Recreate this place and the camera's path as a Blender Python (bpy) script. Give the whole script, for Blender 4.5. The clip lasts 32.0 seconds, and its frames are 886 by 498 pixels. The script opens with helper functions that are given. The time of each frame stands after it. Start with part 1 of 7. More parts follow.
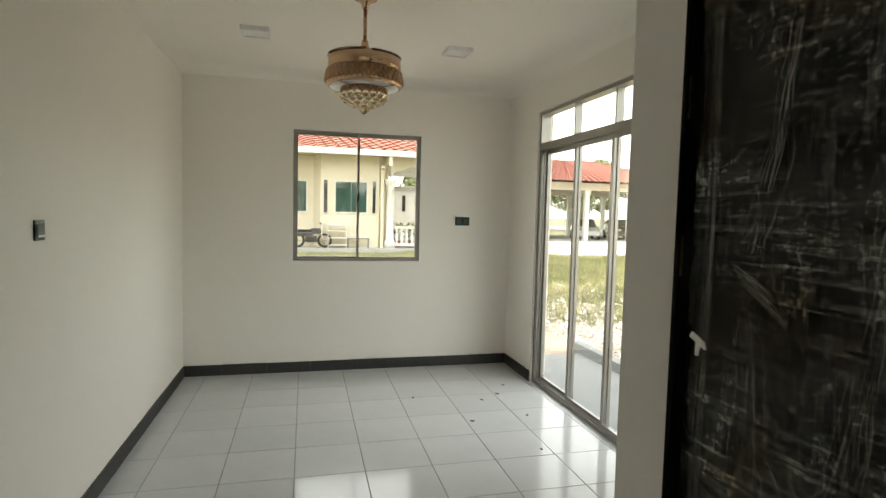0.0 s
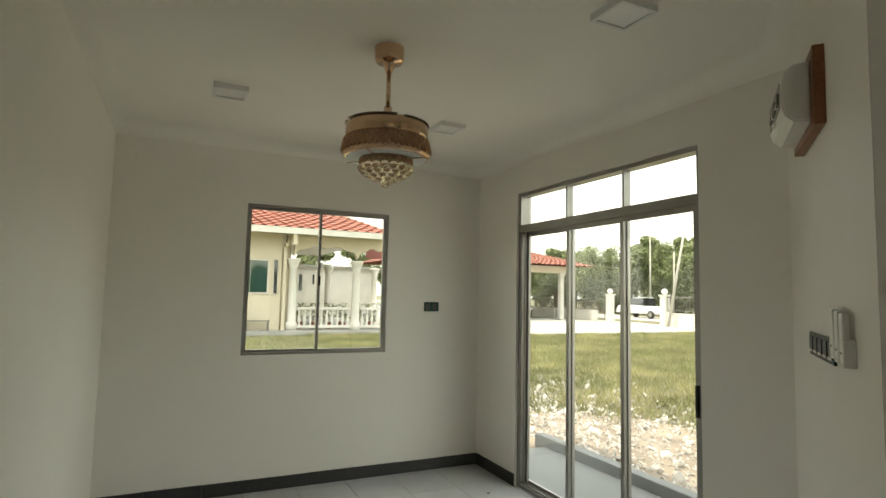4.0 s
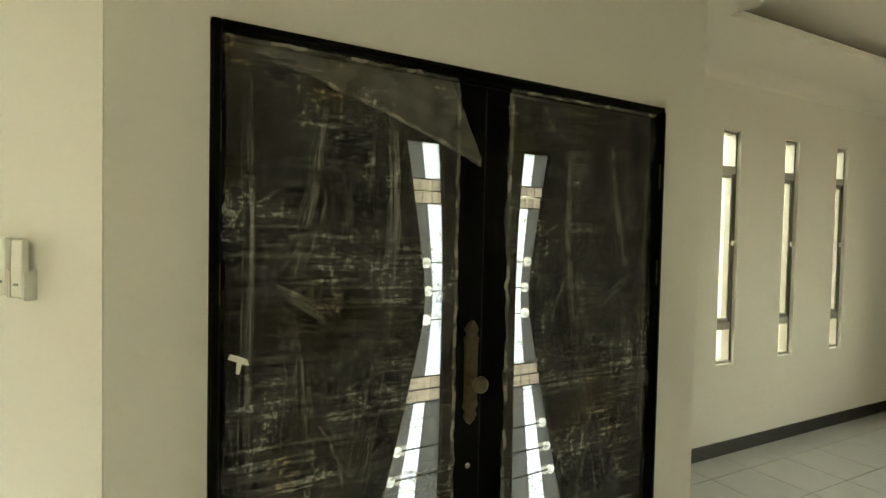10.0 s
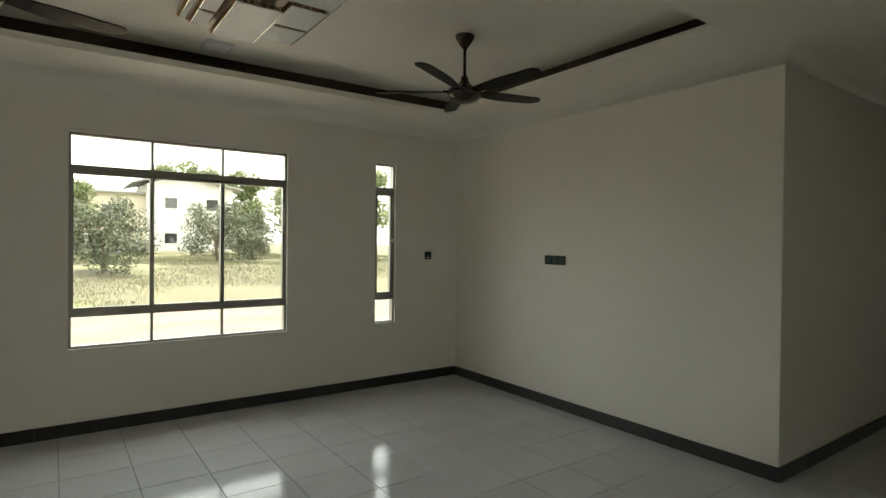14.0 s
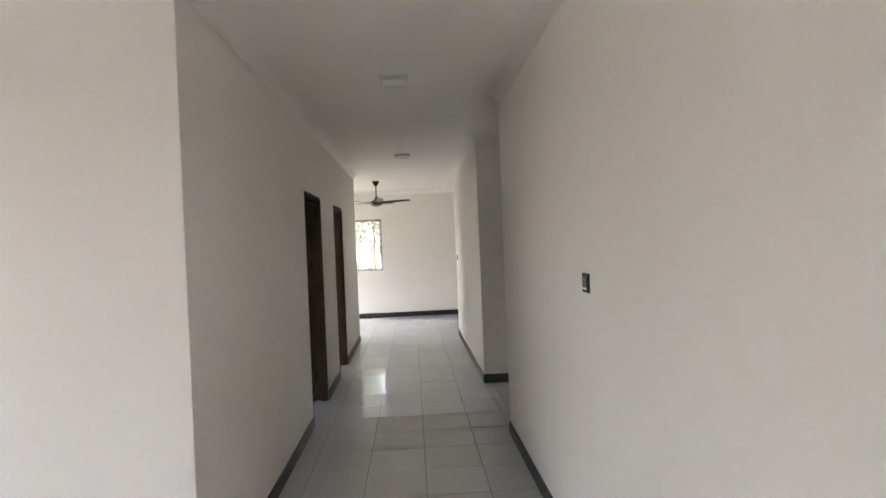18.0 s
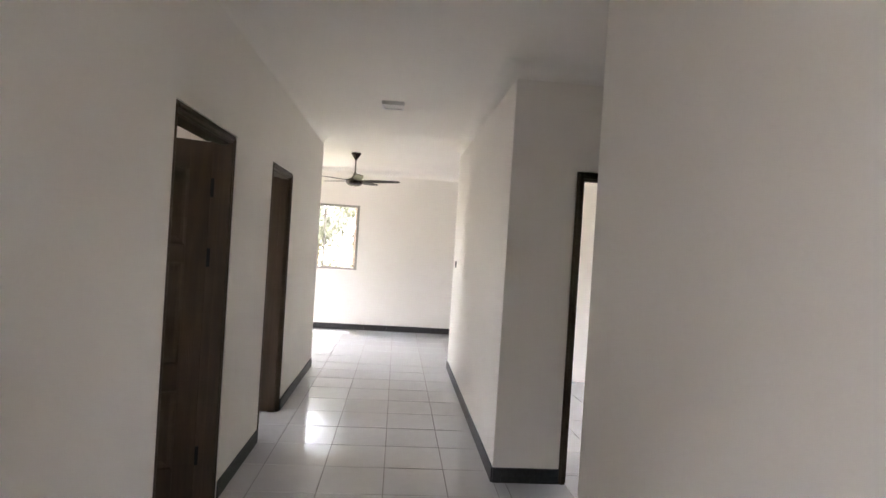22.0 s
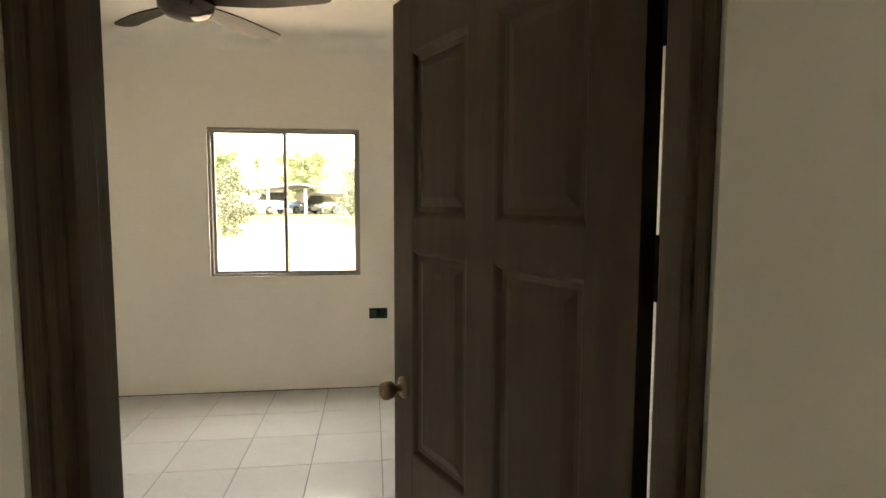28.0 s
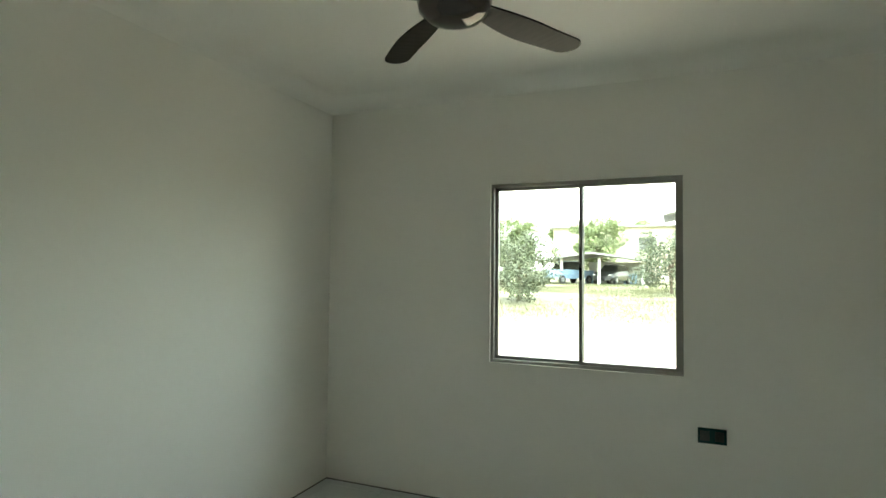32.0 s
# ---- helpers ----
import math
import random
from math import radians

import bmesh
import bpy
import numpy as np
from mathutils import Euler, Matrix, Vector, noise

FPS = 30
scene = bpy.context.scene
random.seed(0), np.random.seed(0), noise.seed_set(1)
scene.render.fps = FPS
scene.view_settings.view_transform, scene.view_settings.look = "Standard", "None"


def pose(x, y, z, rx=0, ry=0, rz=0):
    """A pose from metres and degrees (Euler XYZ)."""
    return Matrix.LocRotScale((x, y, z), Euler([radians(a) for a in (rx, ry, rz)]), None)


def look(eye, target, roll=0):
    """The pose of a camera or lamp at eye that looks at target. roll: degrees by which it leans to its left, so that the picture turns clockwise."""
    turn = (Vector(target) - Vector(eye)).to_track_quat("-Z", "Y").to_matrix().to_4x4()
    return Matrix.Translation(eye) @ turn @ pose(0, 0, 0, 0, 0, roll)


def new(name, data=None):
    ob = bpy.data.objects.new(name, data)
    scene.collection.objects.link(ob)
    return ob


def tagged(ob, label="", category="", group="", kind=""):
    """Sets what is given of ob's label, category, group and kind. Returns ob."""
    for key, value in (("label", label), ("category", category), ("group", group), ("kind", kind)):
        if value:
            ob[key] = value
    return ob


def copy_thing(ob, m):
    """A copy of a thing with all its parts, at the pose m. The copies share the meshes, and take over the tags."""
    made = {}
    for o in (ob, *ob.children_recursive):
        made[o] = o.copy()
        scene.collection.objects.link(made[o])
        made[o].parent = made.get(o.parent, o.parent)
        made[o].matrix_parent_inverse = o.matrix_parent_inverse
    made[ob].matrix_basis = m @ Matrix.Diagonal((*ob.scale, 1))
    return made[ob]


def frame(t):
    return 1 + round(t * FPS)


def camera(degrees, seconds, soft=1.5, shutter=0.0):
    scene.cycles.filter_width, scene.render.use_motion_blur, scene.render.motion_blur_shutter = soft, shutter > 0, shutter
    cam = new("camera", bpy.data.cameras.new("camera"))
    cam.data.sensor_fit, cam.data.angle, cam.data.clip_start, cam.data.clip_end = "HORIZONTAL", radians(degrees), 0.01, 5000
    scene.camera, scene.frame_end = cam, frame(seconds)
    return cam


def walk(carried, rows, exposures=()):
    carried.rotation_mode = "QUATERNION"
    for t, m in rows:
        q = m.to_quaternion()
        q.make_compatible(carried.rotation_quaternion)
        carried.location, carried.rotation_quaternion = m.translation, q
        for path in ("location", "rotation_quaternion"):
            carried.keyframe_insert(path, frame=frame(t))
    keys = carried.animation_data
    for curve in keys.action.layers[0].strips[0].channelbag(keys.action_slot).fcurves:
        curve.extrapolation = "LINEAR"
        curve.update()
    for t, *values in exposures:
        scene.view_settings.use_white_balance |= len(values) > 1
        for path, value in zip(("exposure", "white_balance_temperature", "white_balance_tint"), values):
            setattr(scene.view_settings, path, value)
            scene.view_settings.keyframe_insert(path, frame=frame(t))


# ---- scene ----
cam = camera(77.8, 32.0)
PATH = [
    (0, (1.407, 2.301, 1.560), (1.895, 4.236, 1.429), 1.4),
    (0.5, (1.309, 2.205, 1.557), (1.925, 4.105, 1.452), 1.0),
    (1, (1.246, 2.194, 1.583), (1.910, 4.081, 1.574), 0.6),
    (1.5, (1.145, 2.244, 1.624), (1.878, 4.101, 1.749), -1.5),
    (2, (1.032, 2.373, 1.655), (1.804, 4.214, 1.775), -1.7),
    (2.5, (1.015, 2.493, 1.629), (1.780, 4.333, 1.797), -1.6),
    (4.5, (0.775, 3.178, 1.602), (1.653, 4.971, 1.733), 1.9),
    (5, (0.758, 3.369, 1.613), (1.641, 5.163, 1.620), 1.8),
    (5.5, (0.762, 3.501, 1.605), (1.813, 5.202, 1.579), 1.9),
    (6, (0.755, 3.600, 1.608), (2.187, 4.995, 1.563), 0.9),
    (6.5, (0.756, 3.713, 1.620), (2.345, 4.925, 1.553), 0.2),
    (7, (0.716, 3.823, 1.624), (2.382, 4.929, 1.572), -0.2),
    (7.5, (0.752, 3.873, 1.633), (2.597, 4.643, 1.591), -0.9),
    (8, (0.773, 3.813, 1.653), (2.752, 4.087, 1.563), -0.2),
    (8.5, (0.765, 3.735, 1.641), (2.753, 3.540, 1.550), 1.0),
    (9, (0.766, 3.696, 1.623), (2.701, 3.198, 1.545), 1.4),
    (9.5, (0.804, 3.629, 1.616), (2.671, 2.914, 1.551), 1.2),
    (10, (0.835, 3.608, 1.612), (2.597, 2.663, 1.551), 1.2),
    (10.5, (0.912, 3.672, 1.615), (2.310, 2.244, 1.546), 0.3),
    (11, (0.974, 3.663, 1.613), (2.050, 1.979, 1.534), 0.6),
    (11.5, (1.044, 3.505, 1.616), (1.940, 1.718, 1.570), 1.1),
    (12, (1.154, 3.353, 1.598), (1.725, 1.436, 1.570), 1.8),
    (12.5, (1.309, 3.208, 1.614), (1.491, 1.217, 1.583), 1.4),
    (13, (1.396, 2.991, 1.597), (1.213, 0.999, 1.574), 1.4),
    (13.5, (1.465, 2.755, 1.590), (0.933, 0.827, 1.578), 1.7),
    (14, (1.545, 2.498, 1.550), (0.386, 0.868, 1.529), 0.6),
    (14.5, (1.521, 2.371, 1.514), (0.010, 1.061, 1.507), 0.6),
    (15, (1.411, 2.219, 1.587), (-0.354, 1.278, 1.577), 0.6),
    (15.5, (1.204, 2.062, 1.576), (-0.713, 1.493, 1.539), 0.3),
    (17.5, (0.286, 1.796, 1.622), (-1.714, 1.782, 1.615), -1.8),
    (18, (0.015, 1.807, 1.624), (-1.981, 1.919, 1.600), -2.3),
    (18.5, (-0.306, 1.843, 1.629), (-2.304, 1.919, 1.620), -0.6),
    (19, (-0.593, 1.823, 1.609), (-2.591, 1.909, 1.610), 1.0),
    (19.5, (-0.931, 1.808, 1.606), (-2.926, 1.940, 1.559), -0.1),
    (20, (-1.258, 1.852, 1.600), (-3.254, 1.975, 1.557), -0.3),
    (20.5, (-1.526, 1.847, 1.580), (-3.521, 1.966, 1.502), 1.0),
    (21, (-1.918, 1.796, 1.588), (-3.911, 1.940, 1.505), -0.9),
    (21.5, (-2.242, 1.814, 1.590), (-4.236, 1.969, 1.592), 1.5),
    (22, (-2.537, 1.838, 1.580), (-4.530, 2.003, 1.569), 3.6),
    (22.5, (-2.869, 1.770, 1.582), (-4.860, 1.962, 1.563), 5.2),
    (23, (-3.140, 1.735, 1.581), (-5.128, 1.930, 1.476), 3.5),
    (23.5, (-3.486, 1.755, 1.595), (-5.475, 1.951, 1.519), 4.0),
    (24, (-3.747, 1.739, 1.581), (-5.734, 1.955, 1.498), 3.9),
    (24.5, (-4.048, 1.733, 1.613), (-6.033, 1.963, 1.528), 2.6),
    (26.5, (-4.909, 1.738, 1.578), (-6.627, 0.726, 1.420), -0.2),
    (27, (-5.184, 1.761, 1.563), (-6.350, 0.142, 1.416), -0.4),
    (27.5, (-5.321, 1.687, 1.526), (-6.016, -0.180, 1.349), -1.3),
    (28, (-5.401, 1.564, 1.533), (-5.655, -0.412, 1.363), 0.2),
    (28.5, (-5.469, 1.394, 1.520), (-5.149, -0.575, 1.364), 0.9),
    (29, (-5.519, 1.229, 1.530), (-4.864, -0.654, 1.363), 0.5),
    (29.5, (-5.465, 1.094, 1.561), (-4.771, -0.781, 1.506), -1.6),
    (30, (-5.368, 1.001, 1.607), (-4.744, -0.886, 1.834), -2.8),
    (30.5, (-5.329, 0.925, 1.629), (-4.710, -0.943, 1.983), -2.8),
    (31, (-5.340, 0.799, 1.648), (-4.665, -1.014, 2.155), -2.6),
    (31.5, (-5.348, 0.671, 1.636), (-4.617, -1.154, 2.006), -0.9),
    (32, (-5.230, 0.533, 1.541), (-4.465, -1.314, 1.615), 0.6),
]
EXPOSURES = [(0.0, 2.1, 7700, 5), (2.5, 2.25, 8100, 3), (5.0, 0.79, 7900, -2), (6.0, 0.35, 8500, -6), (7.0, 1.07, 20000, -16), (8.0, 1.42, 30000, -18), (9.0, 2.52, 15000, -15), (10.0, 3.18, 9900, -7), (11.0, 3.28, 9200, 2), (12.0, 3.03, 8600, -1), (13.0, 2.65, 8400, 1), (14.0, 2.2, 7600, 1), (14.5, 2.28, 7700, 3), (15.5, 2.7, 7500, 8), (17.5, 4.05, 6700, 16), (19.0, 4.2, 6700, 18), (20.0, 4.4, 6700, 18), (21.0, 4.49, 6700, 12), (22.0, 4.57, 6700, 22), (23.0, 4.43, 6700, 15), (24.0, 4.25, 6650, 14), (24.5, 4.17, 6650, 13), (27.0, 3.93, 8300, 7), (28.0, 4.23, 9000, 10), (30.0, 3.88, 8300, 6), (31.0, 3.68, 7200, -6), (32.0, 3.33, 6700, -12)]
walk(cam, [(t, look(eye, target, roll)) for t, eye, target, roll in PATH], EXPOSURES)

# ---------------------------------------------------------------- world and sun
SUN_ELEVATION, SUN_AZIMUTH = 74.0, 270.0   # degrees; azimuth clockwise from +Y
world = bpy.data.worlds.new("sky")
scene.world = world
scene.cycles.max_bounces, scene.cycles.diffuse_bounces = 14, 8
world.use_nodes = True
wn = world.node_tree.nodes
sky = wn.new("ShaderNodeTexSky")
sky.sky_type = 'NISHITA'
sky.sun_disc = False
sky.sun_elevation = radians(SUN_ELEVATION)
sky.sun_rotation = radians(SUN_AZIMUTH)
sky.dust_density = 3.0
sky.ozone_density = 0.5
sky.air_density = 1.2
wn["Background"].inputs["Strength"].default_value = 0.15
haze = wn.new("ShaderNodeMixRGB")        # an even bright haze over the whole sky
haze.inputs[0].default_value, haze.inputs[2].default_value = 0.55, (8.6, 9.0, 9.2, 1)
world.node_tree.links.new(sky.outputs[0], haze.inputs[1])
world.node_tree.links.new(haze.outputs[0], wn["Background"].inputs["Color"])
sun = new("sun", bpy.data.lights.new("sun", 'SUN'))
sun.data.energy = 1.45
sun.data.angle = radians(0.55)
sun.data.color = (1.0, 0.95, 0.88)
_a, _e = radians(SUN_AZIMUTH), radians(SUN_ELEVATION)
_d = Vector((math.sin(_a) * math.cos(_e), math.cos(_a) * math.cos(_e), math.sin(_e)))
sun.matrix_world = look(_d * 40, (0, 0, 0))


# ---------------------------------------------------------------- materials
def material(name, colour, rough=0.5, metal=0.0, vary=0.08, scale=3.0, bump=0.0, bump_scale=60.0, ior=1.5,
             stain=None, stain_scale=1.2, stain_amount=0.0, coat=0.0, random=0.0, stretch=(1, 1, 1)):
    m = bpy.data.materials.new(name)
    m.use_nodes = True
    n, l = m.node_tree.nodes, m.node_tree.links
    b = n["Principled BSDF"]
    b.inputs["Roughness"].default_value = rough
    b.inputs["Metallic"].default_value = metal
    b.inputs["IOR"].default_value = ior
    b.inputs["Coat Weight"].default_value = coat
    tc = n.new("ShaderNodeTexCoord")
    mp = n.new("ShaderNodeMapping")
    mp.inputs["Scale"].default_value = stretch
    l.new(tc.outputs["Object"], mp.inputs["Vector"])
    big = n.new("ShaderNodeTexNoise")
    big.inputs["Scale"].default_value = scale
    big.inputs["Detail"].default_value = 5
    l.new(mp.outputs[0], big.inputs["Vector"])
    ramp = n.new("ShaderNodeMapRange")
    ramp.inputs["From Min"].default_value, ramp.inputs["From Max"].default_value = 0.3, 0.7
    ramp.inputs["To Min"].default_value, ramp.inputs["To Max"].default_value = 1 - vary, 1 + vary
    l.new(big.outputs[0], ramp.inputs["Value"])
    mul = n.new("ShaderNodeMix")
    mul.data_type, mul.blend_type = 'RGBA', 'MULTIPLY'
    mul.inputs["Factor"].default_value = 1.0
    mul.inputs["A"].default_value = (*colour, 1)
    last = ramp.outputs[0]
    if random:
        info = n.new("ShaderNodeObjectInfo")
        r2 = n.new("ShaderNodeMapRange")
        r2.inputs["To Min"].default_value, r2.inputs["To Max"].default_value = 1 - random, 1 + random
        l.new(info.outputs["Random"], r2.inputs["Value"])
        mm = n.new("ShaderNodeMath")
        mm.operation = 'MULTIPLY'
        l.new(last, mm.inputs[0])
        l.new(r2.outputs[0], mm.inputs[1])
        last = mm.outputs[0]
    l.new(last, mul.inputs["B"])
    out = mul.outputs["Result"]
    if stain is not None:
        st = n.new("ShaderNodeTexNoise")
        st.inputs["Scale"].default_value = stain_scale
        st.inputs["Detail"].default_value = 8
        st.inputs["Roughness"].default_value = 0.65
        l.new(mp.outputs[0], st.inputs["Vector"])
        sr = n.new("ShaderNodeMapRange")
        sr.inputs["From Min"].default_value, sr.inputs["From Max"].default_value = 0.5, 0.72
        sr.inputs["To Max"].default_value = stain_amount
        l.new(st.outputs[0], sr.inputs["Value"])
        mx = n.new("ShaderNodeMix")
        mx.data_type = 'RGBA'
        mx.inputs["B"].default_value = (*stain, 1)
        l.new(sr.outputs[0], mx.inputs["Factor"])
        l.new(out, mx.inputs["A"])
        out = mx.outputs["Result"]
    l.new(out, b.inputs["Base Color"])
    if bump:
        fine = n.new("ShaderNodeTexNoise")
        fine.inputs["Scale"].default_value = bump_scale
        fine.inputs["Detail"].default_value = 4
        l.new(mp.outputs[0], fine.inputs["Vector"])
        bp = n.new("ShaderNodeBump")
        bp.inputs["Strength"].default_value = bump
        bp.inputs["Distance"].default_value = 0.01
        l.new(fine.outputs[0], bp.inputs["Height"])
        l.new(bp.outputs[0], b.inputs["Normal"])
    return m


def glass(name, tint=(1, 1, 1), rough=0.0, gloss=1.0):
    """Thin glazing: see-through, with a reflection that grows at grazing angles."""
    m = bpy.data.materials.new(name)
    m.use_nodes = True
    n, l = m.node_tree.nodes, m.node_tree.links
    n.remove(n["Principled BSDF"])
    tr, gl, mx, lw, pw, ma = (n.new("ShaderNode" + k) for k in ("BsdfTransparent", "BsdfGlossy", "MixShader", "LayerWeight", "Math", "Math"))
    tr.inputs[0].default_value = (*tint, 1)
    gl.inputs["Roughness"].default_value = rough
    lw.inputs["Blend"].default_value = 0.5
    pw.operation, ma.operation = 'POWER', 'MULTIPLY_ADD'
    pw.inputs[1].default_value = 5.0
    ma.inputs[1].default_value, ma.inputs[2].default_value = 0.9 * gloss, 0.03 * gloss
    l.new(lw.outputs["Facing"], pw.inputs[0])
    l.new(pw.outputs[0], ma.inputs[0])
    l.new(ma.outputs[0], mx.inputs[0])
    l.new(tr.outputs[0], mx.inputs[1])
    l.new(gl.outputs[0], mx.inputs[2])
    l.new(mx.outputs[0], n["Material Output"].inputs[0])
    return m


def crystal(name, tint):
    """Solid cut crystal."""
    m = bpy.data.materials.new(name)
    m.use_nodes = True
    b = m.node_tree.nodes["Principled BSDF"]
    b.inputs["Base Color"].default_value = (*tint, 1)
    b.inputs["Roughness"].default_value, b.inputs["IOR"].default_value = 0.02, 1.52
    b.inputs["Transmission Weight"].default_value = 1.0
    return m


M_WALL = material("wall_paint", (0.82, 0.795, 0.75), 0.55, vary=0.02, scale=0.8, bump=0.12, bump_scale=9)
M_CEIL = material("ceiling_paint", (0.86, 0.835, 0.79), 0.7, vary=0.02, scale=0.9, bump=0.05, bump_scale=14)
M_SKIRT = material("skirting_tile", (0.026, 0.026, 0.028), 0.45, vary=0.35, scale=40, bump=0.1, bump_scale=120)
M_TILE = material("floor_tile", (0.53, 0.545, 0.56), 0.11, vary=0.05, scale=2.5, bump=0.03, bump_scale=25, random=0.03)
M_GROUT = material("grout", (0.23, 0.22, 0.21), 0.85, vary=0.25, scale=6, bump=0.2, bump_scale=150)
M_ALU = material("aluminium", (0.33, 0.32, 0.30), 0.38, metal=0.7, vary=0.06, scale=9)
M_GLASS = glass("window_glass")
M_DARKWOOD = material("dark_wood", (0.062, 0.041, 0.025), 0.5, ior=1.35, vary=0.16, scale=6, bump=0.12, bump_scale=40, stretch=(6, 6, 0.6))
M_BLACKWOOD = material("black_door_wood", (0.0035, 0.003, 0.003), 0.6, ior=1.15, vary=0.3, scale=6, bump=0.1, bump_scale=40, stretch=(6, 6, 0.6))
# dark brown standing in for the shade inside the tray slot
M_SLOTSHADE = material("slot_shade_brown", (0.06, 0.045, 0.035), 0.8, vary=0.2, scale=4)
M_DARKPLASTIC = material("black_plastic", (0.015, 0.015, 0.016), 0.35, vary=0.1, scale=20)
# dark green, with the teal reflection of the plate edges put into the colour
M_GREENGLASS = material("dark_green_plate", (0.010, 0.050, 0.046), 0.2, vary=0.15, scale=20, ior=1.3)
M_GREYPLATE = material("dark_rocker", (0.022, 0.028, 0.026), 0.35, vary=0.1, scale=20)
M_WHITEPLASTIC = material("white_plastic", (0.78, 0.77, 0.73), 0.35, vary=0.02, scale=20)
M_DIFFUSER = material("opal_diffuser", (0.80, 0.80, 0.80), 0.3, vary=0.02, scale=10)
M_BRONZE = material("bronze", (0.20, 0.135, 0.085), 0.32, metal=0.9, vary=0.15, scale=20)
M_BLACKMETAL = material("black_metal", (0.01, 0.01, 0.01), 0.4, metal=0.5, vary=0.1, scale=30)
M_ROSEGOLD = material("rose_gold", (0.68, 0.46, 0.31), 0.14, metal=1.0, vary=0.08, scale=12)
M_CHROME = material("polished_steel", (0.62, 0.60, 0.58), 0.10, metal=1.0, vary=0.04, scale=8)
M_AMBER = material("amber_crystal", (0.52, 0.29, 0.15), 0.06, vary=0.25, scale=60, coat=1.0)
M_CRYSTAL = crystal("clear_crystal", (1.0, 0.95, 0.86))
M_FANWOOD = material("dark_fan_blade", (0.008, 0.0045, 0.003), 0.28, vary=0.3, scale=8, stretch=(8, 1, 1), ior=1.16)
M_FANBODY = material("fan_motor_bronze", (0.045, 0.032, 0.026), 0.22, metal=0.7, vary=0.15, scale=15)
M_REDWOOD = material("red_brown_wood", (0.24, 0.09, 0.035), 0.4, vary=0.25, scale=10, stretch=(1, 8, 8))
M_BREAKER = material("grey_breaker", (0.25, 0.24, 0.22), 0.4, vary=0.2, scale=60)
M_FROST = material("obscure_glass_white", (0.80, 0.82, 0.84), 0.15, vary=0.05, scale=30, bump=0.2, bump_scale=90)
M_LEAFBIT = material("dry_leaf", (0.10, 0.07, 0.04), 0.8, vary=0.3, scale=40)
M_MORTAR = material("mortar_gap", (0.09, 0.085, 0.08), 0.9, vary=0.4, scale=30)


def frosted(name, colour, scale=70):
    """Obscure glass that scatters the daylight behind it."""
    m = bpy.data.materials.new(name)
    m.use_nodes = True
    n, l = m.node_tree.nodes, m.node_tree.links
    n.remove(n["Principled BSDF"])
    tl, tr, gl, m1, m2, ns, rp, tc = (n.new("ShaderNode" + k) for k in ("BsdfTranslucent", "BsdfTransparent", "BsdfGlossy", "MixShader", "MixShader", "TexNoise", "MixRGB", "TexCoord"))
    ns.inputs["Scale"].default_value = scale
    l.new(tc.outputs["Object"], ns.inputs[0])
    rp.inputs[1].default_value = (*(c * 0.8 for c in colour), 1)
    rp.inputs[2].default_value = (*colour, 1)
    l.new(ns.outputs[0], rp.inputs[0])
    l.new(rp.outputs[0], tl.inputs[0])
    l.new(rp.outputs[0], tr.inputs[0])
    m1.inputs[0].default_value = 0.1
    l.new(tl.outputs[0], m1.inputs[1])
    l.new(tr.outputs[0], m1.inputs[2])
    gl.inputs["Roughness"].default_value = 0.15
    m2.inputs[0].default_value = 0.05
    l.new(m1.outputs[0], m2.inputs[1])
    l.new(gl.outputs[0], m2.inputs[2])
    l.new(m2.outputs[0], n["Material Output"].inputs[0])
    return m


M_SKYGLASS = frosted("obscure_light_glass", (0.80, 0.86, 1.0))
M_GREYTRANS = frosted("grey_light_glass", (0.24, 0.25, 0.27))
M_TANTRANS = frosted("tan_light_glass", (0.50, 0.475, 0.46))
M_SMOKE = material("smoked_acrylic", (0.20, 0.17, 0.13), 0.08, vary=0.1, scale=10, coat=1.0)
M_ROSEDARK = material("rose_gold_dark", (0.40, 0.25, 0.16), 0.3, metal=0.8, vary=0.15, scale=30)
M_FANMOTOR = material("polished_motor", (0.10, 0.085, 0.08), 0.10, metal=1.0, vary=0.08, scale=8)
M_PALEBASE = material("satin_plate", (0.62, 0.55, 0.48), 0.35, metal=0.3, vary=0.1, scale=20)
M_ALUWHITE = material("white_rim", (0.74, 0.74, 0.74), 0.3, vary=0.03, scale=10)
M_OLDBRASS = material("tarnished_brass", (0.11, 0.085, 0.055), 0.35, metal=0.8, vary=0.3, scale=40)
M_GREYPLATE2 = material("smoked_cover", (0.30, 0.28, 0.24), 0.12, vary=0.1, scale=20)


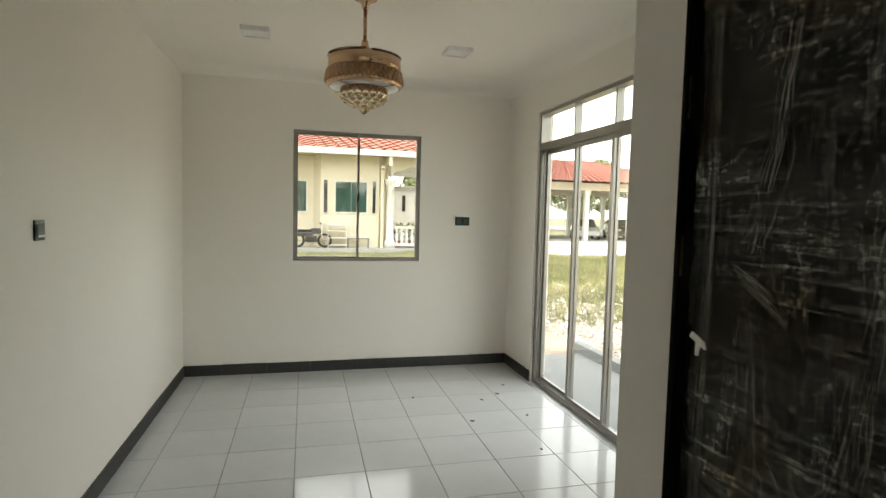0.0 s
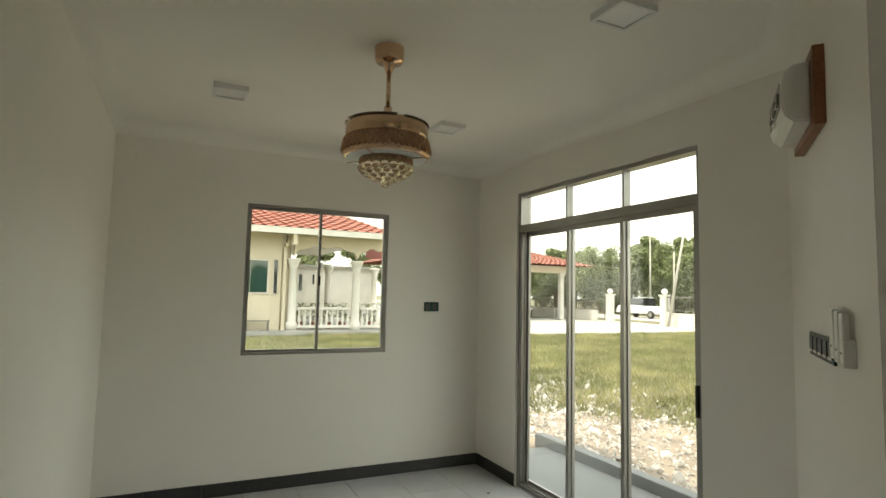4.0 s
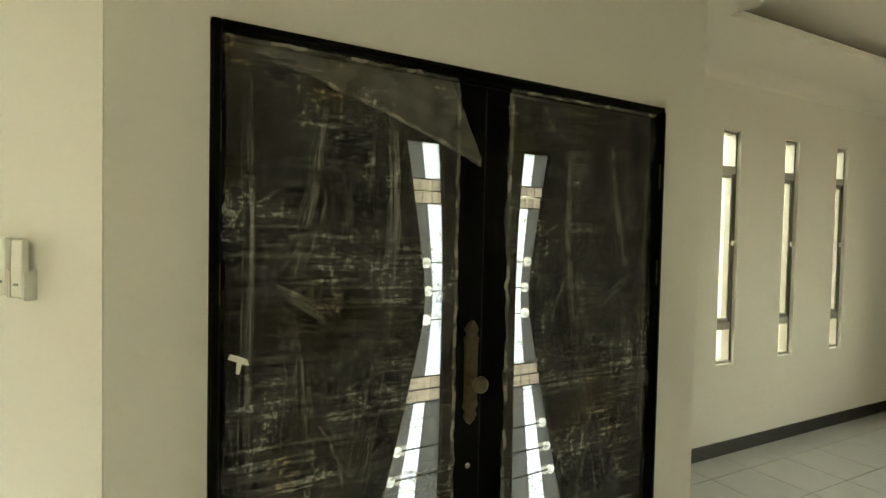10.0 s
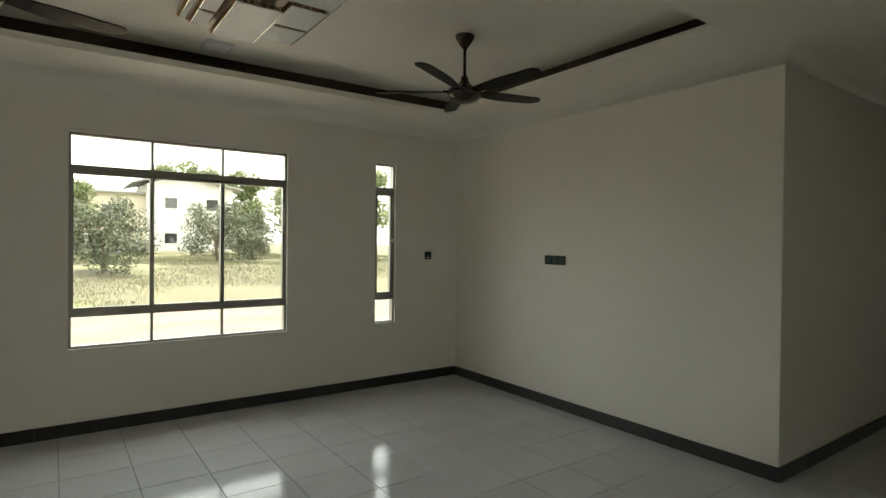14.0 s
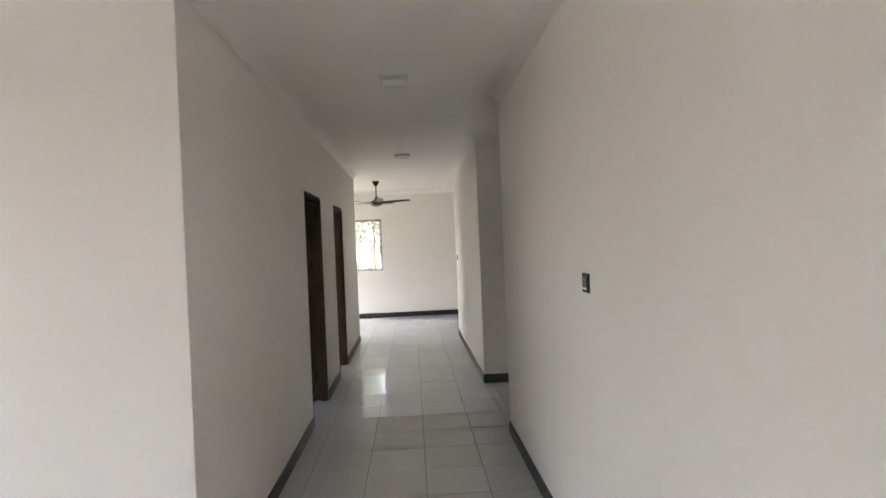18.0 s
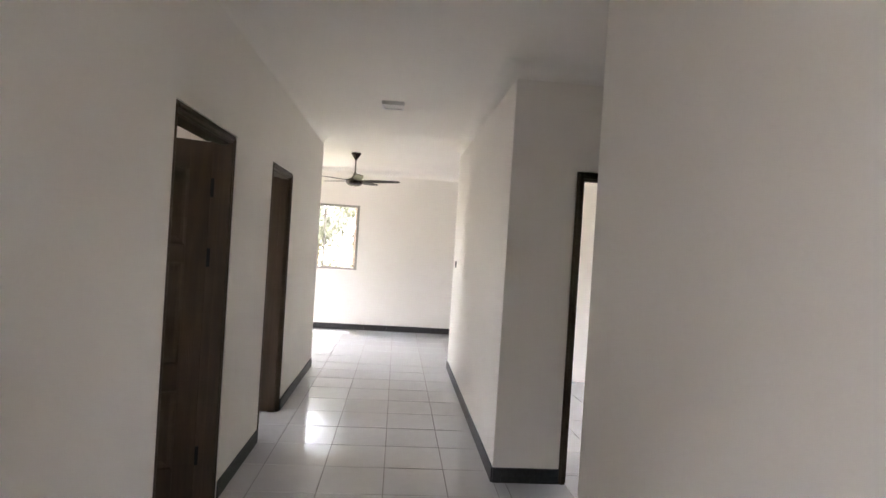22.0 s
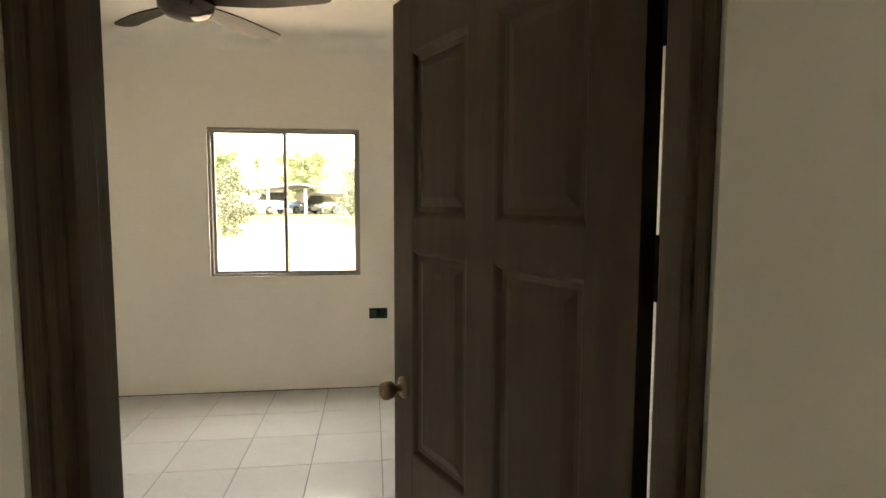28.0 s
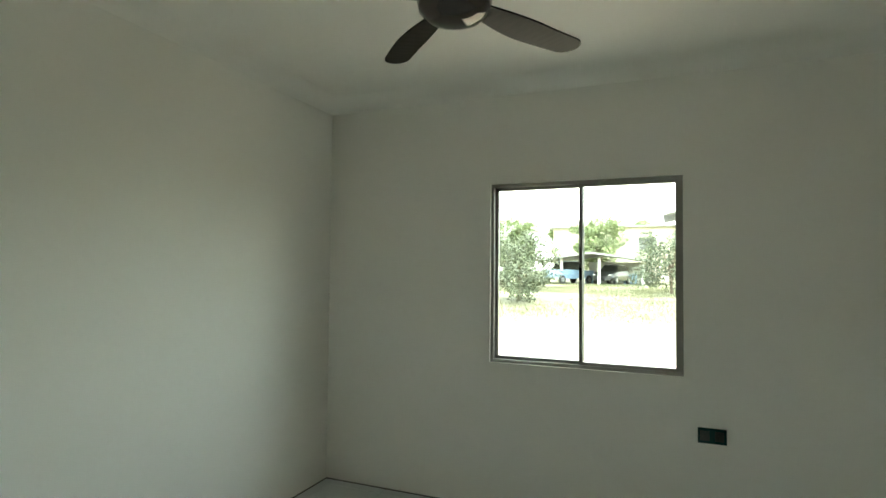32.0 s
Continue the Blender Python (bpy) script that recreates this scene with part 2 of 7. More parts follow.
def film_material():
    """Clinging polythene: mostly clear, milky along its creases and stretch lines."""
    m = bpy.data.materials.new("polythene_film")
    m.use_nodes = True
    n, l = m.node_tree.nodes, m.node_tree.links
    b = n["Principled BSDF"]
    b.inputs["Base Color"].default_value = (0.44, 0.43, 0.39, 1)
    b.inputs["Roughness"].default_value = 0.16
    tc = n.new("ShaderNodeTexCoord")

    def noise_of(scale, stretch, detail, distortion):
        mp = n.new("ShaderNodeMapping")
        mp.inputs["Scale"].default_value = stretch
        l.new(tc.outputs["Object"], mp.inputs[0])
        t = n.new("ShaderNodeTexNoise")
        t.inputs["Scale"].default_value, t.inputs["Detail"].default_value, t.inputs["Distortion"].default_value = scale, detail, distortion
        l.new(mp.outputs[0], t.inputs[0])
        return t.outputs[0]

    def ramp(v, a, b, c, d):
        r = n.new("ShaderNodeMapRange")
        for k, x in enumerate((a, b, c, d)):
            r.inputs[k + 1].default_value = x
        l.new(v, r.inputs[0])
        return r.outputs[0]

    def math_of(op, a, b):
        q = n.new("ShaderNodeMath")
        q.operation = op
        for k, v in enumerate((a, b)):
            if isinstance(v, float):
                q.inputs[k].default_value = v
            else:
                l.new(v, q.inputs[k])
        return q.outputs[0]

    def crease(v, width, strength):
        return ramp(math_of('ABSOLUTE', math_of('SUBTRACT', v, 0.5), 0.0), 0.0, width, strength, 0.0)

    broad = ramp(noise_of(2.3, (1.0, 1, 1.5), 4, 0.8), 0.36, 0.66, 0.25, 1.0)
    mottle = ramp(noise_of(7.0, (1.0, 1, 1.2), 9, 0.7), 0.40, 0.72, 0.0, 0.26)
    lines = ramp(noise_of(4.0, (0.7, 1, 17.0), 7, 0.9), 0.50, 0.61, 0.0, 0.42)
    where = ramp(noise_of(3.1, (1.0, 1, 0.8), 3, 0.3), 0.42, 0.58, 0.1, 1.0)
    crinkle = crease(noise_of(6.0, (1.3, 1, 0.9), 8, 1.6), 0.020, 0.34)
    ribs = crease(noise_of(2.3, (7.0, 1, 0.8), 6, 0.5), 0.020, 0.30)
    grain = ramp(noise_of(60.0, (1.0, 1, 1.6), 4, 0.2), 0.52, 0.66, 0.0, 0.40)
    body = math_of('ADD', mottle, math_of('MULTIPLY', lines, where))
    body = math_of('ADD', body, math_of('ADD', math_of('MULTIPLY', crinkle, where), ribs))
    body = math_of('ADD', math_of('MULTIPLY', math_of('ADD', body, grain), broad), 0.03)
    tone = n.new("ShaderNodeMix")
    tone.data_type = 'RGBA'
    tone.inputs["A"].default_value, tone.inputs["B"].default_value = (0.46, 0.47, 0.44, 1), (0.42, 0.31, 0.17, 1)
    l.new(ramp(noise_of(2.7, (1.2, 1, 1.0), 3, 0.4), 0.54, 0.68, 0.0, 0.9), tone.inputs["Factor"])
    l.new(tone.outputs["Result"], b.inputs["Base Color"])
    tr = n.new("ShaderNodeBsdfTransparent")
    mx = n.new("ShaderNodeMixShader")
    l.new(body, mx.inputs[0])
    l.new(tr.outputs[0], mx.inputs[1])
    l.new(b.outputs[0], mx.inputs[2])
    l.new(mx.outputs[0], n["Material Output"].inputs[0])
    bp = n.new("ShaderNodeBump")
    bp.inputs["Strength"].default_value, bp.inputs["Distance"].default_value = 0.7, 0.02
    l.new(body, bp.inputs["Height"])
    l.new(bp.outputs[0], b.inputs["Normal"])
    return m


M_FILM = film_material()


def wisp_material(name, colour, least, most):
    """Milky torn film: half clear, with clear gaps."""
    m = material(name, colour, 0.25, vary=0.2, scale=20)
    n, l = m.node_tree.nodes, m.node_tree.links
    tr, mx, ns, mr, tc = (n.new("ShaderNode" + k) for k in ("BsdfTransparent", "MixShader", "TexNoise", "MapRange", "TexCoord"))
    ns.inputs["Scale"].default_value, ns.inputs["Detail"].default_value = 14.0, 5
    l.new(tc.outputs["Object"], ns.inputs[0])
    mr.inputs[1].default_value, mr.inputs[2].default_value, mr.inputs[3].default_value, mr.inputs[4].default_value = 0.35, 0.70, least, most
    l.new(ns.outputs[0], mr.inputs[0])
    l.new(mr.outputs[0], mx.inputs[0])
    l.new(tr.outputs[0], mx.inputs[1])
    l.new(n["Principled BSDF"].outputs[0], mx.inputs[2])
    l.new(mx.outputs[0], n["Material Output"].inputs[0])
    return m


M_FILMFOLD = wisp_material("milky_film", (0.60, 0.58, 0.51), 0.10, 0.62)
M_FILMLOOSE = wisp_material("loose_film", (0.52, 0.50, 0.42), 0.06, 0.42)
M_FILMCREASE = wisp_material("creased_film", (0.50, 0.49, 0.45), 0.03, 0.48)
M_GROUND = material("field_ground", (0.125, 0.115, 0.070), 0.95, vary=0.25, scale=0.35, bump=0.5, bump_scale=3, stain=(0.20, 0.24, 0.08), stain_scale=0.15, stain_amount=0.9)
M_EARTH = material("sandy_earth", (0.17, 0.148, 0.118), 0.95, vary=0.2, scale=0.8, bump=0.6, bump_scale=12, stain=(0.28, 0.20, 0.13), stain_scale=0.5, stain_amount=0.7)
M_RUBBLE_EARTH = material("brown_earth", (0.22, 0.18, 0.145), 0.95, vary=0.3, scale=1.4, bump=0.6, bump_scale=14, stain=(0.30, 0.27, 0.24), stain_scale=2.5, stain_amount=0.8)
M_APRON = material("grey_apron_concrete", (0.19, 0.20, 0.205), 0.8, vary=0.1, scale=1.2, bump=0.15, bump_scale=40)
M_CONCRETE = material("pale_concrete", (0.38, 0.375, 0.35), 0.85, vary=0.12, scale=1.2, bump=0.2, bump_scale=40, stain=(0.30, 0.29, 0.27), stain_scale=0.8, stain_amount=0.5)
M_CREAM = material("cream_render", (0.60, 0.54, 0.42), 0.8, vary=0.06, scale=1.0, bump=0.1, bump_scale=30)
M_WHITEPAINT = material("white_masonry_paint", (0.64, 0.62, 0.57), 0.7, vary=0.06, scale=1.5, bump=0.1, bump_scale=30, stain=(0.45, 0.42, 0.36), stain_scale=0.7, stain_amount=0.4)
M_ROOFTILE = material("red_roof_tile", (0.25, 0.088, 0.065), 0.7, vary=0.25, scale=3, bump=0.2, bump_scale=20, stain=(0.20, 0.08, 0.05), stain_scale=0.4, stain_amount=0.6)
M_REDPANEL = material("red_brown_panel", (0.22, 0.06, 0.05), 0.5, vary=0.15, scale=2)
M_GREYROOF = material("grey_metal_roof", (0.30, 0.29, 0.27), 0.5, metal=0.3, vary=0.15, scale=1.5)
M_TINT = material("green_tinted_glass", (0.02, 0.055, 0.045), 0.05, vary=0.3, scale=1.5, coat=1.0)
M_DARKGLASS = material("dark_glass", (0.02, 0.022, 0.024), 0.05, vary=0.2, scale=1.5, coat=1.0)
M_RUBBER = material("tyre_rubber", (0.02, 0.02, 0.02), 0.8, vary=0.1, scale=20)
M_CARBLACK = material("black_car_paint", (0.02, 0.02, 0.022), 0.2, vary=0.05, scale=5, coat=1.0)
M_CARWHITE = material("white_car_paint", (0.75, 0.75, 0.75), 0.25, vary=0.03, scale=5, coat=1.0)
M_CARSILVER = material("silver_car_paint", (0.42, 0.42, 0.42), 0.28, metal=0.5, vary=0.03, scale=5, coat=1.0)
M_CARBLUE = material("pale_blue_paint", (0.30, 0.42, 0.58), 0.4, vary=0.1, scale=3)
M_BARK = material("bark", (0.16, 0.12, 0.085), 0.9, vary=0.3, scale=6, bump=0.5, bump_scale=30)
M_ROCK = material("rubble_stone", (0.48, 0.455, 0.43), 0.9, vary=0.35, scale=5, bump=0.3, bump_scale=40)
M_STEEL = material("painted_fence_steel", (0.20, 0.19, 0.18), 0.5, metal=0.4, vary=0.1, scale=10)
M_POLE = material("weathered_pole", (0.42, 0.40, 0.36), 0.8, vary=0.2, scale=4)


def leaf_material(name, dark, light, patch=0.0, through_light=0.0):
    m = bpy.data.materials.new(name)
    m.use_nodes = True
    n, l = m.node_tree.nodes, m.node_tree.links
    b = n["Principled BSDF"]
    b.inputs["Roughness"].default_value = 0.6
    g = n.new("ShaderNodeNewGeometry")
    r = n.new("ShaderNodeMix")
    r.data_type = 'RGBA'
    r.inputs["A"].default_value, r.inputs["B"].default_value = (*dark, 1), (*light, 1)
    tc = n.new("ShaderNodeTexCoord")
    drift = n.new("ShaderNodeTexNoise")
    drift.inputs["Scale"].default_value, drift.inputs["Detail"].default_value = 0.55, 4
    l.new(tc.outputs["Object"], drift.inputs[0])
    dm = n.new("ShaderNodeMapRange")
    dm.inputs[1].default_value, dm.inputs[2].default_value, dm.inputs[3].default_value, dm.inputs[4].default_value = 0.35, 0.65, -patch, patch
    l.new(drift.outputs[0], dm.inputs[0])
    da = n.new("ShaderNodeMath")
    da.use_clamp = True
    l.new(g.outputs["Random Per Island"], da.inputs[0])
    l.new(dm.outputs[0], da.inputs[1])
    l.new(da.outputs[0], r.inputs["Factor"])
    ns = n.new("ShaderNodeTexNoise")
    ns.inputs["Scale"].default_value = 0.9
    l.new(tc.outputs["Object"], ns.inputs[0])
    mr = n.new("ShaderNodeMapRange")
    mr.inputs[1].default_value, mr.inputs[2].default_value, mr.inputs[3].default_value, mr.inputs[4].default_value = 0.3, 0.7, 0.7, 1.3
    l.new(ns.outputs[0], mr.inputs[0])
    mu = n.new("ShaderNodeMix")
    mu.data_type, mu.blend_type = 'RGBA', 'MULTIPLY'
    mu.inputs["Factor"].default_value = 1.0
    l.new(r.outputs["Result"], mu.inputs["A"])
    l.new(mr.outputs[0], mu.inputs["B"])
    l.new(mu.outputs["Result"], b.inputs["Base Color"])
    if through_light:
        tl, mx = n.new("ShaderNodeBsdfTranslucent"), n.new("ShaderNodeMixShader")
        mx.inputs[0].default_value = through_light
        l.new(mu.outputs["Result"], tl.inputs[0])
        l.new(b.outputs[0], mx.inputs[1])
        l.new(tl.outputs[0], mx.inputs[2])
        l.new(mx.outputs[0], n["Material Output"].inputs[0])
    return m


M_LEAF = leaf_material("broad_leaves", (0.085, 0.11, 0.045), (0.27, 0.31, 0.145), through_light=0.3)
# leaf colour paled to carry the bright haze over the back wood
M_LEAFPALE = leaf_material("haze_paled_leaves", (0.14, 0.155, 0.10), (0.34, 0.35, 0.27), through_light=0.55)
M_LEAF2 = leaf_material("dark_leaves", (0.040, 0.052, 0.028), (0.12, 0.135, 0.075), through_light=0.12)
M_GRASS = leaf_material("grass_blades", (0.125, 0.15, 0.05), (0.37, 0.335, 0.17), 0.45)
M_DRYGRASS = leaf_material("dry_field_grass", (0.075, 0.092, 0.036), (0.17, 0.155, 0.080), 0.35)
M_LAWN = leaf_material("lawn_blades", (0.15, 0.18, 0.07), (0.32, 0.32, 0.17))


# ---------------------------------------------------------------- mesh helpers
def mesh_object(name, bm, mat, parent=None, label="", smooth=False):
    me = bpy.data.meshes.new(name)
    bm.to_mesh(me)
    bm.free()
    for m in (mat if isinstance(mat, (list, tuple)) else [mat]):
        me.materials.append(m)
    if smooth:
        for p in me.polygons:
            p.use_smooth = True
    ob = new(name, me)
    if parent is not None:
        ob.parent = parent
    if label:
        ob["label"] = label
    return ob


def part(name, bm, mat, parent, label="", smooth=False):
    return mesh_object(name, bm, mat, parent, label, smooth)


def box(bm, x0, x1, y0, y1, z0, z1, m=None, bevel=0.0):
    x0, x1 = min(x0, x1), max(x0, x1)
    y0, y1 = min(y0, y1), max(y0, y1)
    z0, z1 = min(z0, z1), max(z0, z1)
    vs = [Vector((x, y, z)) for x in (x0, x1) for y in (y0, y1) for z in (z0, z1)]
    if m is not None:
        vs = [m @ v for v in vs]
    v = [bm.verts.new(p) for p in vs]
    fs = [bm.faces.new([v[i] for i in q]) for q in ((0, 1, 3, 2), (4, 6, 7, 5), (0, 4, 5, 1), (2, 3, 7, 6), (0, 2, 6, 4), (1, 5, 7, 3))]
    if bevel:
        bmesh.ops.bevel(bm, geom=list({e for f in fs for e in f.edges}), offset=bevel, segments=2, affect='EDGES', profile=0.6)
    return bm


def boxes(*dims, bevel=0.0):
    bm = bmesh.new()
    for d in dims:
        box(bm, *d, bevel=bevel)
    return bm


def thing(name, label, category, group="", at=None):
    e = new(name)
    e.empty_display_size = 0.1
    if at is not None:
        e.matrix_world = at
    return tagged(e, label, category, group)


def grid_solid(name, us, vs, filled, place, depth, mat):
    """A slab cut in cells along u and v; cells not filled are openings. place(u, v, w) gives the world place."""
    bm = bmesh.new()
    verts = {}

    def vert(i, j, k):
        if (i, j, k) not in verts:
            verts[i, j, k] = bm.verts.new(place(us[i], vs[j], depth * k))
        return verts[i, j, k]

    nu, nv = len(us) - 1, len(vs) - 1
    full = lambda i, j: 0 <= i < nu and 0 <= j < nv and filled(0.5 * (us[i] + us[i + 1]), 0.5 * (vs[j] + vs[j + 1]))
    for i in range(nu):
        for j in range(nv):
            if not full(i, j):
                continue
            for k in (0, 1):
                bm.faces.new([vert(i, j, k), vert(i + 1, j, k), vert(i + 1, j + 1, k), vert(i, j + 1, k)])
            for (di, dj, a, b) in ((-1, 0, (i, j), (i, j + 1)), (1, 0, (i + 1, j), (i + 1, j + 1)), (0, -1, (i, j), (i + 1, j)), (0, 1, (i, j + 1), (i + 1, j + 1))):
                if not full(i + di, j + dj):
                    bm.faces.new([vert(*a, 0), vert(*b, 0), vert(*b, 1), vert(*a, 1)])
    bmesh.ops.recalc_face_normals(bm, faces=bm.faces)
    return mesh_object(name, bm, mat)


def wall(name, p, q, openings=(), z0=0.0, z1=3.0, thick=0.15, label="white painted plaster wall"):
    """A wall whose room face runs from p to q with the room on the left hand; openings are (s0, s1, z0, z1) along it."""
    p, q = Vector((*p, 0)), Vector((*q, 0))
    d = (q - p).normalized()
    n = Vector((d.y, -d.x, 0))
    us = sorted({0.0, (q - p).length, *(o[0] for o in openings), *(o[1] for o in openings)})
    vs = sorted({z0, z1, *(o[2] for o in openings), *(o[3] for o in openings)})
    filled = lambda u, v: not any(a < u < b and c < v < e for a, b, c, e in openings)
    ob = grid_solid(name, us, vs, filled, lambda u, v, w: p + d * u + n * w + Vector((0, 0, v)), thick, M_WALL)
    return tagged(ob, label, "wall", kind="structure")


def skirting(name, p, q, gaps=()):
    """A dark skirting of single tiles along a room face, room on the left hand."""
    p, q = Vector((*p, 0)), Vector((*q, 0))
    length = (q - p).length
    d = (q - p).normalized()
    n = Vector((-d.y, d.x, 0))
    base = thing(name, "dark granite-look skirting tiles along the foot of the wall", "skirting")
    base["kind"] = "structure"
    m = Matrix(((d.x, n.x, 0, p.x), (d.y, n.y, 0, p.y), (0, 0, 1, 0), (0, 0, 0, 1)))
    s = 0.0
    spans = []
    for a, b in sorted(gaps):
        spans.append((s, a))
        s = b
    spans.append((s, length))
    for a, b in spans:
        while b - a > 0.01:
            e = min(a + 0.4, b)
            bm = bmesh.new()
            box(bm, a + 0.0004, e - 0.0004, -0.002, 0.011, 0.0, 0.10 + random.uniform(-0.0015, 0.0015), m)
            part("skirting_tile", bm, M_SKIRT, base)
            a = e
    return base


# ---------------------------------------------------------------- the plan
ZC = 2.85                      # ceiling of living room, passage and bedrooms
ZD = 2.853                     # ceiling of the dining end
ZT = 3.05                      # ceiling inside the living-room tray
XD0, XD1, YD = 0.333, 3.465, 7.68          # dining: side walls and end wall
E0, E1 = (2.392, 1.528), (2.300, 3.700)        # entrance wall
YS1 = 4.63                                # where the splayed wall meets the dining side wall
XL0, XL1, YL = -2.343, 3.40, -2.708          # living: west wall, east wall, south wall
YC0, YC1 = 0.858, 2.573                    # passage: south and north faces
XR0, XR1, YR = -4.557, -6.21, 4.70        # side lobby
XH0, XEND = -9.41, -12.35                 # passage ends; end wall of the family room
YB = -2.935                                 # bedroom window wall
XB0, XB1 = -2.883, -6.45                    # bedroom side walls
D1 = (-4.975, -5.875)
D2 = (-6.80, -7.60)
RD = (3.03, 3.83)
DH = 2.145
WT = 0.15                      # wall thickness
WT2 = 0.15                     # wall between passage and bedrooms


# ---------------------------------------------------------------- walls
def run(points, openings):
    """Walls along a line of named corners, room on the left hand. openings: name -> list of (first, last, z0, z1) measured along that wall."""
    for k in range(len(points) - 1):
        (name, a), (_, b) = points[k], points[k + 1]
        if not name:
            continue
        a3, b3 = Vector(a), Vector(b)
        d = (b3 - a3).normalized()
        cut = [0.0, 0.0]
        if k > 0:
            e = (a3 - Vector(points[k - 1][1])).normalized()
            cut[0] = 0.002 if e.x * d.y - e.y * d.x < -0.5 else 0.0
        if k + 2 < len(points):
            e = (Vector(points[k + 2][1]) - b3).normalized()
            cut[1] = 0.002 if d.x * e.y - d.y * e.x < -0.5 else 0.0
        p, q = a3 + d * cut[0], b3 - d * cut[1]
        ops = [(s0 - cut[0], s1 - cut[0], z0, z1) for s0, s1, z0, z1 in openings.get(name, [])]
        wall(name, p, q, ops, z0=-0.3 if any(o[2] <= 0 for o in ops) is False else 0.0, z1=ZT + 0.1, thick=WT2 if name == "wall_passage_south" else WT)


XN = -9.62       # where the passage's north face ends
YF0, YF1 = -1.6, 4.6
PLAN = [
    ("wall_living_south", (XL0, YL)), ("wall_living_east", (XL1, YL)), ("wall_entrance_return", (XL1, E0[1])), ("wall_entrance", E0),
    ("wall_splayed", E1), ("wall_dining_east", (XD1, YS1)), ("wall_dining_north", (XD1, YD)), ("wall_dining_west", (XD0, YD)),
    ("wall_passage_north", (XD0, YC1)), ("wall_lobby_east", (XR0, YC1)), ("wall_lobby_north", (XR0, YR)), ("wall_lobby_west", (XR1, YR)),
    ("wall_passage_north_far", (XR1, YC1)), ("wall_family_east_north", (XN, YC1)), ("wall_family_north", (XN, YF1)),
    ("wall_family_west", (XEND, YF1)), ("wall_family_south", (XEND, YF0)), ("wall_family_east_south", (XH0, YF0)),
    ("wall_passage_south", (XH0, YC0)), ("wall_living_west", (XL0, YC0)), ("", (XL0, YL))]
W_NARROW = [(2.389, 2.631), (-1.517, -1.267)]
WZ0, WZ1 = 0.68, 2.40
BW = (-0.308, 1.445)
S_WINDOWS = [(-0.255, -0.05), (-1.005, -0.815), (-1.745, -1.56)]
DW = (1.296, 2.518, 1.071, 2.309)
SD = (5.148, 7.016, 2.493)
FD = (0.262, 1.951, 2.128)       # along the entrance wall
EW = (-0.06, 1.135, 1.054, 2.199)
ED = (2.925, 3.80, 2.06)         # back door in the family room's end wall
GW = (-5.300, -4.131, 0.936, 2.108)
run(PLAN, {
    "wall_living_south": [(a - XL0, b - XL0, WZ0, WZ1) for a, b in (*W_NARROW, BW)],
    "wall_living_east": [(a - YL, b - YL, WZ0, WZ1) for a, b in S_WINDOWS],
    "wall_entrance": [(FD[0], FD[1], 0.0, FD[2])],
    "wall_dining_east": [(SD[0] - YS1, SD[1] - YS1, 0.0, SD[2])],
    "wall_dining_north": [(XD1 - DW[1], XD1 - DW[0], DW[2], DW[3])],
    "wall_lobby_west": [(YR - RD[1], YR - RD[0], 0.0, DH)],
    "wall_family_west": [(YF1 - ED[1], YF1 - ED[0], 0.0, ED[2]), (YF1 - EW[1], YF1 - EW[0], EW[2], EW[3])],
    "wall_family_south": [(0.5, 2.3, 0.7, 2.1)],
    "wall_passage_south": [(D1[1] - XH0, D1[0] - XH0, 0.0, DH), (D2[1] - XH0, D2[0] - XH0, 0.0, DH)],
})
YBN = YC0 - WT2
XB2 = XB1 - 0.16
run([("wall_bedroom_west", (XB1, YBN)), ("wall_bedroom_south", (XB1, YB)), ("wall_bedroom_east", (XB0, YB)), ("", (XB0, YBN))],
    {"wall_bedroom_south": [(GW[0] - XB1, GW[1] - XB1, GW[2], GW[3])]})
run([("wall_room_west", (-9.4, YBN)), ("wall_room_south", (-9.4, -2.9)), ("wall_room_east", (XB2, -2.9)), ("", (XB2, YBN))],
    {"wall_room_south": [(0.7, 2.1, 0.9, 2.12)]})
XS0, XS1, YS0, YSN = XR1 - WT, -9.16, YC1 + WT, 6.6
run([("wall_study_north", (XS0, YSN)), ("wall_study_west", (XS1, YSN)), ("", (XS1, YS0))],
    {"wall_study_north": [(0.9, 2.3, 0.9, 2.12)]})
wall("wall_study_east", (XS0, YR + WT), (XS0, YSN), z1=ZT + 0.1)

# ---------------------------------------------------------------- ceilings
TRAY = (-1.69, 2.817, -2.03, 0.76)


def slab(name, x0, x1, y0, y1, hole=None, z=ZC, mat=None, thick=0.04):
    us, vs = [x0, x1], [y0, y1]
    if hole:
        us, vs = sorted(us + [hole[0], hole[1]]), sorted(vs + [hole[2], hole[3]])
    ok = (lambda u, v: True) if not hole else (lambda u, v: not (hole[0] < u < hole[1] and hole[2] < v < hole[3]))
    ob = grid_solid(name, us, vs, ok, lambda u, v, w: Vector((u, v, z + w)), thick, mat or M_CEIL)
    return tagged(ob, "white painted plaster ceiling", "ceiling", kind="structure")


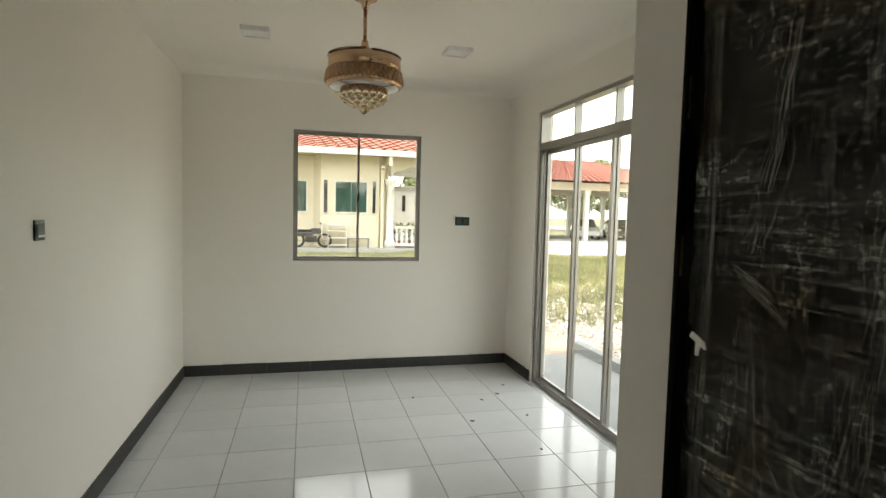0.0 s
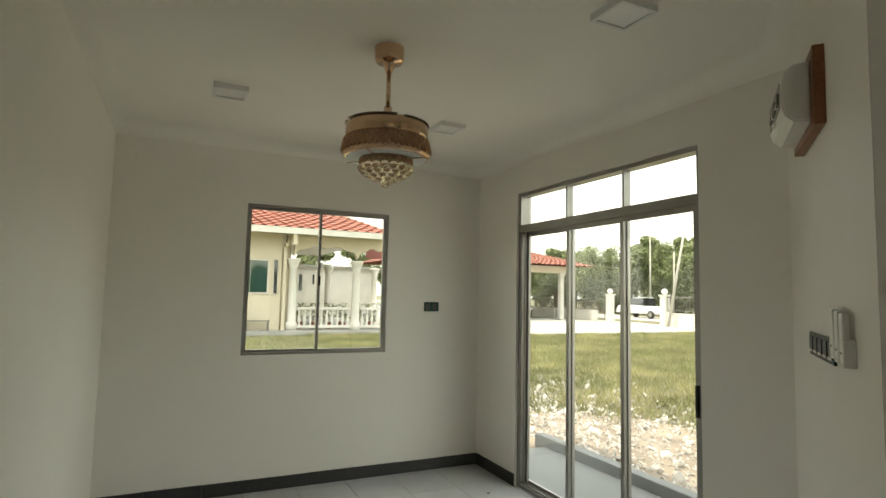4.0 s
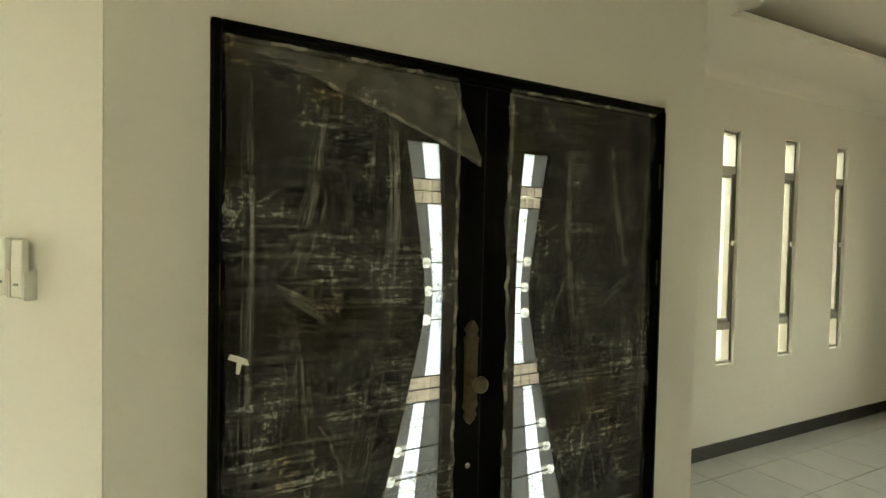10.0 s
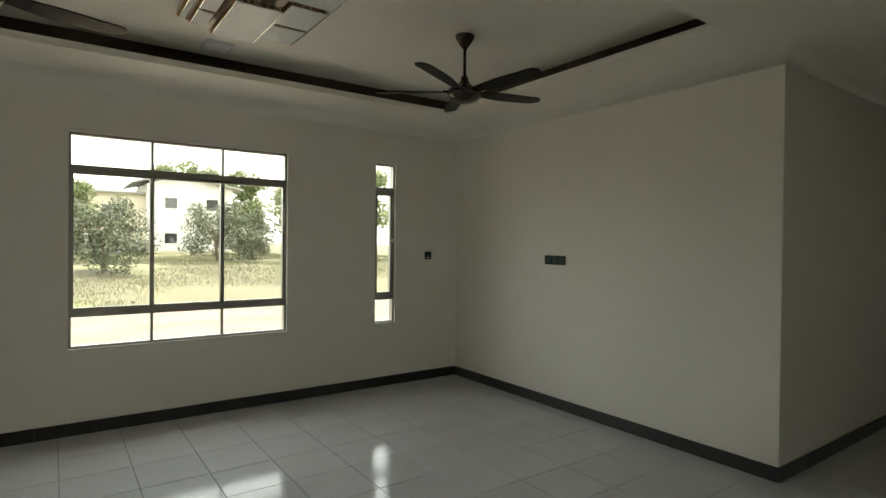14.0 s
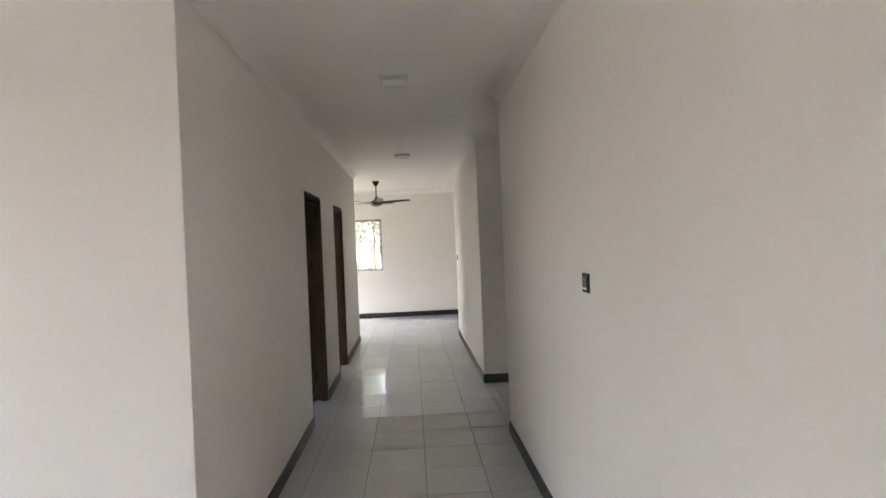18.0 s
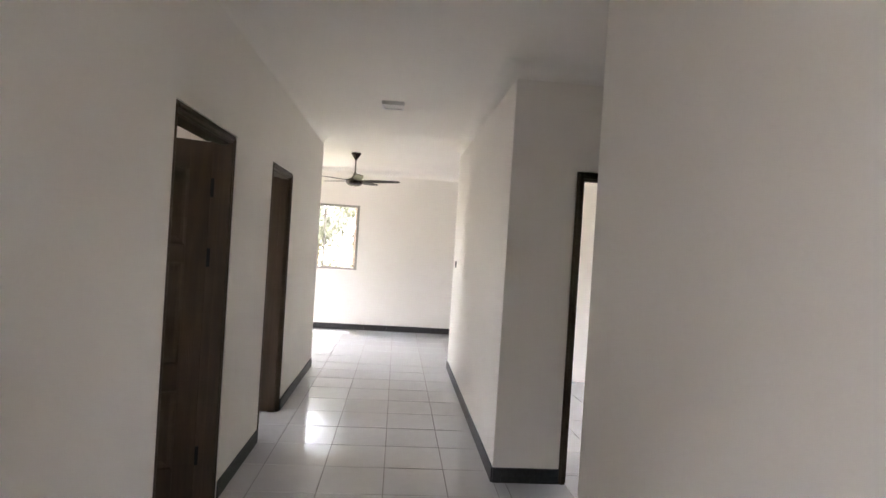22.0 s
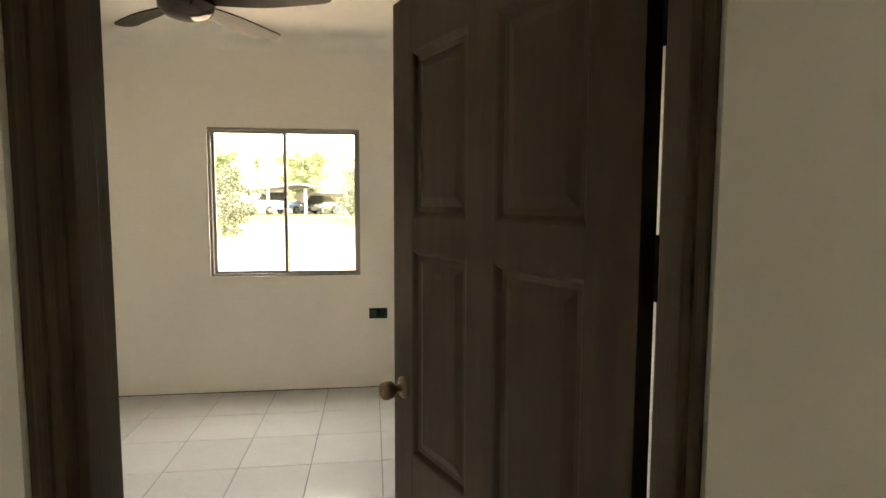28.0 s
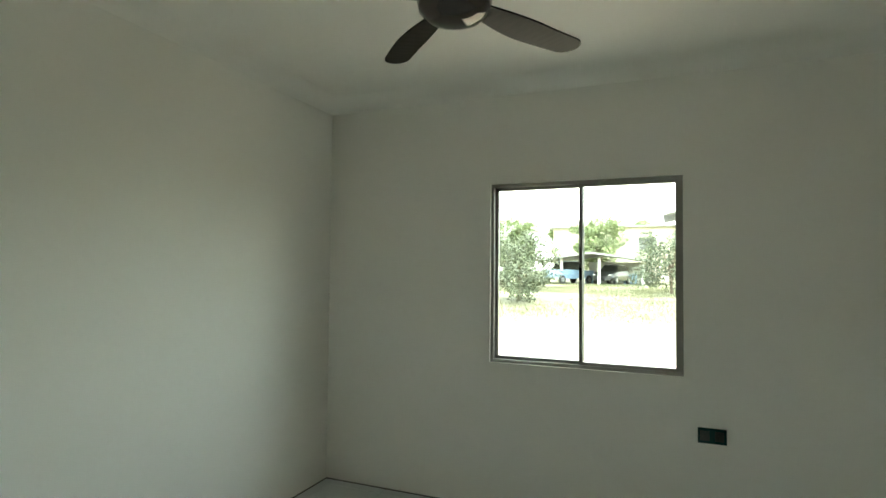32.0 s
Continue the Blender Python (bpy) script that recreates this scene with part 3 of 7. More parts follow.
slab("ceiling_main", XL0 - 0.1, XL1 + 0.1, YL - 0.1, YC1, TRAY, thick=0.05)
slab("ceiling_dining", XD0 - 0.1, XD1 + 0.1, YC1, YD + 0.1, z=ZD)
slab("ceiling_passage", XEND - 0.1, XL0 - 0.1, YF0 - 0.1, YSN + 0.1)
slab("ceiling_back", -9.6, XL0 - 0.1, YB - 0.1, YF0 - 0.1)
ZB = 2.80                      # ceiling of the front bedroom
slab("ceiling_bedroom", XB1 - 0.05, XB0 + 0.05, YB - 0.05, YBN + 0.05, z=ZB, thick=0.03)
slab("ceiling_tray", TRAY[0] - 0.4, TRAY[1] + 0.4, TRAY[2] - 0.25, TRAY[3] + 0.4, z=ZT)
slab("roof_slab", XEND - 0.5, XD1 + 0.75, YB - 0.6, YD + 0.6, z=ZT + 0.11, mat=M_CEIL, thick=0.12)["label"] = "plain white roof slab over the house"

# ---------------------------------------------------------------- floor bed and ground
ground = mesh_object("ground", boxes((-300, 300, -300, 300, -0.6, -0.12)), M_GROUND)
tagged(ground, "rough field of dry grass and bare earth", "ground", kind="structure")
bed = mesh_object("floor", boxes((XEND - 0.12, XD1 + 0.12, YB - 0.12, YD + 0.12, -0.3, -0.004)), M_GROUT)
tagged(bed, "floor bed with grey grout joints between white tiles", "floor", kind="structure")


# ---------------------------------------------------------------- cornices
def cornice(name, points, top=None):
    """A small plaster cove along the top of walls; room on the left hand."""
    bm = bmesh.new()
    pts = [Vector((*p, 0)) for p in points]
    prof = [(0.11 * (1 - math.cos(k * math.pi / 16)), -0.11 * (1 - math.sin(k * math.pi / 16))) for k in range(9)]
    rings = []
    for i, p in enumerate(pts):
        a = (p - pts[i - 1]).normalized() if i else (pts[1] - p).normalized()
        b = (pts[i + 1] - p).normalized() if i + 1 < len(pts) else a
        na, nb = Vector((-a.y, a.x, 0)), Vector((-b.y, b.x, 0))
        mid = (na + nb).normalized()
        mid /= max(0.3, mid.dot(na))
        rings.append([bm.verts.new(p + mid * o + Vector((0, 0, (top or ZC) + z + 0.001))) for o, z in prof])
    for r, s in zip(rings, rings[1:]):
        for k in range(len(prof) - 1):
            bm.faces.new([r[k], s[k], s[k + 1], r[k + 1]])
    ob = mesh_object(name, bm, M_CEIL, smooth=True)
    return tagged(ob, "white plaster cove cornice under the ceiling", "cornice", kind="structure")


_P = [p for _, p in PLAN]
cornice("trim_cornice_passage", [(XD0, YC1 + 0.001)] + _P[9:20] + [_P[0], _P[1], _P[2], _P[3], (2.34, YC1)])
cornice("trim_cornice_dining", [(2.34, YC1), _P[4], _P[5], _P[6], _P[7], (XD0, YC1)], ZD)
cornice("trim_cornice_bedroom", [(XB1, YBN), (XB1, YB), (XB0, YB), (XB0, YBN), (XB1, YBN)], ZB)

# tray: a slot behind the plaster lip, its shade put into the dark side colour
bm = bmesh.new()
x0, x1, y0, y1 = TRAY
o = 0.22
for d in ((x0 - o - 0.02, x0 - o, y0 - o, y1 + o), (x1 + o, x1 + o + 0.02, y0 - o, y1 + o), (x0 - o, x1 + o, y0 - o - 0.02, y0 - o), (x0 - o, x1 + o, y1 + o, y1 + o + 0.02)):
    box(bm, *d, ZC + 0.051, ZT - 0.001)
tagged(mesh_object("trim_tray_upstand", bm, M_SLOTSHADE), "recessed sides of the ceiling tray, coloured dark for the shade", "trim", kind="structure")


# ---------------------------------------------------------------- windows
def opening(p, q, s0, z0):
    """Pose in an opening: x along the wall as seen from outside the room's left hand, y outwards, z up."""
    p, q = Vector((*p, 0)), Vector((*q, 0))
    d = (q - p).normalized()
    n = Vector((d.y, -d.x, 0))
    o = p + d * s0
    return Matrix(((d.x, n.x, 0, o.x), (d.y, n.y, 0, o.y), (0, 0, 1, z0), (0, 0, 0, 1)))


def ring(w0, w1, h0, h1, t, y0, y1, bm=None):
    bm = bm or bmesh.new()
    box(bm, w0, w1, y0, y1, h0, h0 + t)
    box(bm, w0, w1, y0, y1, h1 - t, h1)
    box(bm, w0, w0 + t, y0, y1, h0 + t, h1 - t)
    box(bm, w1 - t, w1, y0, y1, h0 + t, h1 - t)
    return bm


def pane(parent, w0, w1, h0, h1, y, name="pane"):
    ob = part(name, boxes((w0, w1, y, y + 0.005, h0, h1)), M_GLASS, parent, "clear glass pane")
    ob.visible_shadow = False
    return ob


def sliding_window(name, m, w, h, label):
    t = thing(name, label, "window", at=m)
    t["kind"] = "structure"
    part("window_frame", ring(0.001, w - 0.001, 0.001, h - 0.001, 0.020, 0.018, 0.088), M_ALU, t)
    for k, (a, b, y) in enumerate(((0.019, w / 2 + 0.013, 0.026), (w / 2 - 0.013, w - 0.019, 0.056))):
        s = part("sash_frame", ring(a, b, 0.019, h - 0.019, 0.022, y, y + 0.024), M_ALU, t)
        pane(s, a + 0.020, b - 0.020, 0.039, h - 0.039, y + 0.010)
    part("latch", boxes((w / 2 - 0.010, w / 2 + 0.010, 0.008, 0.026, h * 0.5 - 0.04, h * 0.5 + 0.04), bevel=0.004), M_DARKPLASTIC, t)
    return t


def transom_window(name, m, w, h, columns, label, f1=0.165, f2=0.838):
    """Fixed panes above and below tall casements."""
    t = thing(name, label, "window", at=m)
    t["kind"] = "structure"
    z1, z2 = h * (1 - f2), h * (1 - f1)
    f = 0.018
    part("window_frame", ring(0.001, w - 0.001, 0.001, h - 0.001, f, 0.03, 0.095), M_ALU, t)
    for z in (z1, z2):
        part("transom", boxes((f, w - f, 0.026, 0.096, z - 0.028, z + 0.028)), M_ALU, t)
    step = (w - 2 * f) / columns
    for k in range(columns):
        a, b = f + k * step, f + (k + 1) * step
        for z0, z3 in ((f, z1 - 0.028), (z2 + 0.028, h - f)):
            if k:
                part("mullion", boxes((a - 0.010, a + 0.010, 0.034, 0.09, z0, z3)), M_ALU, t)
            pane(t, a + (0.010 if k else 0), b - (0.010 if k + 1 < columns else 0), z0, z3, 0.058)
        s = part("casement", ring(a + 0.002, b - 0.002, z1 + 0.029, z2 - 0.029, 0.014 if columns > 1 else 0.026, 0.04, 0.085), M_ALU, t)
        i = 0.014 if columns > 1 else 0.026
        pane(s, a + i, b - i, z1 + 0.029 + i, z2 - 0.029 - i, 0.062)
    if columns == 1:
        part("handle", boxes((0.004, 0.045, 0.010, 0.028, h * 0.52 - 0.008, h * 0.52 + 0.008), (0.008, 0.024, 0.01, 0.042, h * 0.52 - 0.02, h * 0.52 + 0.02), bevel=0.003), M_WHITEPLASTIC, t, "white cast handle")
    return t


H_W = WZ1 - WZ0
NARROW = "tall narrow aluminium-framed window with three stacked clear panes"
for k, (a, b) in enumerate(W_NARROW):
    transom_window(f"window_{1 + k}", opening((XL0, YL), (XL1, YL), a - XL0, WZ0), b - a, H_W, 1, NARROW)
transom_window("window_3", opening((XL0, YL), (XL1, YL), BW[0] - XL0, WZ0), BW[1] - BW[0], H_W, 3, "wide aluminium window of nine clear panes looking on grass")
for k, (a, b) in enumerate(S_WINDOWS):
    transom_window(f"window_{4 + k}", opening((XL1, YL), (XL1, E0[1]), a - YL, WZ0), b - a, H_W, 1, NARROW)
sliding_window("window_7", opening((XD1, YD), (XD0, YD), XD1 - DW[1], DW[2]), DW[1] - DW[0], DW[3] - DW[2], "two-pane sliding aluminium window facing the neighbour's house")
sliding_window("window_8", opening((XB1, YB), (XB0, YB), GW[0] - XB1, GW[2]), GW[1] - GW[0], GW[3] - GW[2], "two-pane sliding aluminium bedroom window facing a field")
sliding_window("window_9", opening((XEND, YF1), (XEND, YF0), YF1 - EW[1], EW[2]), EW[1] - EW[0], EW[3] - EW[2], "two-pane sliding aluminium window at the end of the passage")

# ---------------------------------------------------------------- glazed sliding door
m = opening((XD1, YS1), (XD1, YD), SD[0] - YS1, 0.0)
W, H, T = SD[1] - SD[0], SD[2], 2.15
sd = thing("door_1", "aluminium sliding glass door of three panels under three fixed transom panes", "sliding door", at=m)
sd["kind"] = "structure"
fr = bmesh.new()
ring(0.001, W - 0.001, 0.002, H - 0.001, 0.028, 0.022, 0.115, fr)
box(fr, 0.028, W - 0.028, 0.020, 0.116, T, T + 0.062)
for k in range(3):
    box(fr, 0.03, W - 0.03, 0.036 + 0.026 * k, 0.042 + 0.026 * k, 0.028, 0.044)
part("door_frame", fr, M_ALU, sd)
third = (W - 0.056) / 3
for k in range(3):
    a, b = 0.028 + k * third, 0.028 + (k + 1) * third
    if k:
        part("mullion", boxes((a - 0.009, a + 0.009, 0.04, 0.10, T + 0.062, H - 0.028)), M_ALU, sd)
    pane(sd, a + (0.009 if k else 0), b - (0.009 if k < 2 else 0), T + 0.062, H - 0.028, 0.07, "transom_pane")
    y = 0.032 + 0.026 * k
    a2, b2 = a - (0.022 if k else -0.001), b + (0.022 if k < 2 else -0.001)
    pn = part("door_panel", ring(a2, b2, 0.03, T - 0.002, 0.034, y, y + 0.024), M_ALU, sd)
    pane(pn, a2 + 0.032, b2 - 0.032, 0.060, T - 0.032, y + 0.010)
for k in range(3):
    part("jamb_rail", boxes((W - 0.03 - 0.022 * (k + 1), W - 0.03 - 0.022 * k - 0.006, 0.024 + 0.02 * k, 0.034 + 0.02 * k, 0.03, T)), M_ALU, sd)
part("door_latch", boxes((0.030, 0.052, 0.012, 0.034, 0.94, 1.12), (0.036, 0.046, 0.006, 0.014, 0.98, 1.08), bevel=0.003), M_DARKPLASTIC, sd, "black latch handle")


# ---------------------------------------------------------------- panelled room doors
def door_frame(name, m, w, h, label, thick=0.15, face=0.0, rebate=False, f=0.045):
    """A dark timber frame with a rebate and a rounded face moulding; x along the wall, y through it."""
    t = thing(name, label, "door frame", at=m)
    t["kind"] = "structure"
    for nm, d in (("jamb", (0.0, f)), ("jamb", (w - f, w))):
        bm = bmesh.new()
        hung = rebate and d[0] == 0.0
        if hung:
            box(bm, d[0] + 0.001, d[1] - 0.001, face - 0.014, face + 0.053, 0.0, h - 0.001, bevel=0.004)
            box(bm, d[0] + 0.0005, d[0] + 0.003, face + 0.05, thick, 0.0, h - 0.001)
        else:
            box(bm, d[0] + 0.001, d[1] - 0.001, face - 0.014, thick + 0.012, 0.0, h - 0.001, bevel=0.006)
        mid = (d[0] + d[1]) / 2
        box(bm, mid - 0.009, mid + 0.009, face - 0.022, face - 0.006, 0.0, h - 0.02, bevel=0.006)
        s = 1 if d[0] < w / 2 else -1
        e = d[1] if s > 0 else d[0]
        if not hung:
            box(bm, min(e, e + s * 0.014), max(e, e + s * 0.014), face + 0.012, face + 0.072, 0.0, h - f, bevel=0.003)
        part(nm, bm, M_DARKWOOD, t)
    bm = bmesh.new()
    box(bm, f - 0.002, w - f + 0.002, face - 0.014, thick + 0.012, h - f, h - 0.001, bevel=0.006)
    box(bm, f, w - f, face - 0.022, face - 0.006, h - f / 2 - 0.009, h - f / 2 + 0.009, bevel=0.006)
    box(bm, f, w - f, face + 0.012, face + 0.072, h - f - 0.014, h - f + 0.001, bevel=0.003)
    part("head", bm, M_DARKWOOD, t)
    return t


def panel_leaf(m, w, h, label, knob=True):
    """A six-panel timber door leaf; hinge edge at x = 0, width along +x, thickness along +y."""
    t = thing("room_door", label, "door", at=m)
    th = 0.04
    st, mid = 0.115, 0.11
    rails = [(0.0, 0.20), (0.66, 0.80), (1.395, 1.485), (h - 0.155, h)]
    xs = [(0.0, st), (w / 2 - mid / 2, w / 2 + mid / 2), (w - st, w)]
    bm = bmesh.new()
    for a, b in xs:
        box(bm, a, b, 0, th, 0, h, bevel=0.002)
    for a, b in rails:
        for (c, d) in ((st, w / 2 - mid / 2), (w / 2 + mid / 2, w - st)):
            box(bm, c, d, 0.0005, th - 0.0005, a, b)
    part("leaf_frame", bm, M_DARKWOOD, t)
    for (z0, z1) in ((0.20, 0.66), (0.80, 1.395), (1.485, h - 0.155)):
        for (a, b) in ((st, w / 2 - mid / 2), (w / 2 + mid / 2, w - st)):
            bm = bmesh.new()
            for sgn, face in ((1, 0.0), (-1, th)):
                loops = []
                for ins, dep in ((0.0, 0.0), (0.006, 0.002), (0.016, 0.011), (0.030, 0.012), (0.052, 0.005), (0.056, 0.004)):
                    y = face + sgn * dep
                    loops.append([bm.verts.new((x, y, z)) for x, z in ((a + ins, z0 + ins), (b - ins, z0 + ins), (b - ins, z1 - ins), (a + ins, z1 - ins))])
                for r, s in zip(loops, loops[1:]):
                    for k in range(4):
                        bm.faces.new([r[k], r[(k + 1) % 4], s[(k + 1) % 4], s[k]])
                bm.faces.new(loops[-1])
            bmesh.ops.recalc_face_normals(bm, faces=bm.faces)
            part("panel", bm, M_DARKWOOD, t)
    if knob:
        for sgn, face in ((-1, 0.0), (1, th)):
            bm = bmesh.new()
            prof = [(0.0, 0.032), (0.006, 0.032), (0.010, 0.026), (0.012, 0.012), (0.028, 0.011), (0.034, 0.018), (0.042, 0.026), (0.058, 0.028), (0.070, 0.025), (0.073, 0.018), (0.071, 0.012), (0.072, 0.0)]
            lathe(bm, prof, 20, lambda r, a, y: Vector((w - 0.065 + r * math.cos(a), face + sgn * y, 0.985 + r * math.sin(a))))
            part("door_knob", bm, M_BRONZE, t, "bronze round door knob", smooth=True)
    for z in (0.25, 1.42, 1.83):
        bm = boxes((-0.022, 0.002, -0.003, 0.003, z - 0.055, z + 0.055))
        for k in range(3):
            box(bm, -0.013, -0.001, -0.009, 0.003, z - 0.054 + 0.037 * k, z - 0.020 + 0.037 * k, bevel=0.002)
        part("hinge", bm, M_BLACKMETAL, t, "black butt hinge")
    return t


def lathe(bm, prof, n, place):
    """Turn a profile of (along, radius) about an axis; place(radius, angle, along)."""
    rings = []
    for y, r in prof:
        rings.append([bm.verts.new(place(r, 2 * math.pi * k / n, y)) for k in range(n)] if r > 1e-6 else [bm.verts.new(place(0, 0, y))])
    for r, s in zip(rings, rings[1:]):
        for k in range(n):
            q = [r[k % len(r)], r[(k + 1) % len(r)], s[(k + 1) % len(s)], s[k % len(s)]]
            q = list(dict.fromkeys(q))
            if len(q) > 2:
                bm.faces.new(q)
    bmesh.ops.recalc_face_normals(bm, faces=bm.faces)
    return bm


FRAME = "dark-stained timber door frame in a white wall"
door_frame("door_2", opening((XH0, YC0), (XL0, YC0), D1[1] - XH0, 0.0), D1[0] - D1[1], DH, FRAME, thick=WT2, face=0.022, rebate=True)
door_frame("door_3", opening((XH0, YC0), (XL0, YC0), D2[1] - XH0, 0.0), D2[0] - D2[1], DH, FRAME, thick=WT2, face=0.016)
door_frame("door_4", opening((XR1, YR), (XR1, YC1), YR - RD[1], 0.0), RD[1] - RD[0], DH, FRAME, thick=0.095)
door_frame("door_6", opening((XEND, YF1), (XEND, YF0), YF1 - ED[1], 0.0), ED[1] - ED[0], ED[2], FRAME)
bd = panel_leaf(opening((XEND, YF1), (XEND, YF0), YF1 - ED[1] + 0.047, 0.006) @ pose(0, 0.075, 0), ED[1] - ED[0] - 0.094, ED[2] - 0.05, "closed dark timber panel door at the far end of the house", knob=False)
panel_leaf(pose(-5.860, 0.722, 0.006, 0, 0, -66.0), 0.885, DH - 0.055, "open dark brown six-panel timber door with a bronze knob")


# ---------------------------------------------------------------- entrance double door
FW = FD[1] - FD[0]
m = opening(E0, E1, FD[0], 0.0)
door_frame("door_5", m, FW, FD[2], "black-stained timber frame round the entrance doors", f=0.028)
for o in bpy.data.objects["door_5"].children:
    o.data.materials[0] = M_BLACKWOOD
HALF = FW / 2
outer_curve = lambda z: 0.205 + (0.25 if z < 1.4 else 0.29 * 0.49) * (math.sqrt((z - 1.4) ** 2 + 0.0064) - 0.08) / (1.0 if z < 1.4 else 0.83)
inner_curve = lambda z: 0.134 + (0.01 if z < 1.4 else 0.10) * (z - 1.4) ** 2
GZ0, GZ1 = 0.42, 1.89


def entrance_leaf(side, label):
    """One leaf with an hourglass strip of leaded glass; side -1 is the leaf towards small x, +1 towards large x."""
    t = thing("entrance_door", label, "door", at=m)
    xm = HALF
    edge = HALF - 0.030
    y0, y1 = 0.024, 0.064
    zs = [0.008, 0.2, GZ0 - 0.001, GZ0] + [GZ0 + (GZ1 - GZ0) * k / 24 for k in range(1, 24)] + [GZ1 - 0.0001, GZ1 + 0.001, 2.0, FD[2] - 0.032]
    off = 0.010 if side > 0 else 0.006
    sp = lambda d: xm + side * d
    outer = lambda z: off + outer_curve(z)
    inner = lambda z: off + inner_curve(z)
    for name, f0, f1 in (("hinge_stile", lambda z: outer(z) if GZ0 <= z <= GZ1 else 0.30, lambda z: edge), ("lock_stile", lambda z: 0.003, lambda z: inner(z) if GZ0 <= z <= GZ1 else 0.301)):
        bm = bmesh.new()
        prev = None
        for z in zs:
            a, b = f0(z), f1(z)
            ringv = [bm.verts.new((sp(a), y0, z)), bm.verts.new((sp(b), y0, z)), bm.verts.new((sp(b), y1, z)), bm.verts.new((sp(a), y1, z))]
            if prev:
                for k in range(4):
                    bm.faces.new([prev[k], prev[(k + 1) % 4], ringv[(k + 1) % 4], ringv[k]])
            else:
                bm.faces.new(ringv)
            prev = ringv
        bm.faces.new(prev)
        bmesh.ops.recalc_face_normals(bm, faces=bm.faces)
        part(name, bm, M_BLACKWOOD, t)
    # leaded strip: white outer lights, grey inner band, tan blocks, lead lines
    upper, lower = ((1.157, 1.699), (1.779, GZ1)), ((GZ0, 1.073),)

    def between(spans, holes, r=0.0165):
        out = []
        for a, b in spans:
            for z in [h for h in holes if a < h < b]:
                out.append((a, z - r))
                a = z + r
            out.append((a, b))
        return out

    jewels = (0.75, 0.84, 0.93, 1.334, 1.425, 1.515)
    for k0, k1, mat, nm, spans in ((0.0, 0.5, M_SKYGLASS, "obscure_pane", upper), (0.5, 1.0, M_GREYTRANS, "grey_pane", between(upper, jewels)), (0.0, 0.40, M_GREYTRANS, "grey_pane", lower), (0.40, 0.70, M_SKYGLASS, "obscure_pane", lower), (0.70, 1.0, M_GREYTRANS, "grey_pane", between(lower, jewels))):
        for za, zb in spans:
            bm = bmesh.new()
            prev = None
            for j in range(13):
                z = za + (zb - za) * j / 12
                i, o2 = inner(z), outer(z)
                a, b = i + (o2 - i) * k0, i + (o2 - i) * k1
                cur = [bm.verts.new((sp(a + 0.001), 0.040, z)), bm.verts.new((sp(b - 0.001), 0.040, z)), bm.verts.new((sp(b - 0.001), 0.046, z)), bm.verts.new((sp(a + 0.001), 0.046, z))]
                if prev:
                    for q in range(4):
                        bm.faces.new([prev[q], prev[(q + 1) % 4], cur[(q + 1) % 4], cur[q]])
                else:
                    bm.faces.new(cur)
                prev = cur
            bm.faces.new(prev)
            bmesh.ops.recalc_face_normals(bm, faces=bm.faces)
            part(nm, bm, mat, t)
    for zc in (1.097, 1.137, 1.722, 1.762):
        for k in range(3):
            i, o2 = inner(zc), outer(zc)
            a, b = i + (o2 - i) * k / 3, i + (o2 - i) * (k + 1) / 3
            part("tan_pane", boxes((sp(a + 0.002), sp(b - 0.002), 0.040, 0.046, zc - 0.019, zc + 0.015)), M_TANTRANS, t, "tan glass block")
    lead = bmesh.new()
    for z in (0.75, 0.84, 0.93, 1.075, 1.115, 1.155, 1.334, 1.425, 1.515, 1.701, 1.740, 1.777):
        box(lead, sp(inner(z)), sp(outer(z)), 0.037, 0.049, z - 0.0015, z + 0.0015)
    part("lead_lines", lead, M_BLACKMETAL, t, "dark lead strips")
    for z in jewels:
        bm = bmesh.new()
        c, hole = outer(z) - 0.020, 0.0165
        lathe(bm, [(-0.004, 0.0), (-0.003, 0.010), (0.002, hole)], 16, lambda r, a, y: Vector((sp(c) + r * math.cos(a), 0.040 + y - 0.004, z + r * math.sin(a))))
        part("glass_jewel", bm, M_SKYGLASS, t, smooth=True)
        lo, hi = (inner(z) + outer(z)) / 2 if z > 1.1 else inner(z) + 0.70 * (outer(z) - inner(z)), outer(z)
        bm = bmesh.new()
        rim, border = [], []
        for k in range(32):
            a = 2 * math.pi * (k + 0.5) / 32
            ca, sa = math.cos(a), math.sin(a)
            reach = min(((hi if ca > 0 else min(lo, c - hole - 0.001)) - c) / ca, hole * 1.001 / abs(sa)) if abs(ca) > 1e-6 else hole
            reach = max(reach, hole)
            rim.append(bm.verts.new((sp(c + hole * ca), 0.043, z + hole * sa)))
            border.append(bm.verts.new((sp(c + reach * ca), 0.043, z + reach * sa)))
        for k in range(32):
            bm.faces.new([rim[k], rim[(k + 1) % 32], border[(k + 1) % 32], border[k]])
        part("grey_pane", bm, M_GREYTRANS, t)
    for z in (0.25, 1.47, 1.85):
        part("hinge", boxes((sp(edge + 0.004), sp(edge + 0.024), -0.017, 0.026, z - 0.05, z + 0.05)), M_OLDBRASS, t, "tarnished brass hinge with film over it")
    return t


el = entrance_leaf(1, "black timber entrance door with a curved leaded glass strip, wrapped in film")
er = entrance_leaf(-1, "black timber entrance door with a curved leaded glass strip, wrapped in film")
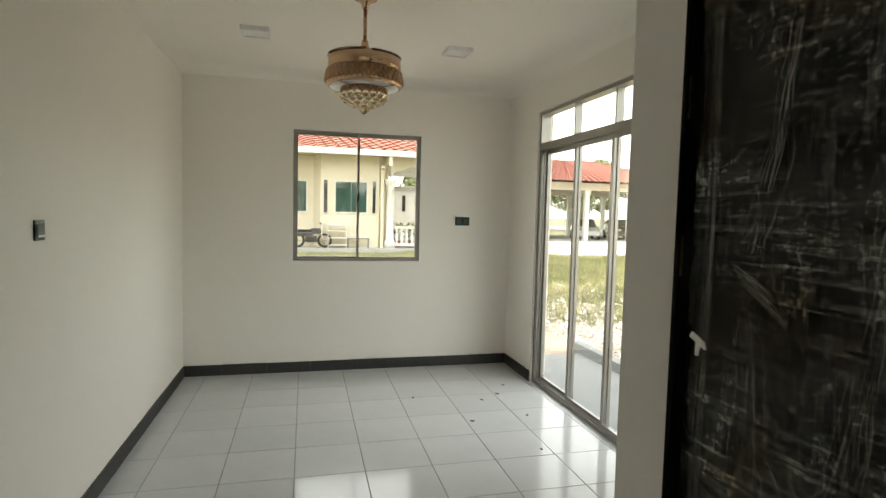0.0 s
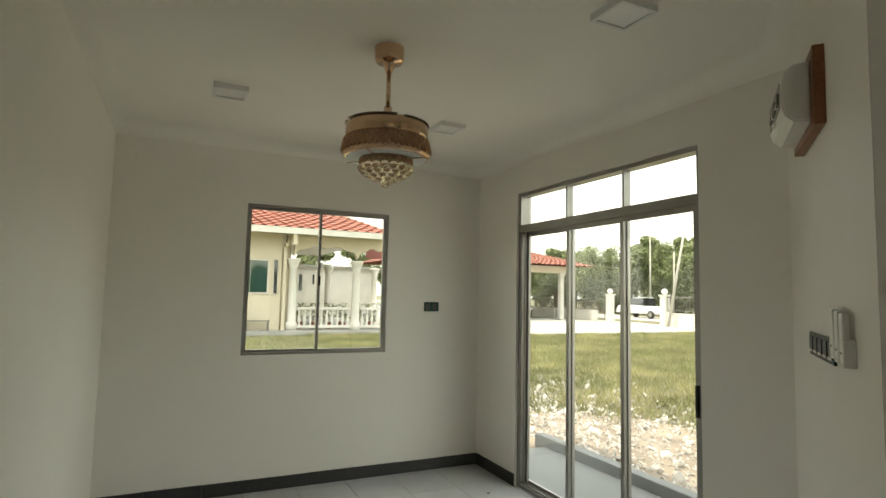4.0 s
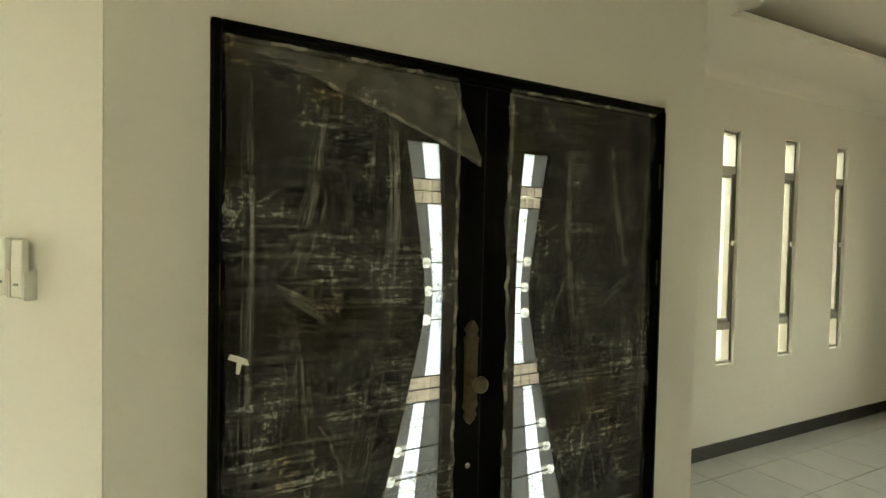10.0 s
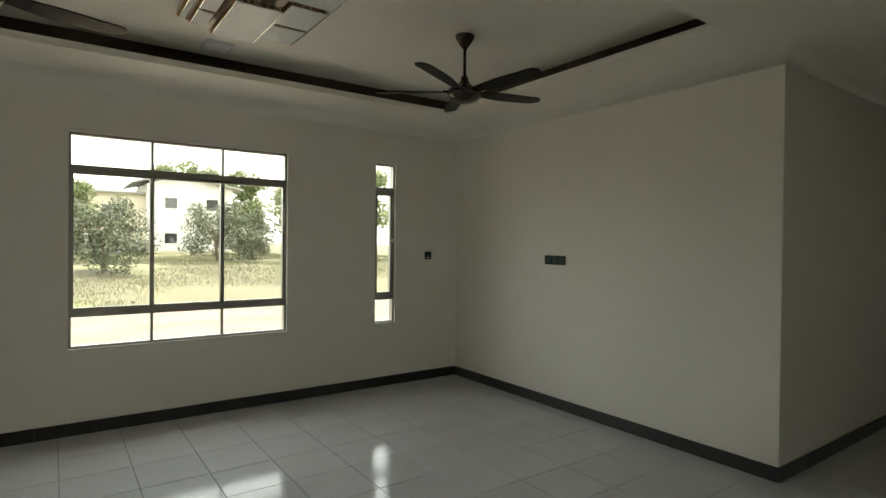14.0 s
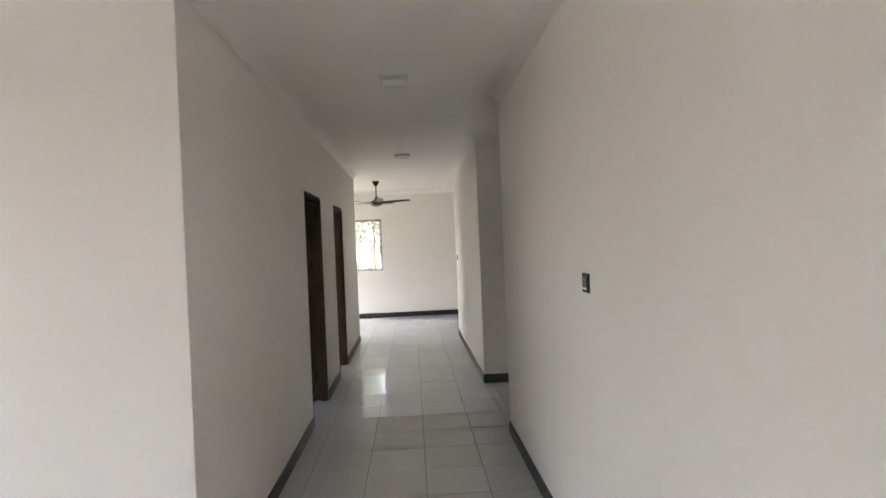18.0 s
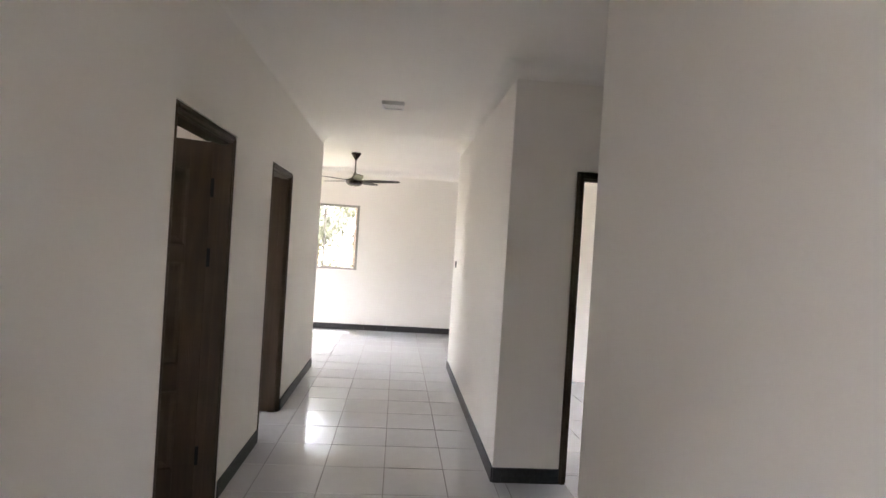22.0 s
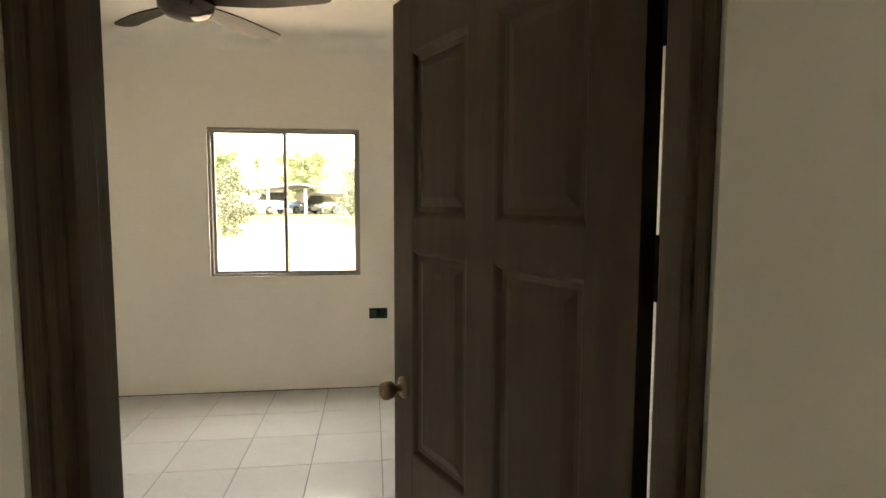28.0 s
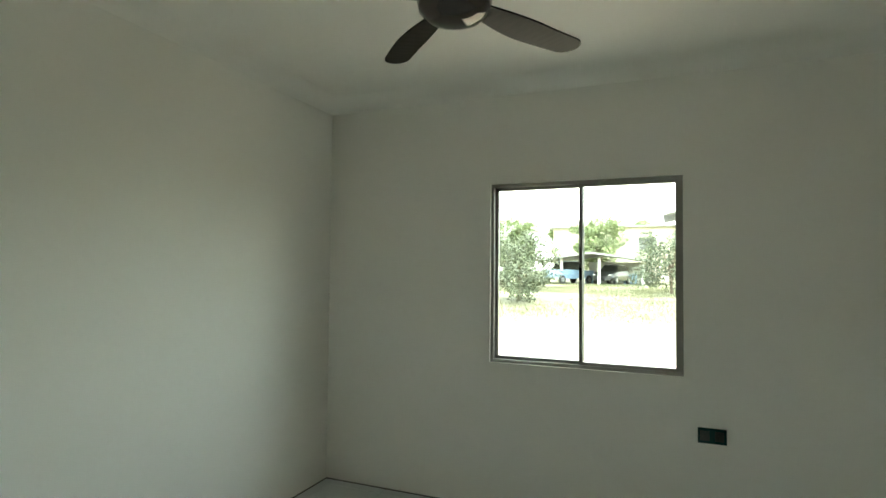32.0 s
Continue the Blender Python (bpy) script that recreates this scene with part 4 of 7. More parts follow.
# ornate lock plate, knob and keyhole on one leaf
hx, hz = HALF + 0.040, 1.155
bm = bmesh.new()
out = [(0.0, -0.17), (0.014, -0.16), (0.024, -0.14), (0.018, -0.125), (0.028, -0.11), (0.023, -0.09), (0.023, 0.09), (0.028, 0.11), (0.018, 0.125), (0.026, 0.14), (0.014, 0.16), (0.0, 0.17)]
pts = [(x, z) for x, z in out] + [(-x, z) for x, z in reversed(out[1:-1])]
fr_ = [bm.verts.new((hx + x, 0.0165, hz + z)) for x, z in pts]
bk_ = [bm.verts.new((hx + x * 1.1, 0.0238, hz + z * 1.02)) for x, z in pts]
bm.faces.new(fr_)
for k in range(len(pts)):
    bm.faces.new([fr_[k], fr_[(k + 1) % len(pts)], bk_[(k + 1) % len(pts)], bk_[k]])
bmesh.ops.recalc_face_normals(bm, faces=bm.faces)
part("lock_plate", bm, M_OLDBRASS, el, "ornate tarnished bronze lock plate")
bm = bmesh.new()
lathe(bm, [(0.0, 0.018), (-0.006, 0.018), (-0.010, 0.010), (-0.028, 0.010), (-0.034, 0.020), (-0.046, 0.027), (-0.056, 0.026), (-0.062, 0.016), (-0.063, 0.0)], 20, lambda r, a, y: Vector((hx - 0.004 + r * math.cos(a), 0.018 + y, hz - 0.03 + r * math.sin(a))))
part("door_knob", bm, M_OLDBRASS, el, "bronze knob", smooth=True)
bm = bmesh.new()
lathe(bm, [(0.0, 0.011), (-0.004, 0.010), (-0.006, 0.006), (-0.006, 0.0)], 14, lambda r, a, y: Vector((hx + 0.005 + r * math.cos(a), 0.023 + y, 0.845 + r * math.sin(a))))
part("keyhole_cover", bm, M_CHROME, el, smooth=True)


def film(name, x0, x1, z0, z1, seed, label, ragged=0.02):
    """A crumpled clinging sheet just in front of a leaf."""
    rnd = random.Random(seed)
    nx, nz = 46, 110
    bm = bmesh.new()
    grid = []
    for j in range(nz + 1):
        row = []
        for i in range(nx + 1):
            u, v = i / nx, j / nz
            x = x0 + (x1 - x0) * u
            z = z0 + (z1 - z0) * v
            e0 = ragged * noise.noise(Vector((seed, z * 9, 0.3))) + 0.5 * ragged * noise.noise(Vector((seed, z * 40, 1.3)))
            e1 = ragged * noise.noise(Vector((seed + 7, z * 9, 0.3))) + 0.5 * ragged * noise.noise(Vector((seed + 9, z * 40, 1.3)))
            x += e0 * max(0, 1 - u * 8) + e1 * max(0, 1 - (1 - u) * 8)
            z += 0.02 * noise.noise(Vector((seed, x * 7, 5.0))) * (1 if v > 0.97 else 0)
            big = noise.noise(Vector((x * 3.5 + seed, z * 2.2, 1.7)))
            crease = abs(noise.noise(Vector((x * 9 + z * 3 + seed, z * 5 - x * 4, 4.1))))
            band = abs(noise.noise(Vector((x * 2.0, z * 22 + seed, 8.0))))
            y = 0.016 - 0.004 * big - 0.010 * (1 - crease) ** 6 - 0.005 * (1 - band) ** 5
            row.append(bm.verts.new((x, min(y, 0.0205), z)))
        grid.append(row)
    for j in range(nz):
        for i in range(nx):
            bm.faces.new([grid[j][i], grid[j][i + 1], grid[j + 1][i + 1], grid[j + 1][i]])
    t = thing(name, label, "plastic film", "film on the entrance doors", at=m)
    part("sheet", bm, M_FILM, t, smooth=True)
    return t


film_l = film("plastic_film", HALF + 0.112, FW - 0.034, 0.05, FD[2] - 0.036, 3.1, "crumpled clear plastic film taped over a black door")
film_r = film("plastic_film", 0.034, HALF - 0.088, 0.05, FD[2] - 0.036, 11.7, "crumpled clear plastic film taped over a black door")
# loose flap folded over the top of the film
bm = bmesh.new()
prev = None
for k in range(41):
    u = k / 40
    x = (FW - 0.04) + (HALF + 0.03 - (FW - 0.04)) * u
    ztop = FD[2] - 0.038 - 0.01 * u - (0.22 * max(0, u - 0.86) / 0.14)
    zlow = FD[2] - 0.045 - 0.26 * u ** 1.2
    cur = []
    for q in range(9):
        v = q / 8
        z = ztop + (zlow - ztop) * v
        y = 0.006 - 0.006 * math.sin(v * math.pi) - 0.004 * noise.noise(Vector((x * 14, z * 20, 2.2))) - (0.006 if q == 8 else 0)
        cur.append(bm.verts.new((x, y, z)))
    if prev:
        for q in range(8):
            bm.faces.new([prev[q], prev[q + 1], cur[q + 1], cur[q]])
    prev = cur
fl = thing("plastic_film", "torn loose flap of clear plastic film hanging across a door", "plastic film", "film on the entrance doors", at=m)
part("sheet", bm, M_FILMLOOSE, fl, smooth=True)


def ragged_edge(name, path, width, seed, parent):
    """A milky torn strip along the edge of a sheet; path gives (x, z) places in the doorway."""
    bm = bmesh.new()
    prev = None
    for k, (x, z) in enumerate(path):
        x1, z1 = path[min(k + 1, len(path) - 1)]
        x0, z0 = path[max(k - 1, 0)]
        d = Vector((x1 - x0, 0, z1 - z0)).normalized()
        w = width * (0.55 + 0.6 * abs(noise.noise(Vector((k * 0.37, seed, 3)))))
        j = 0.9 * width * noise.noise(Vector((k * 0.33, seed, 9)))
        c = Vector((x - d.z * j, 0, z + d.x * j))
        nn = Vector((-d.z, 0, d.x))
        cur = [bm.verts.new(c + nn * w + Vector((0, 0.008, 0))), bm.verts.new(c + Vector((0, -0.001 + 0.004 * noise.noise(Vector((k * 0.9, seed, 1))), 0))), bm.verts.new(c - nn * w + Vector((0, 0.008, 0)))]
        if prev:
            for q in range(2):
                bm.faces.new([prev[q], prev[q + 1], cur[q + 1], cur[q]])
        prev = cur
    return part(name, bm, M_FILMFOLD, parent, "milky torn film edge", smooth=True)


line = lambda a, b, n: [(a[0] + (b[0] - a[0]) * i / n, a[1] + (b[1] - a[1]) * i / n) for i in range(n + 1)]
ztop = FD[2] - 0.037
ragged_edge("torn_edge", line((HALF + 0.114, 0.07), (HALF + 0.114, ztop), 160), 0.009, 2.2, film_l)
ragged_edge("torn_edge", line((HALF - 0.092, 0.07), (HALF - 0.092, ztop), 160), 0.010, 6.4, film_r)
ragged_edge("torn_edge", line((HALF + 0.114, ztop), (FW - 0.036, ztop + 0.004), 70), 0.008, 3.7, film_l)
ragged_edge("torn_edge", line((0.036, ztop + 0.004), (HALF - 0.09, ztop), 70), 0.009, 5.1, film_r)
diag = [(FW - 0.05 + (HALF + 0.03 - FW + 0.05) * u, ztop - 0.008 - 0.24 * u ** 1.15) for u in [i / 36 for i in range(37)]]
ragged_edge("folded_edge", diag, 0.009, 8.8, fl)


def creases(parent, sx, x0, z0, seed):
    """Gathered folds running down the sheet, with ladders of stretch lines between them; sx turns it about."""
    rnd = random.Random(seed)
    bm = bmesh.new()

    def strip(path, w, y):
        prev = None
        for k, (x, z) in enumerate(path):
            a = 0.42 * w * (0.35 + 0.65 * math.sin(math.pi * k / (len(path) - 1))) * rnd.uniform(0.7, 1.2)
            d = Vector((path[min(k + 1, len(path) - 1)][0] - path[max(k - 1, 0)][0], 0, path[min(k + 1, len(path) - 1)][1] - path[max(k - 1, 0)][1])).normalized()
            nn = Vector((-d.z, 0, d.x)) * a
            c = Vector((x, y, z))
            cur = [bm.verts.new(c + nn), bm.verts.new(c + Vector((0, -0.0015, 0))), bm.verts.new(c - nn)]
            if prev:
                for q in range(2):
                    bm.faces.new([prev[q], prev[q + 1], cur[q + 1], cur[q]])
            prev = cur

    def run(px, pz, qx, qz, w, bow=0.0, n=24):
        s = rnd.random() * 9
        strip([(x0 + sx * (px + (qx - px) * k / n + bow * math.sin(math.pi * k / n) + 0.010 * noise.noise(Vector((k * 0.22, s, 2)))), z0 + pz + (qz - pz) * k / n) for k in range(n + 1)], w, 0.003 - 0.002 * rnd.random())

    # two gathered folds, each a sheaf of strands
    for k in range(9):
        o = rnd.uniform(-0.018, 0.018)
        run(0.23 + o, -0.14, 0.14 + o * 1.6, -0.60, rnd.uniform(0.002, 0.008), 0.012)
        run(0.44 + o, -0.18, 0.41 + o * 1.8, -0.80, rnd.uniform(0.002, 0.010), 0.018)
        run(0.14 + o * 1.6, -0.74, 0.13 + o * 4, -1.10, rnd.uniform(0.0015, 0.006), 0.006)
        run(0.40 + o * 1.8, -0.80, 0.30 + o * 4, -1.25, rnd.uniform(0.0015, 0.006), 0.01)
        run(0.03 + o, -0.08, 0.02 + o, -1.1 - 0.4 * rnd.random(), rnd.uniform(0.0015, 0.005), 0.01)
    # stretch lines across
    for k in range(15):
        z = -0.40 - 0.020 * k
        run(0.15, z, 0.15 + rnd.uniform(0.06, 0.12), z - 0.012, 0.0014, 0.0, 8)
        run(0.04, z - 0.06, 0.12, z - 0.045 + rnd.uniform(-0.01, 0.01), 0.0013, 0.0, 8)
    for k in range(26):
        z = -0.22 - 1.45 * rnd.random()
        a = rnd.uniform(0.02, 0.30)
        run(a, z, a + rnd.uniform(0.05, 0.16), z + rnd.uniform(-0.03, 0.03), rnd.uniform(0.001, 0.002), 0.0, 10)
    for k in range(10):
        a, z = rnd.uniform(0.05, 0.44), -0.2 - 1.5 * rnd.random()
        run(a, z, a + rnd.uniform(-0.10, 0.10), z - rnd.uniform(0.1, 0.3), rnd.uniform(0.002, 0.012), 0.02)
    # the gathered knot where the strands meet
    for k in range(12):
        run(0.10 + 0.004 * k, -0.62 - 0.005 * k, 0.21 + 0.004 * k, -0.68 - 0.006 * k, rnd.uniform(0.002, 0.006), 0.01, 12)
    part("crease", bm, M_FILMCREASE, parent, "milky gathered creases", smooth=True)


creases(film_l, -1, FW - 0.055, ztop, 5)
creases(film_r, 1, 0.055, ztop, 8)
# a scrap of torn white tape stuck on the film
bm = bmesh.new()
pts = [(0, 0), (0.018, 0.006), (0.024, -0.02), (0.032, -0.018), (0.03, 0.012), (0.052, 0.022), (0.046, 0.034), (0.02, 0.024), (0.004, 0.016)]
fr_ = [bm.verts.new((FW - 0.100 + x, 0.001, 1.255 + z)) for x, z in pts]
bk_ = [bm.verts.new((FW - 0.100 + x, 0.006, 1.255 + z)) for x, z in pts]
bm.faces.new(fr_)
for k in range(len(pts)):
    bm.faces.new([fr_[k], fr_[(k + 1) % len(pts)], bk_[(k + 1) % len(pts)], bk_[k]])
bmesh.ops.recalc_face_normals(bm, faces=bm.faces)
tp = mesh_object("torn_tape", bm, M_WHITEPLASTIC)
tp.matrix_world = m
tagged(tp, "scrap of torn white tape stuck on door film", "tape")


# ---------------------------------------------------------------- wall plates and boxes
def on_wall(p, q, s, z):
    """Pose on a wall's room face: x along p to q, y into the wall."""
    return opening(p, q, s, z)


def plate(mm, modules, label, kind="socket", flip=False):
    """A dark glossy plate of square modules; origin at the lower corner, plate on -y."""
    name, cat = ("light_switch", "switch") if kind == "switch" else ("wall_socket", "socket")
    t = thing(name, label, cat, at=mm)
    w = {1: 0.086, 2: 0.148, 5: 0.46}.get(modules, 0.086 * modules)
    part("plate", boxes((0, w, -0.009, 0.0, 0, 0.086), bevel=0.003), M_GREENGLASS, t)
    step = w / modules
    for k in range(modules):
        a = step * k
        part("module", boxes((a + 0.014, a + step - 0.014, -0.0125, -0.008, 0.016, 0.070), bevel=0.0015), M_GREYPLATE, t)
        if kind == "switch":
            part("indicator", boxes((a + 0.017, a + step - 0.017, -0.0145, -0.012, 0.014, 0.0225)), M_WHITEPLASTIC, t)
        else:
            s = part("socket_holes", boxes((a + step / 2 - 0.003, a + step / 2 + 0.003, -0.0131, -0.0122, 0.050, 0.060), (a + step / 2 - 0.013, a + step / 2 - 0.006, -0.0131, -0.0122, 0.032, 0.036), (a + step / 2 + 0.006, a + step / 2 + 0.013, -0.0131, -0.0122, 0.032, 0.036)), M_DARKPLASTIC, t)
    return t


SOCK = "dark green glossy wall socket plate"
plate(on_wall((XD1, YD), (XD0, YD), XD1 - 2.884 - 0.148, 1.437), 2, "double " + SOCK)
plate(on_wall((XL0, YL), (XL1, YL), 3.076 - 0.148 - XL0, 1.367), 2, "double " + SOCK)
plate(on_wall((XL0, YL), (XL1, YL), -1.90 - 0.086 - XL0, 1.365), 1, "single dark switch plate on a white wall", "switch")
plate(on_wall((XL0, YC0), (XL0, YL), YC0 + 1.29 - 0.29, 1.357), 3, "triple " + SOCK)
plate(on_wall((XB1, YB), (XB0, YB), -5.369 - 0.148 - XB1, 0.577), 2, "double " + SOCK)
plate(on_wall((XS1, YSN), (XS1, YS0), YSN - 5.25 - 0.148, 1.35), 2, "double " + SOCK)
plate(on_wall((XD0, YC1), (XR0, YC1), XD0 + 2.331, 1.377), 1, "single dark switch plate on a white wall", "switch")
plate(on_wall((XR1, YC1), (XN, YC1), XR1 + 9.25, 1.32), 1, "single dark switch plate on a white wall", "switch")
plate(on_wall((XD0, YD), (XD0, YC1), YD - 4.96, 1.405), 1, "single dark switch plate on a white wall", "switch")
S1 = (XD1, YS1)
plate(on_wall(E1, S1, 0.497, 1.404), 5, "row of five dark green switches with lit edges", "switch")


def remote_holder(mm):
    t = thing("fan_remote", "white fan remote control in a wall holder", "remote control", "remotes by the switches", at=mm)
    part("holder", boxes((0, 0.062, -0.012, 0, 0, 0.075), (0, 0.005, -0.03, -0.01, 0, 0.07), (0.057, 0.062, -0.03, -0.01, 0, 0.07), (0, 0.062, -0.03, -0.012, 0, 0.006), bevel=0.002), M_WHITEPLASTIC, t)
    part("remote", boxes((0.008, 0.054, -0.030, -0.0125, 0.007, 0.148), bevel=0.006), M_WHITEPLASTIC, t)
    part("button", boxes((0.022, 0.040, -0.032, -0.029, 0.035, 0.041), bevel=0.001), M_BREAKER, t)
    return t


for s_, z_ in ((0.238, 1.425), (0.304, 1.430), (0.370, 1.436)):
    remote_holder(on_wall(E1, S1, s_, z_))

mm = on_wall(E1, S1, 0.53, 2.190)
db = thing("fuse_board", "white plastic consumer unit on a red-brown wooden backboard", "fuse box", at=mm)
part("backboard", boxes((0.0, 0.475, -0.035, 0.0, 0.0, 0.27), bevel=0.003), M_REDWOOD, db)
bm = bmesh.new()
prof = [(-0.036, 0.025), (-0.085, 0.030), (-0.112, 0.055), (-0.122, 0.095), (-0.122, 0.165), (-0.112, 0.205), (-0.085, 0.232), (-0.036, 0.237)]
lf = [bm.verts.new((0.05, y, z)) for y, z in prof]
rt = [bm.verts.new((0.432, y, z)) for y, z in prof]
for k in range(len(prof) - 1):
    bm.faces.new([lf[k], rt[k], rt[k + 1], lf[k + 1]])
bm.faces.new(lf)
bm.faces.new(rt)
bm.faces.new([lf[0], lf[-1], rt[-1], rt[0]])
bmesh.ops.recalc_face_normals(bm, faces=bm.faces)
bmesh.ops.bevel(bm, geom=[e for e in bm.edges if abs(e.verts[0].co.x - e.verts[1].co.x) < 1e-6], offset=0.006, segments=2, affect='EDGES')
part("casing", bm, M_WHITEPLASTIC, db)
part("cover_window", boxes((0.075, 0.407, -0.1245, -0.1215, 0.088, 0.178), bevel=0.001), M_GREYPLATE2, db, "smoked clear cover over the breakers")
for k in range(11):
    part("breaker", boxes((0.108 + 0.0245 * k, 0.129 + 0.0245 * k, -0.1285, -0.124, 0.112, 0.132 + (0.02 if k in (0, 4, 5) else 0)), bevel=0.001), M_WHITEPLASTIC if k in (2, 7) else M_DARKPLASTIC, db)
part("cover_tab", boxes((0.24, 0.29, -0.128, -0.118, 0.074, 0.088), bevel=0.003), M_WHITEPLASTIC, db)


# ---------------------------------------------------------------- ceiling fittings
def panel_light(x, y, z, label="square flush ceiling light with a white rim, switched off", w=0.20):
    t = thing("ceiling_light", label, "ceiling light", "flush ceiling lights", at=pose(x, y, z))
    h = w / 2
    part("frame", boxes((-h, h, -h, -h + 0.018, -0.032, 0), (-h, h, h - 0.018, h, -0.032, 0), (-h, -h + 0.018, -h + 0.018, h - 0.018, -0.032, 0), (h - 0.018, h, -h + 0.018, h - 0.018, -0.032, 0)), M_ALUWHITE, t)
    part("diffuser", boxes((-h + 0.018, h - 0.018, -h + 0.018, h - 0.018, -0.024, -0.002)), M_DIFFUSER, t)
    return t


pl = panel_light(1.05, 6.60, ZD)
for x, y, z in ((2.57, 6.60, ZD), (2.51, 4.73, ZD), (1.02, 4.73, ZD), (-4.10, 1.72, ZC), (-7.60, 1.72, ZC), (0.52, -1.95, ZT), (2.33, -1.90, ZT), (-0.94, 0.45, ZT), (-3.54, -1.19, ZB), (-5.56, -0.98, ZB)):
    copy_thing(pl, pose(x, y, z))


def ceiling_fan(x, y, top, phase, radius=0.69, drop=0.425, label="five-blade dark bronze ceiling fan hanging at rest"):
    t = thing("ceiling_fan", label, "ceiling fan", "five-blade ceiling fans", at=pose(x, y, top, 0, 0, phase))
    def turned(name, prof, mat, label=""):
        bm = bmesh.new()
        lathe(bm, prof, 28, lambda r, a, z: Vector((r * math.cos(a), r * math.sin(a), z)))
        return part(name, bm, mat, t, label, smooth=True)
    turned("canopy", [(0.0, 0.0), (0.0, 0.068), (-0.012, 0.070), (-0.03, 0.062), (-0.08, 0.030), (-0.10, 0.014), (-0.10, 0.0)], M_FANBODY)
    turned("rod", [(-0.09, 0.0), (-0.09, 0.011), (-drop + 0.10, 0.011), (-drop + 0.10, 0.0)], M_FANBODY)
    turned("motor_cap", [(-drop + 0.13, 0.0), (-drop + 0.13, 0.024), (-drop + 0.10, 0.028), (-drop + 0.07, 0.05), (-drop + 0.045, 0.085), (-drop + 0.035, 0.115), (-drop + 0.03, 0.0)], M_FANBODY)
    turned("motor", [(-drop + 0.034, 0.0), (-drop + 0.034, 0.118), (-drop + 0.012, 0.125), (-drop - 0.02, 0.118), (-drop - 0.045, 0.09), (-drop - 0.058, 0.05), (-drop - 0.062, 0.0)], M_FANMOTOR, "polished dark motor housing")
    for k in range(5):
        rot = Matrix.Rotation(radians(72 * k), 4, 'Z')
        bm = bmesh.new()
        rows_ = []
        for j in range(19):
            u = math.sin(j / 18 * math.pi / 2)
            r = 0.10 + (radius - 0.10) * u
            half = (0.030 + 0.032 * math.sin(min(1.0, u * 1.9) * math.pi / 2) - 0.016 * max(0.0, u - 0.5)) * (1.0 if u < 0.90 else math.sqrt(max(0.004, 1 - ((u - 0.90) / 0.10) ** 2)))
            tw = -radians(13 - 6 * u)
            bow = 0.012 * math.sin(u * math.pi)
            row = []
            for c, th in ((-1, 0.0035), (1, 0.0035), (1, -0.0035), (-1, -0.0035)):
                off = c * half
                row.append(bm.verts.new(rot @ Vector((r, off * math.cos(tw) + bow, -drop + 0.02 + 0.016 * u + off * math.sin(tw) + th))))
            rows_.append(row)
        for a, b in zip(rows_, rows_[1:]):
            for q in range(4):
                bm.faces.new([a[q], a[(q + 1) % 4], b[(q + 1) % 4], b[q]])
        bm.faces.new(rows_[0])
        bm.faces.new(rows_[-1])
        bmesh.ops.recalc_face_normals(bm, faces=bm.faces)
        bl = part("blade", bm, M_FANWOOD, t)
        bm = bmesh.new()
        box(bm, 0.085, 0.155, -0.018, 0.018, -drop + 0.024, -drop + 0.031, rot)
        part("blade_iron", bm, M_FANBODY, t)
    return t


ceiling_fan(-4.578, -1.118, ZB, 27.0, radius=0.66, drop=0.390)
bf = ceiling_fan(1.84, -0.671, ZT, 57.0, radius=0.66, label="five-blade dark bronze ceiling fan hanging in the ceiling tray")
copy_thing(bf, pose(-0.877, -0.662, ZT, 0, 0, 27.0))["label"] = "five-blade dark bronze ceiling fan hanging in the ceiling tray"
copy_thing(bf, pose(-10.61, 1.158, ZC, 0, 0, 10.0))["label"] = "dark ceiling fan over the far family room"
copy_thing(bf, pose(-8.1, 5.9, ZC, 0, 0, 30.0))["label"] = "dark ceiling fan in the side room"

# chandelier with folded fan blades
ch = thing("chandelier", "rose-gold fan chandelier with tiers of amber crystals and glass balls", "chandelier", at=pose(1.735, 5.57, ZD))
K = 0.87


def drop_to(z):
    """Heights along the lamp, from its ceiling plate down."""
    return -float(np.interp(-z, (0.0, 0.13, 0.31, 0.395, 0.446, 0.545, 0.572, 0.62, 0.763), (0.0, 0.135, 0.31, 0.405, 0.485, 0.56, 0.58, 0.62, 0.71)))


def turned(name, prof, mat, parent, n=36, label=""):
    bm = bmesh.new()
    lathe(bm, [(drop_to(z), r * K) for z, r in prof], n, lambda r, a, z: Vector((r * math.cos(a), r * math.sin(a), z)))
    return part(name, bm, mat, parent, label, smooth=True)


turned("canopy", [(0, 0.0), (0, 0.086), (-0.004, 0.088), (-0.064, 0.084), (-0.074, 0.078), (-0.077, 0.038), (-0.09, 0.032), (-0.125, 0.020), (-0.13, 0.0)], M_ROSEGOLD, ch)
turned("rod", [(-0.12, 0.0), (-0.12, 0.013), (-0.33, 0.013), (-0.33, 0.0)], M_ROSEGOLD, ch)
turned("cap", [(-0.31, 0.0), (-0.31, 0.022), (-0.33, 0.024), (-0.36, 0.045), (-0.385, 0.13), (-0.395, 0.19), (-0.40, 0.0)], M_ROSEGOLD, ch)
turned("drum", [(-0.398, 0.0), (-0.398, 0.235), (-0.404, 0.24), (-0.440, 0.24), (-0.446, 0.232), (-0.446, 0.0)], M_ROSEGOLD, ch)
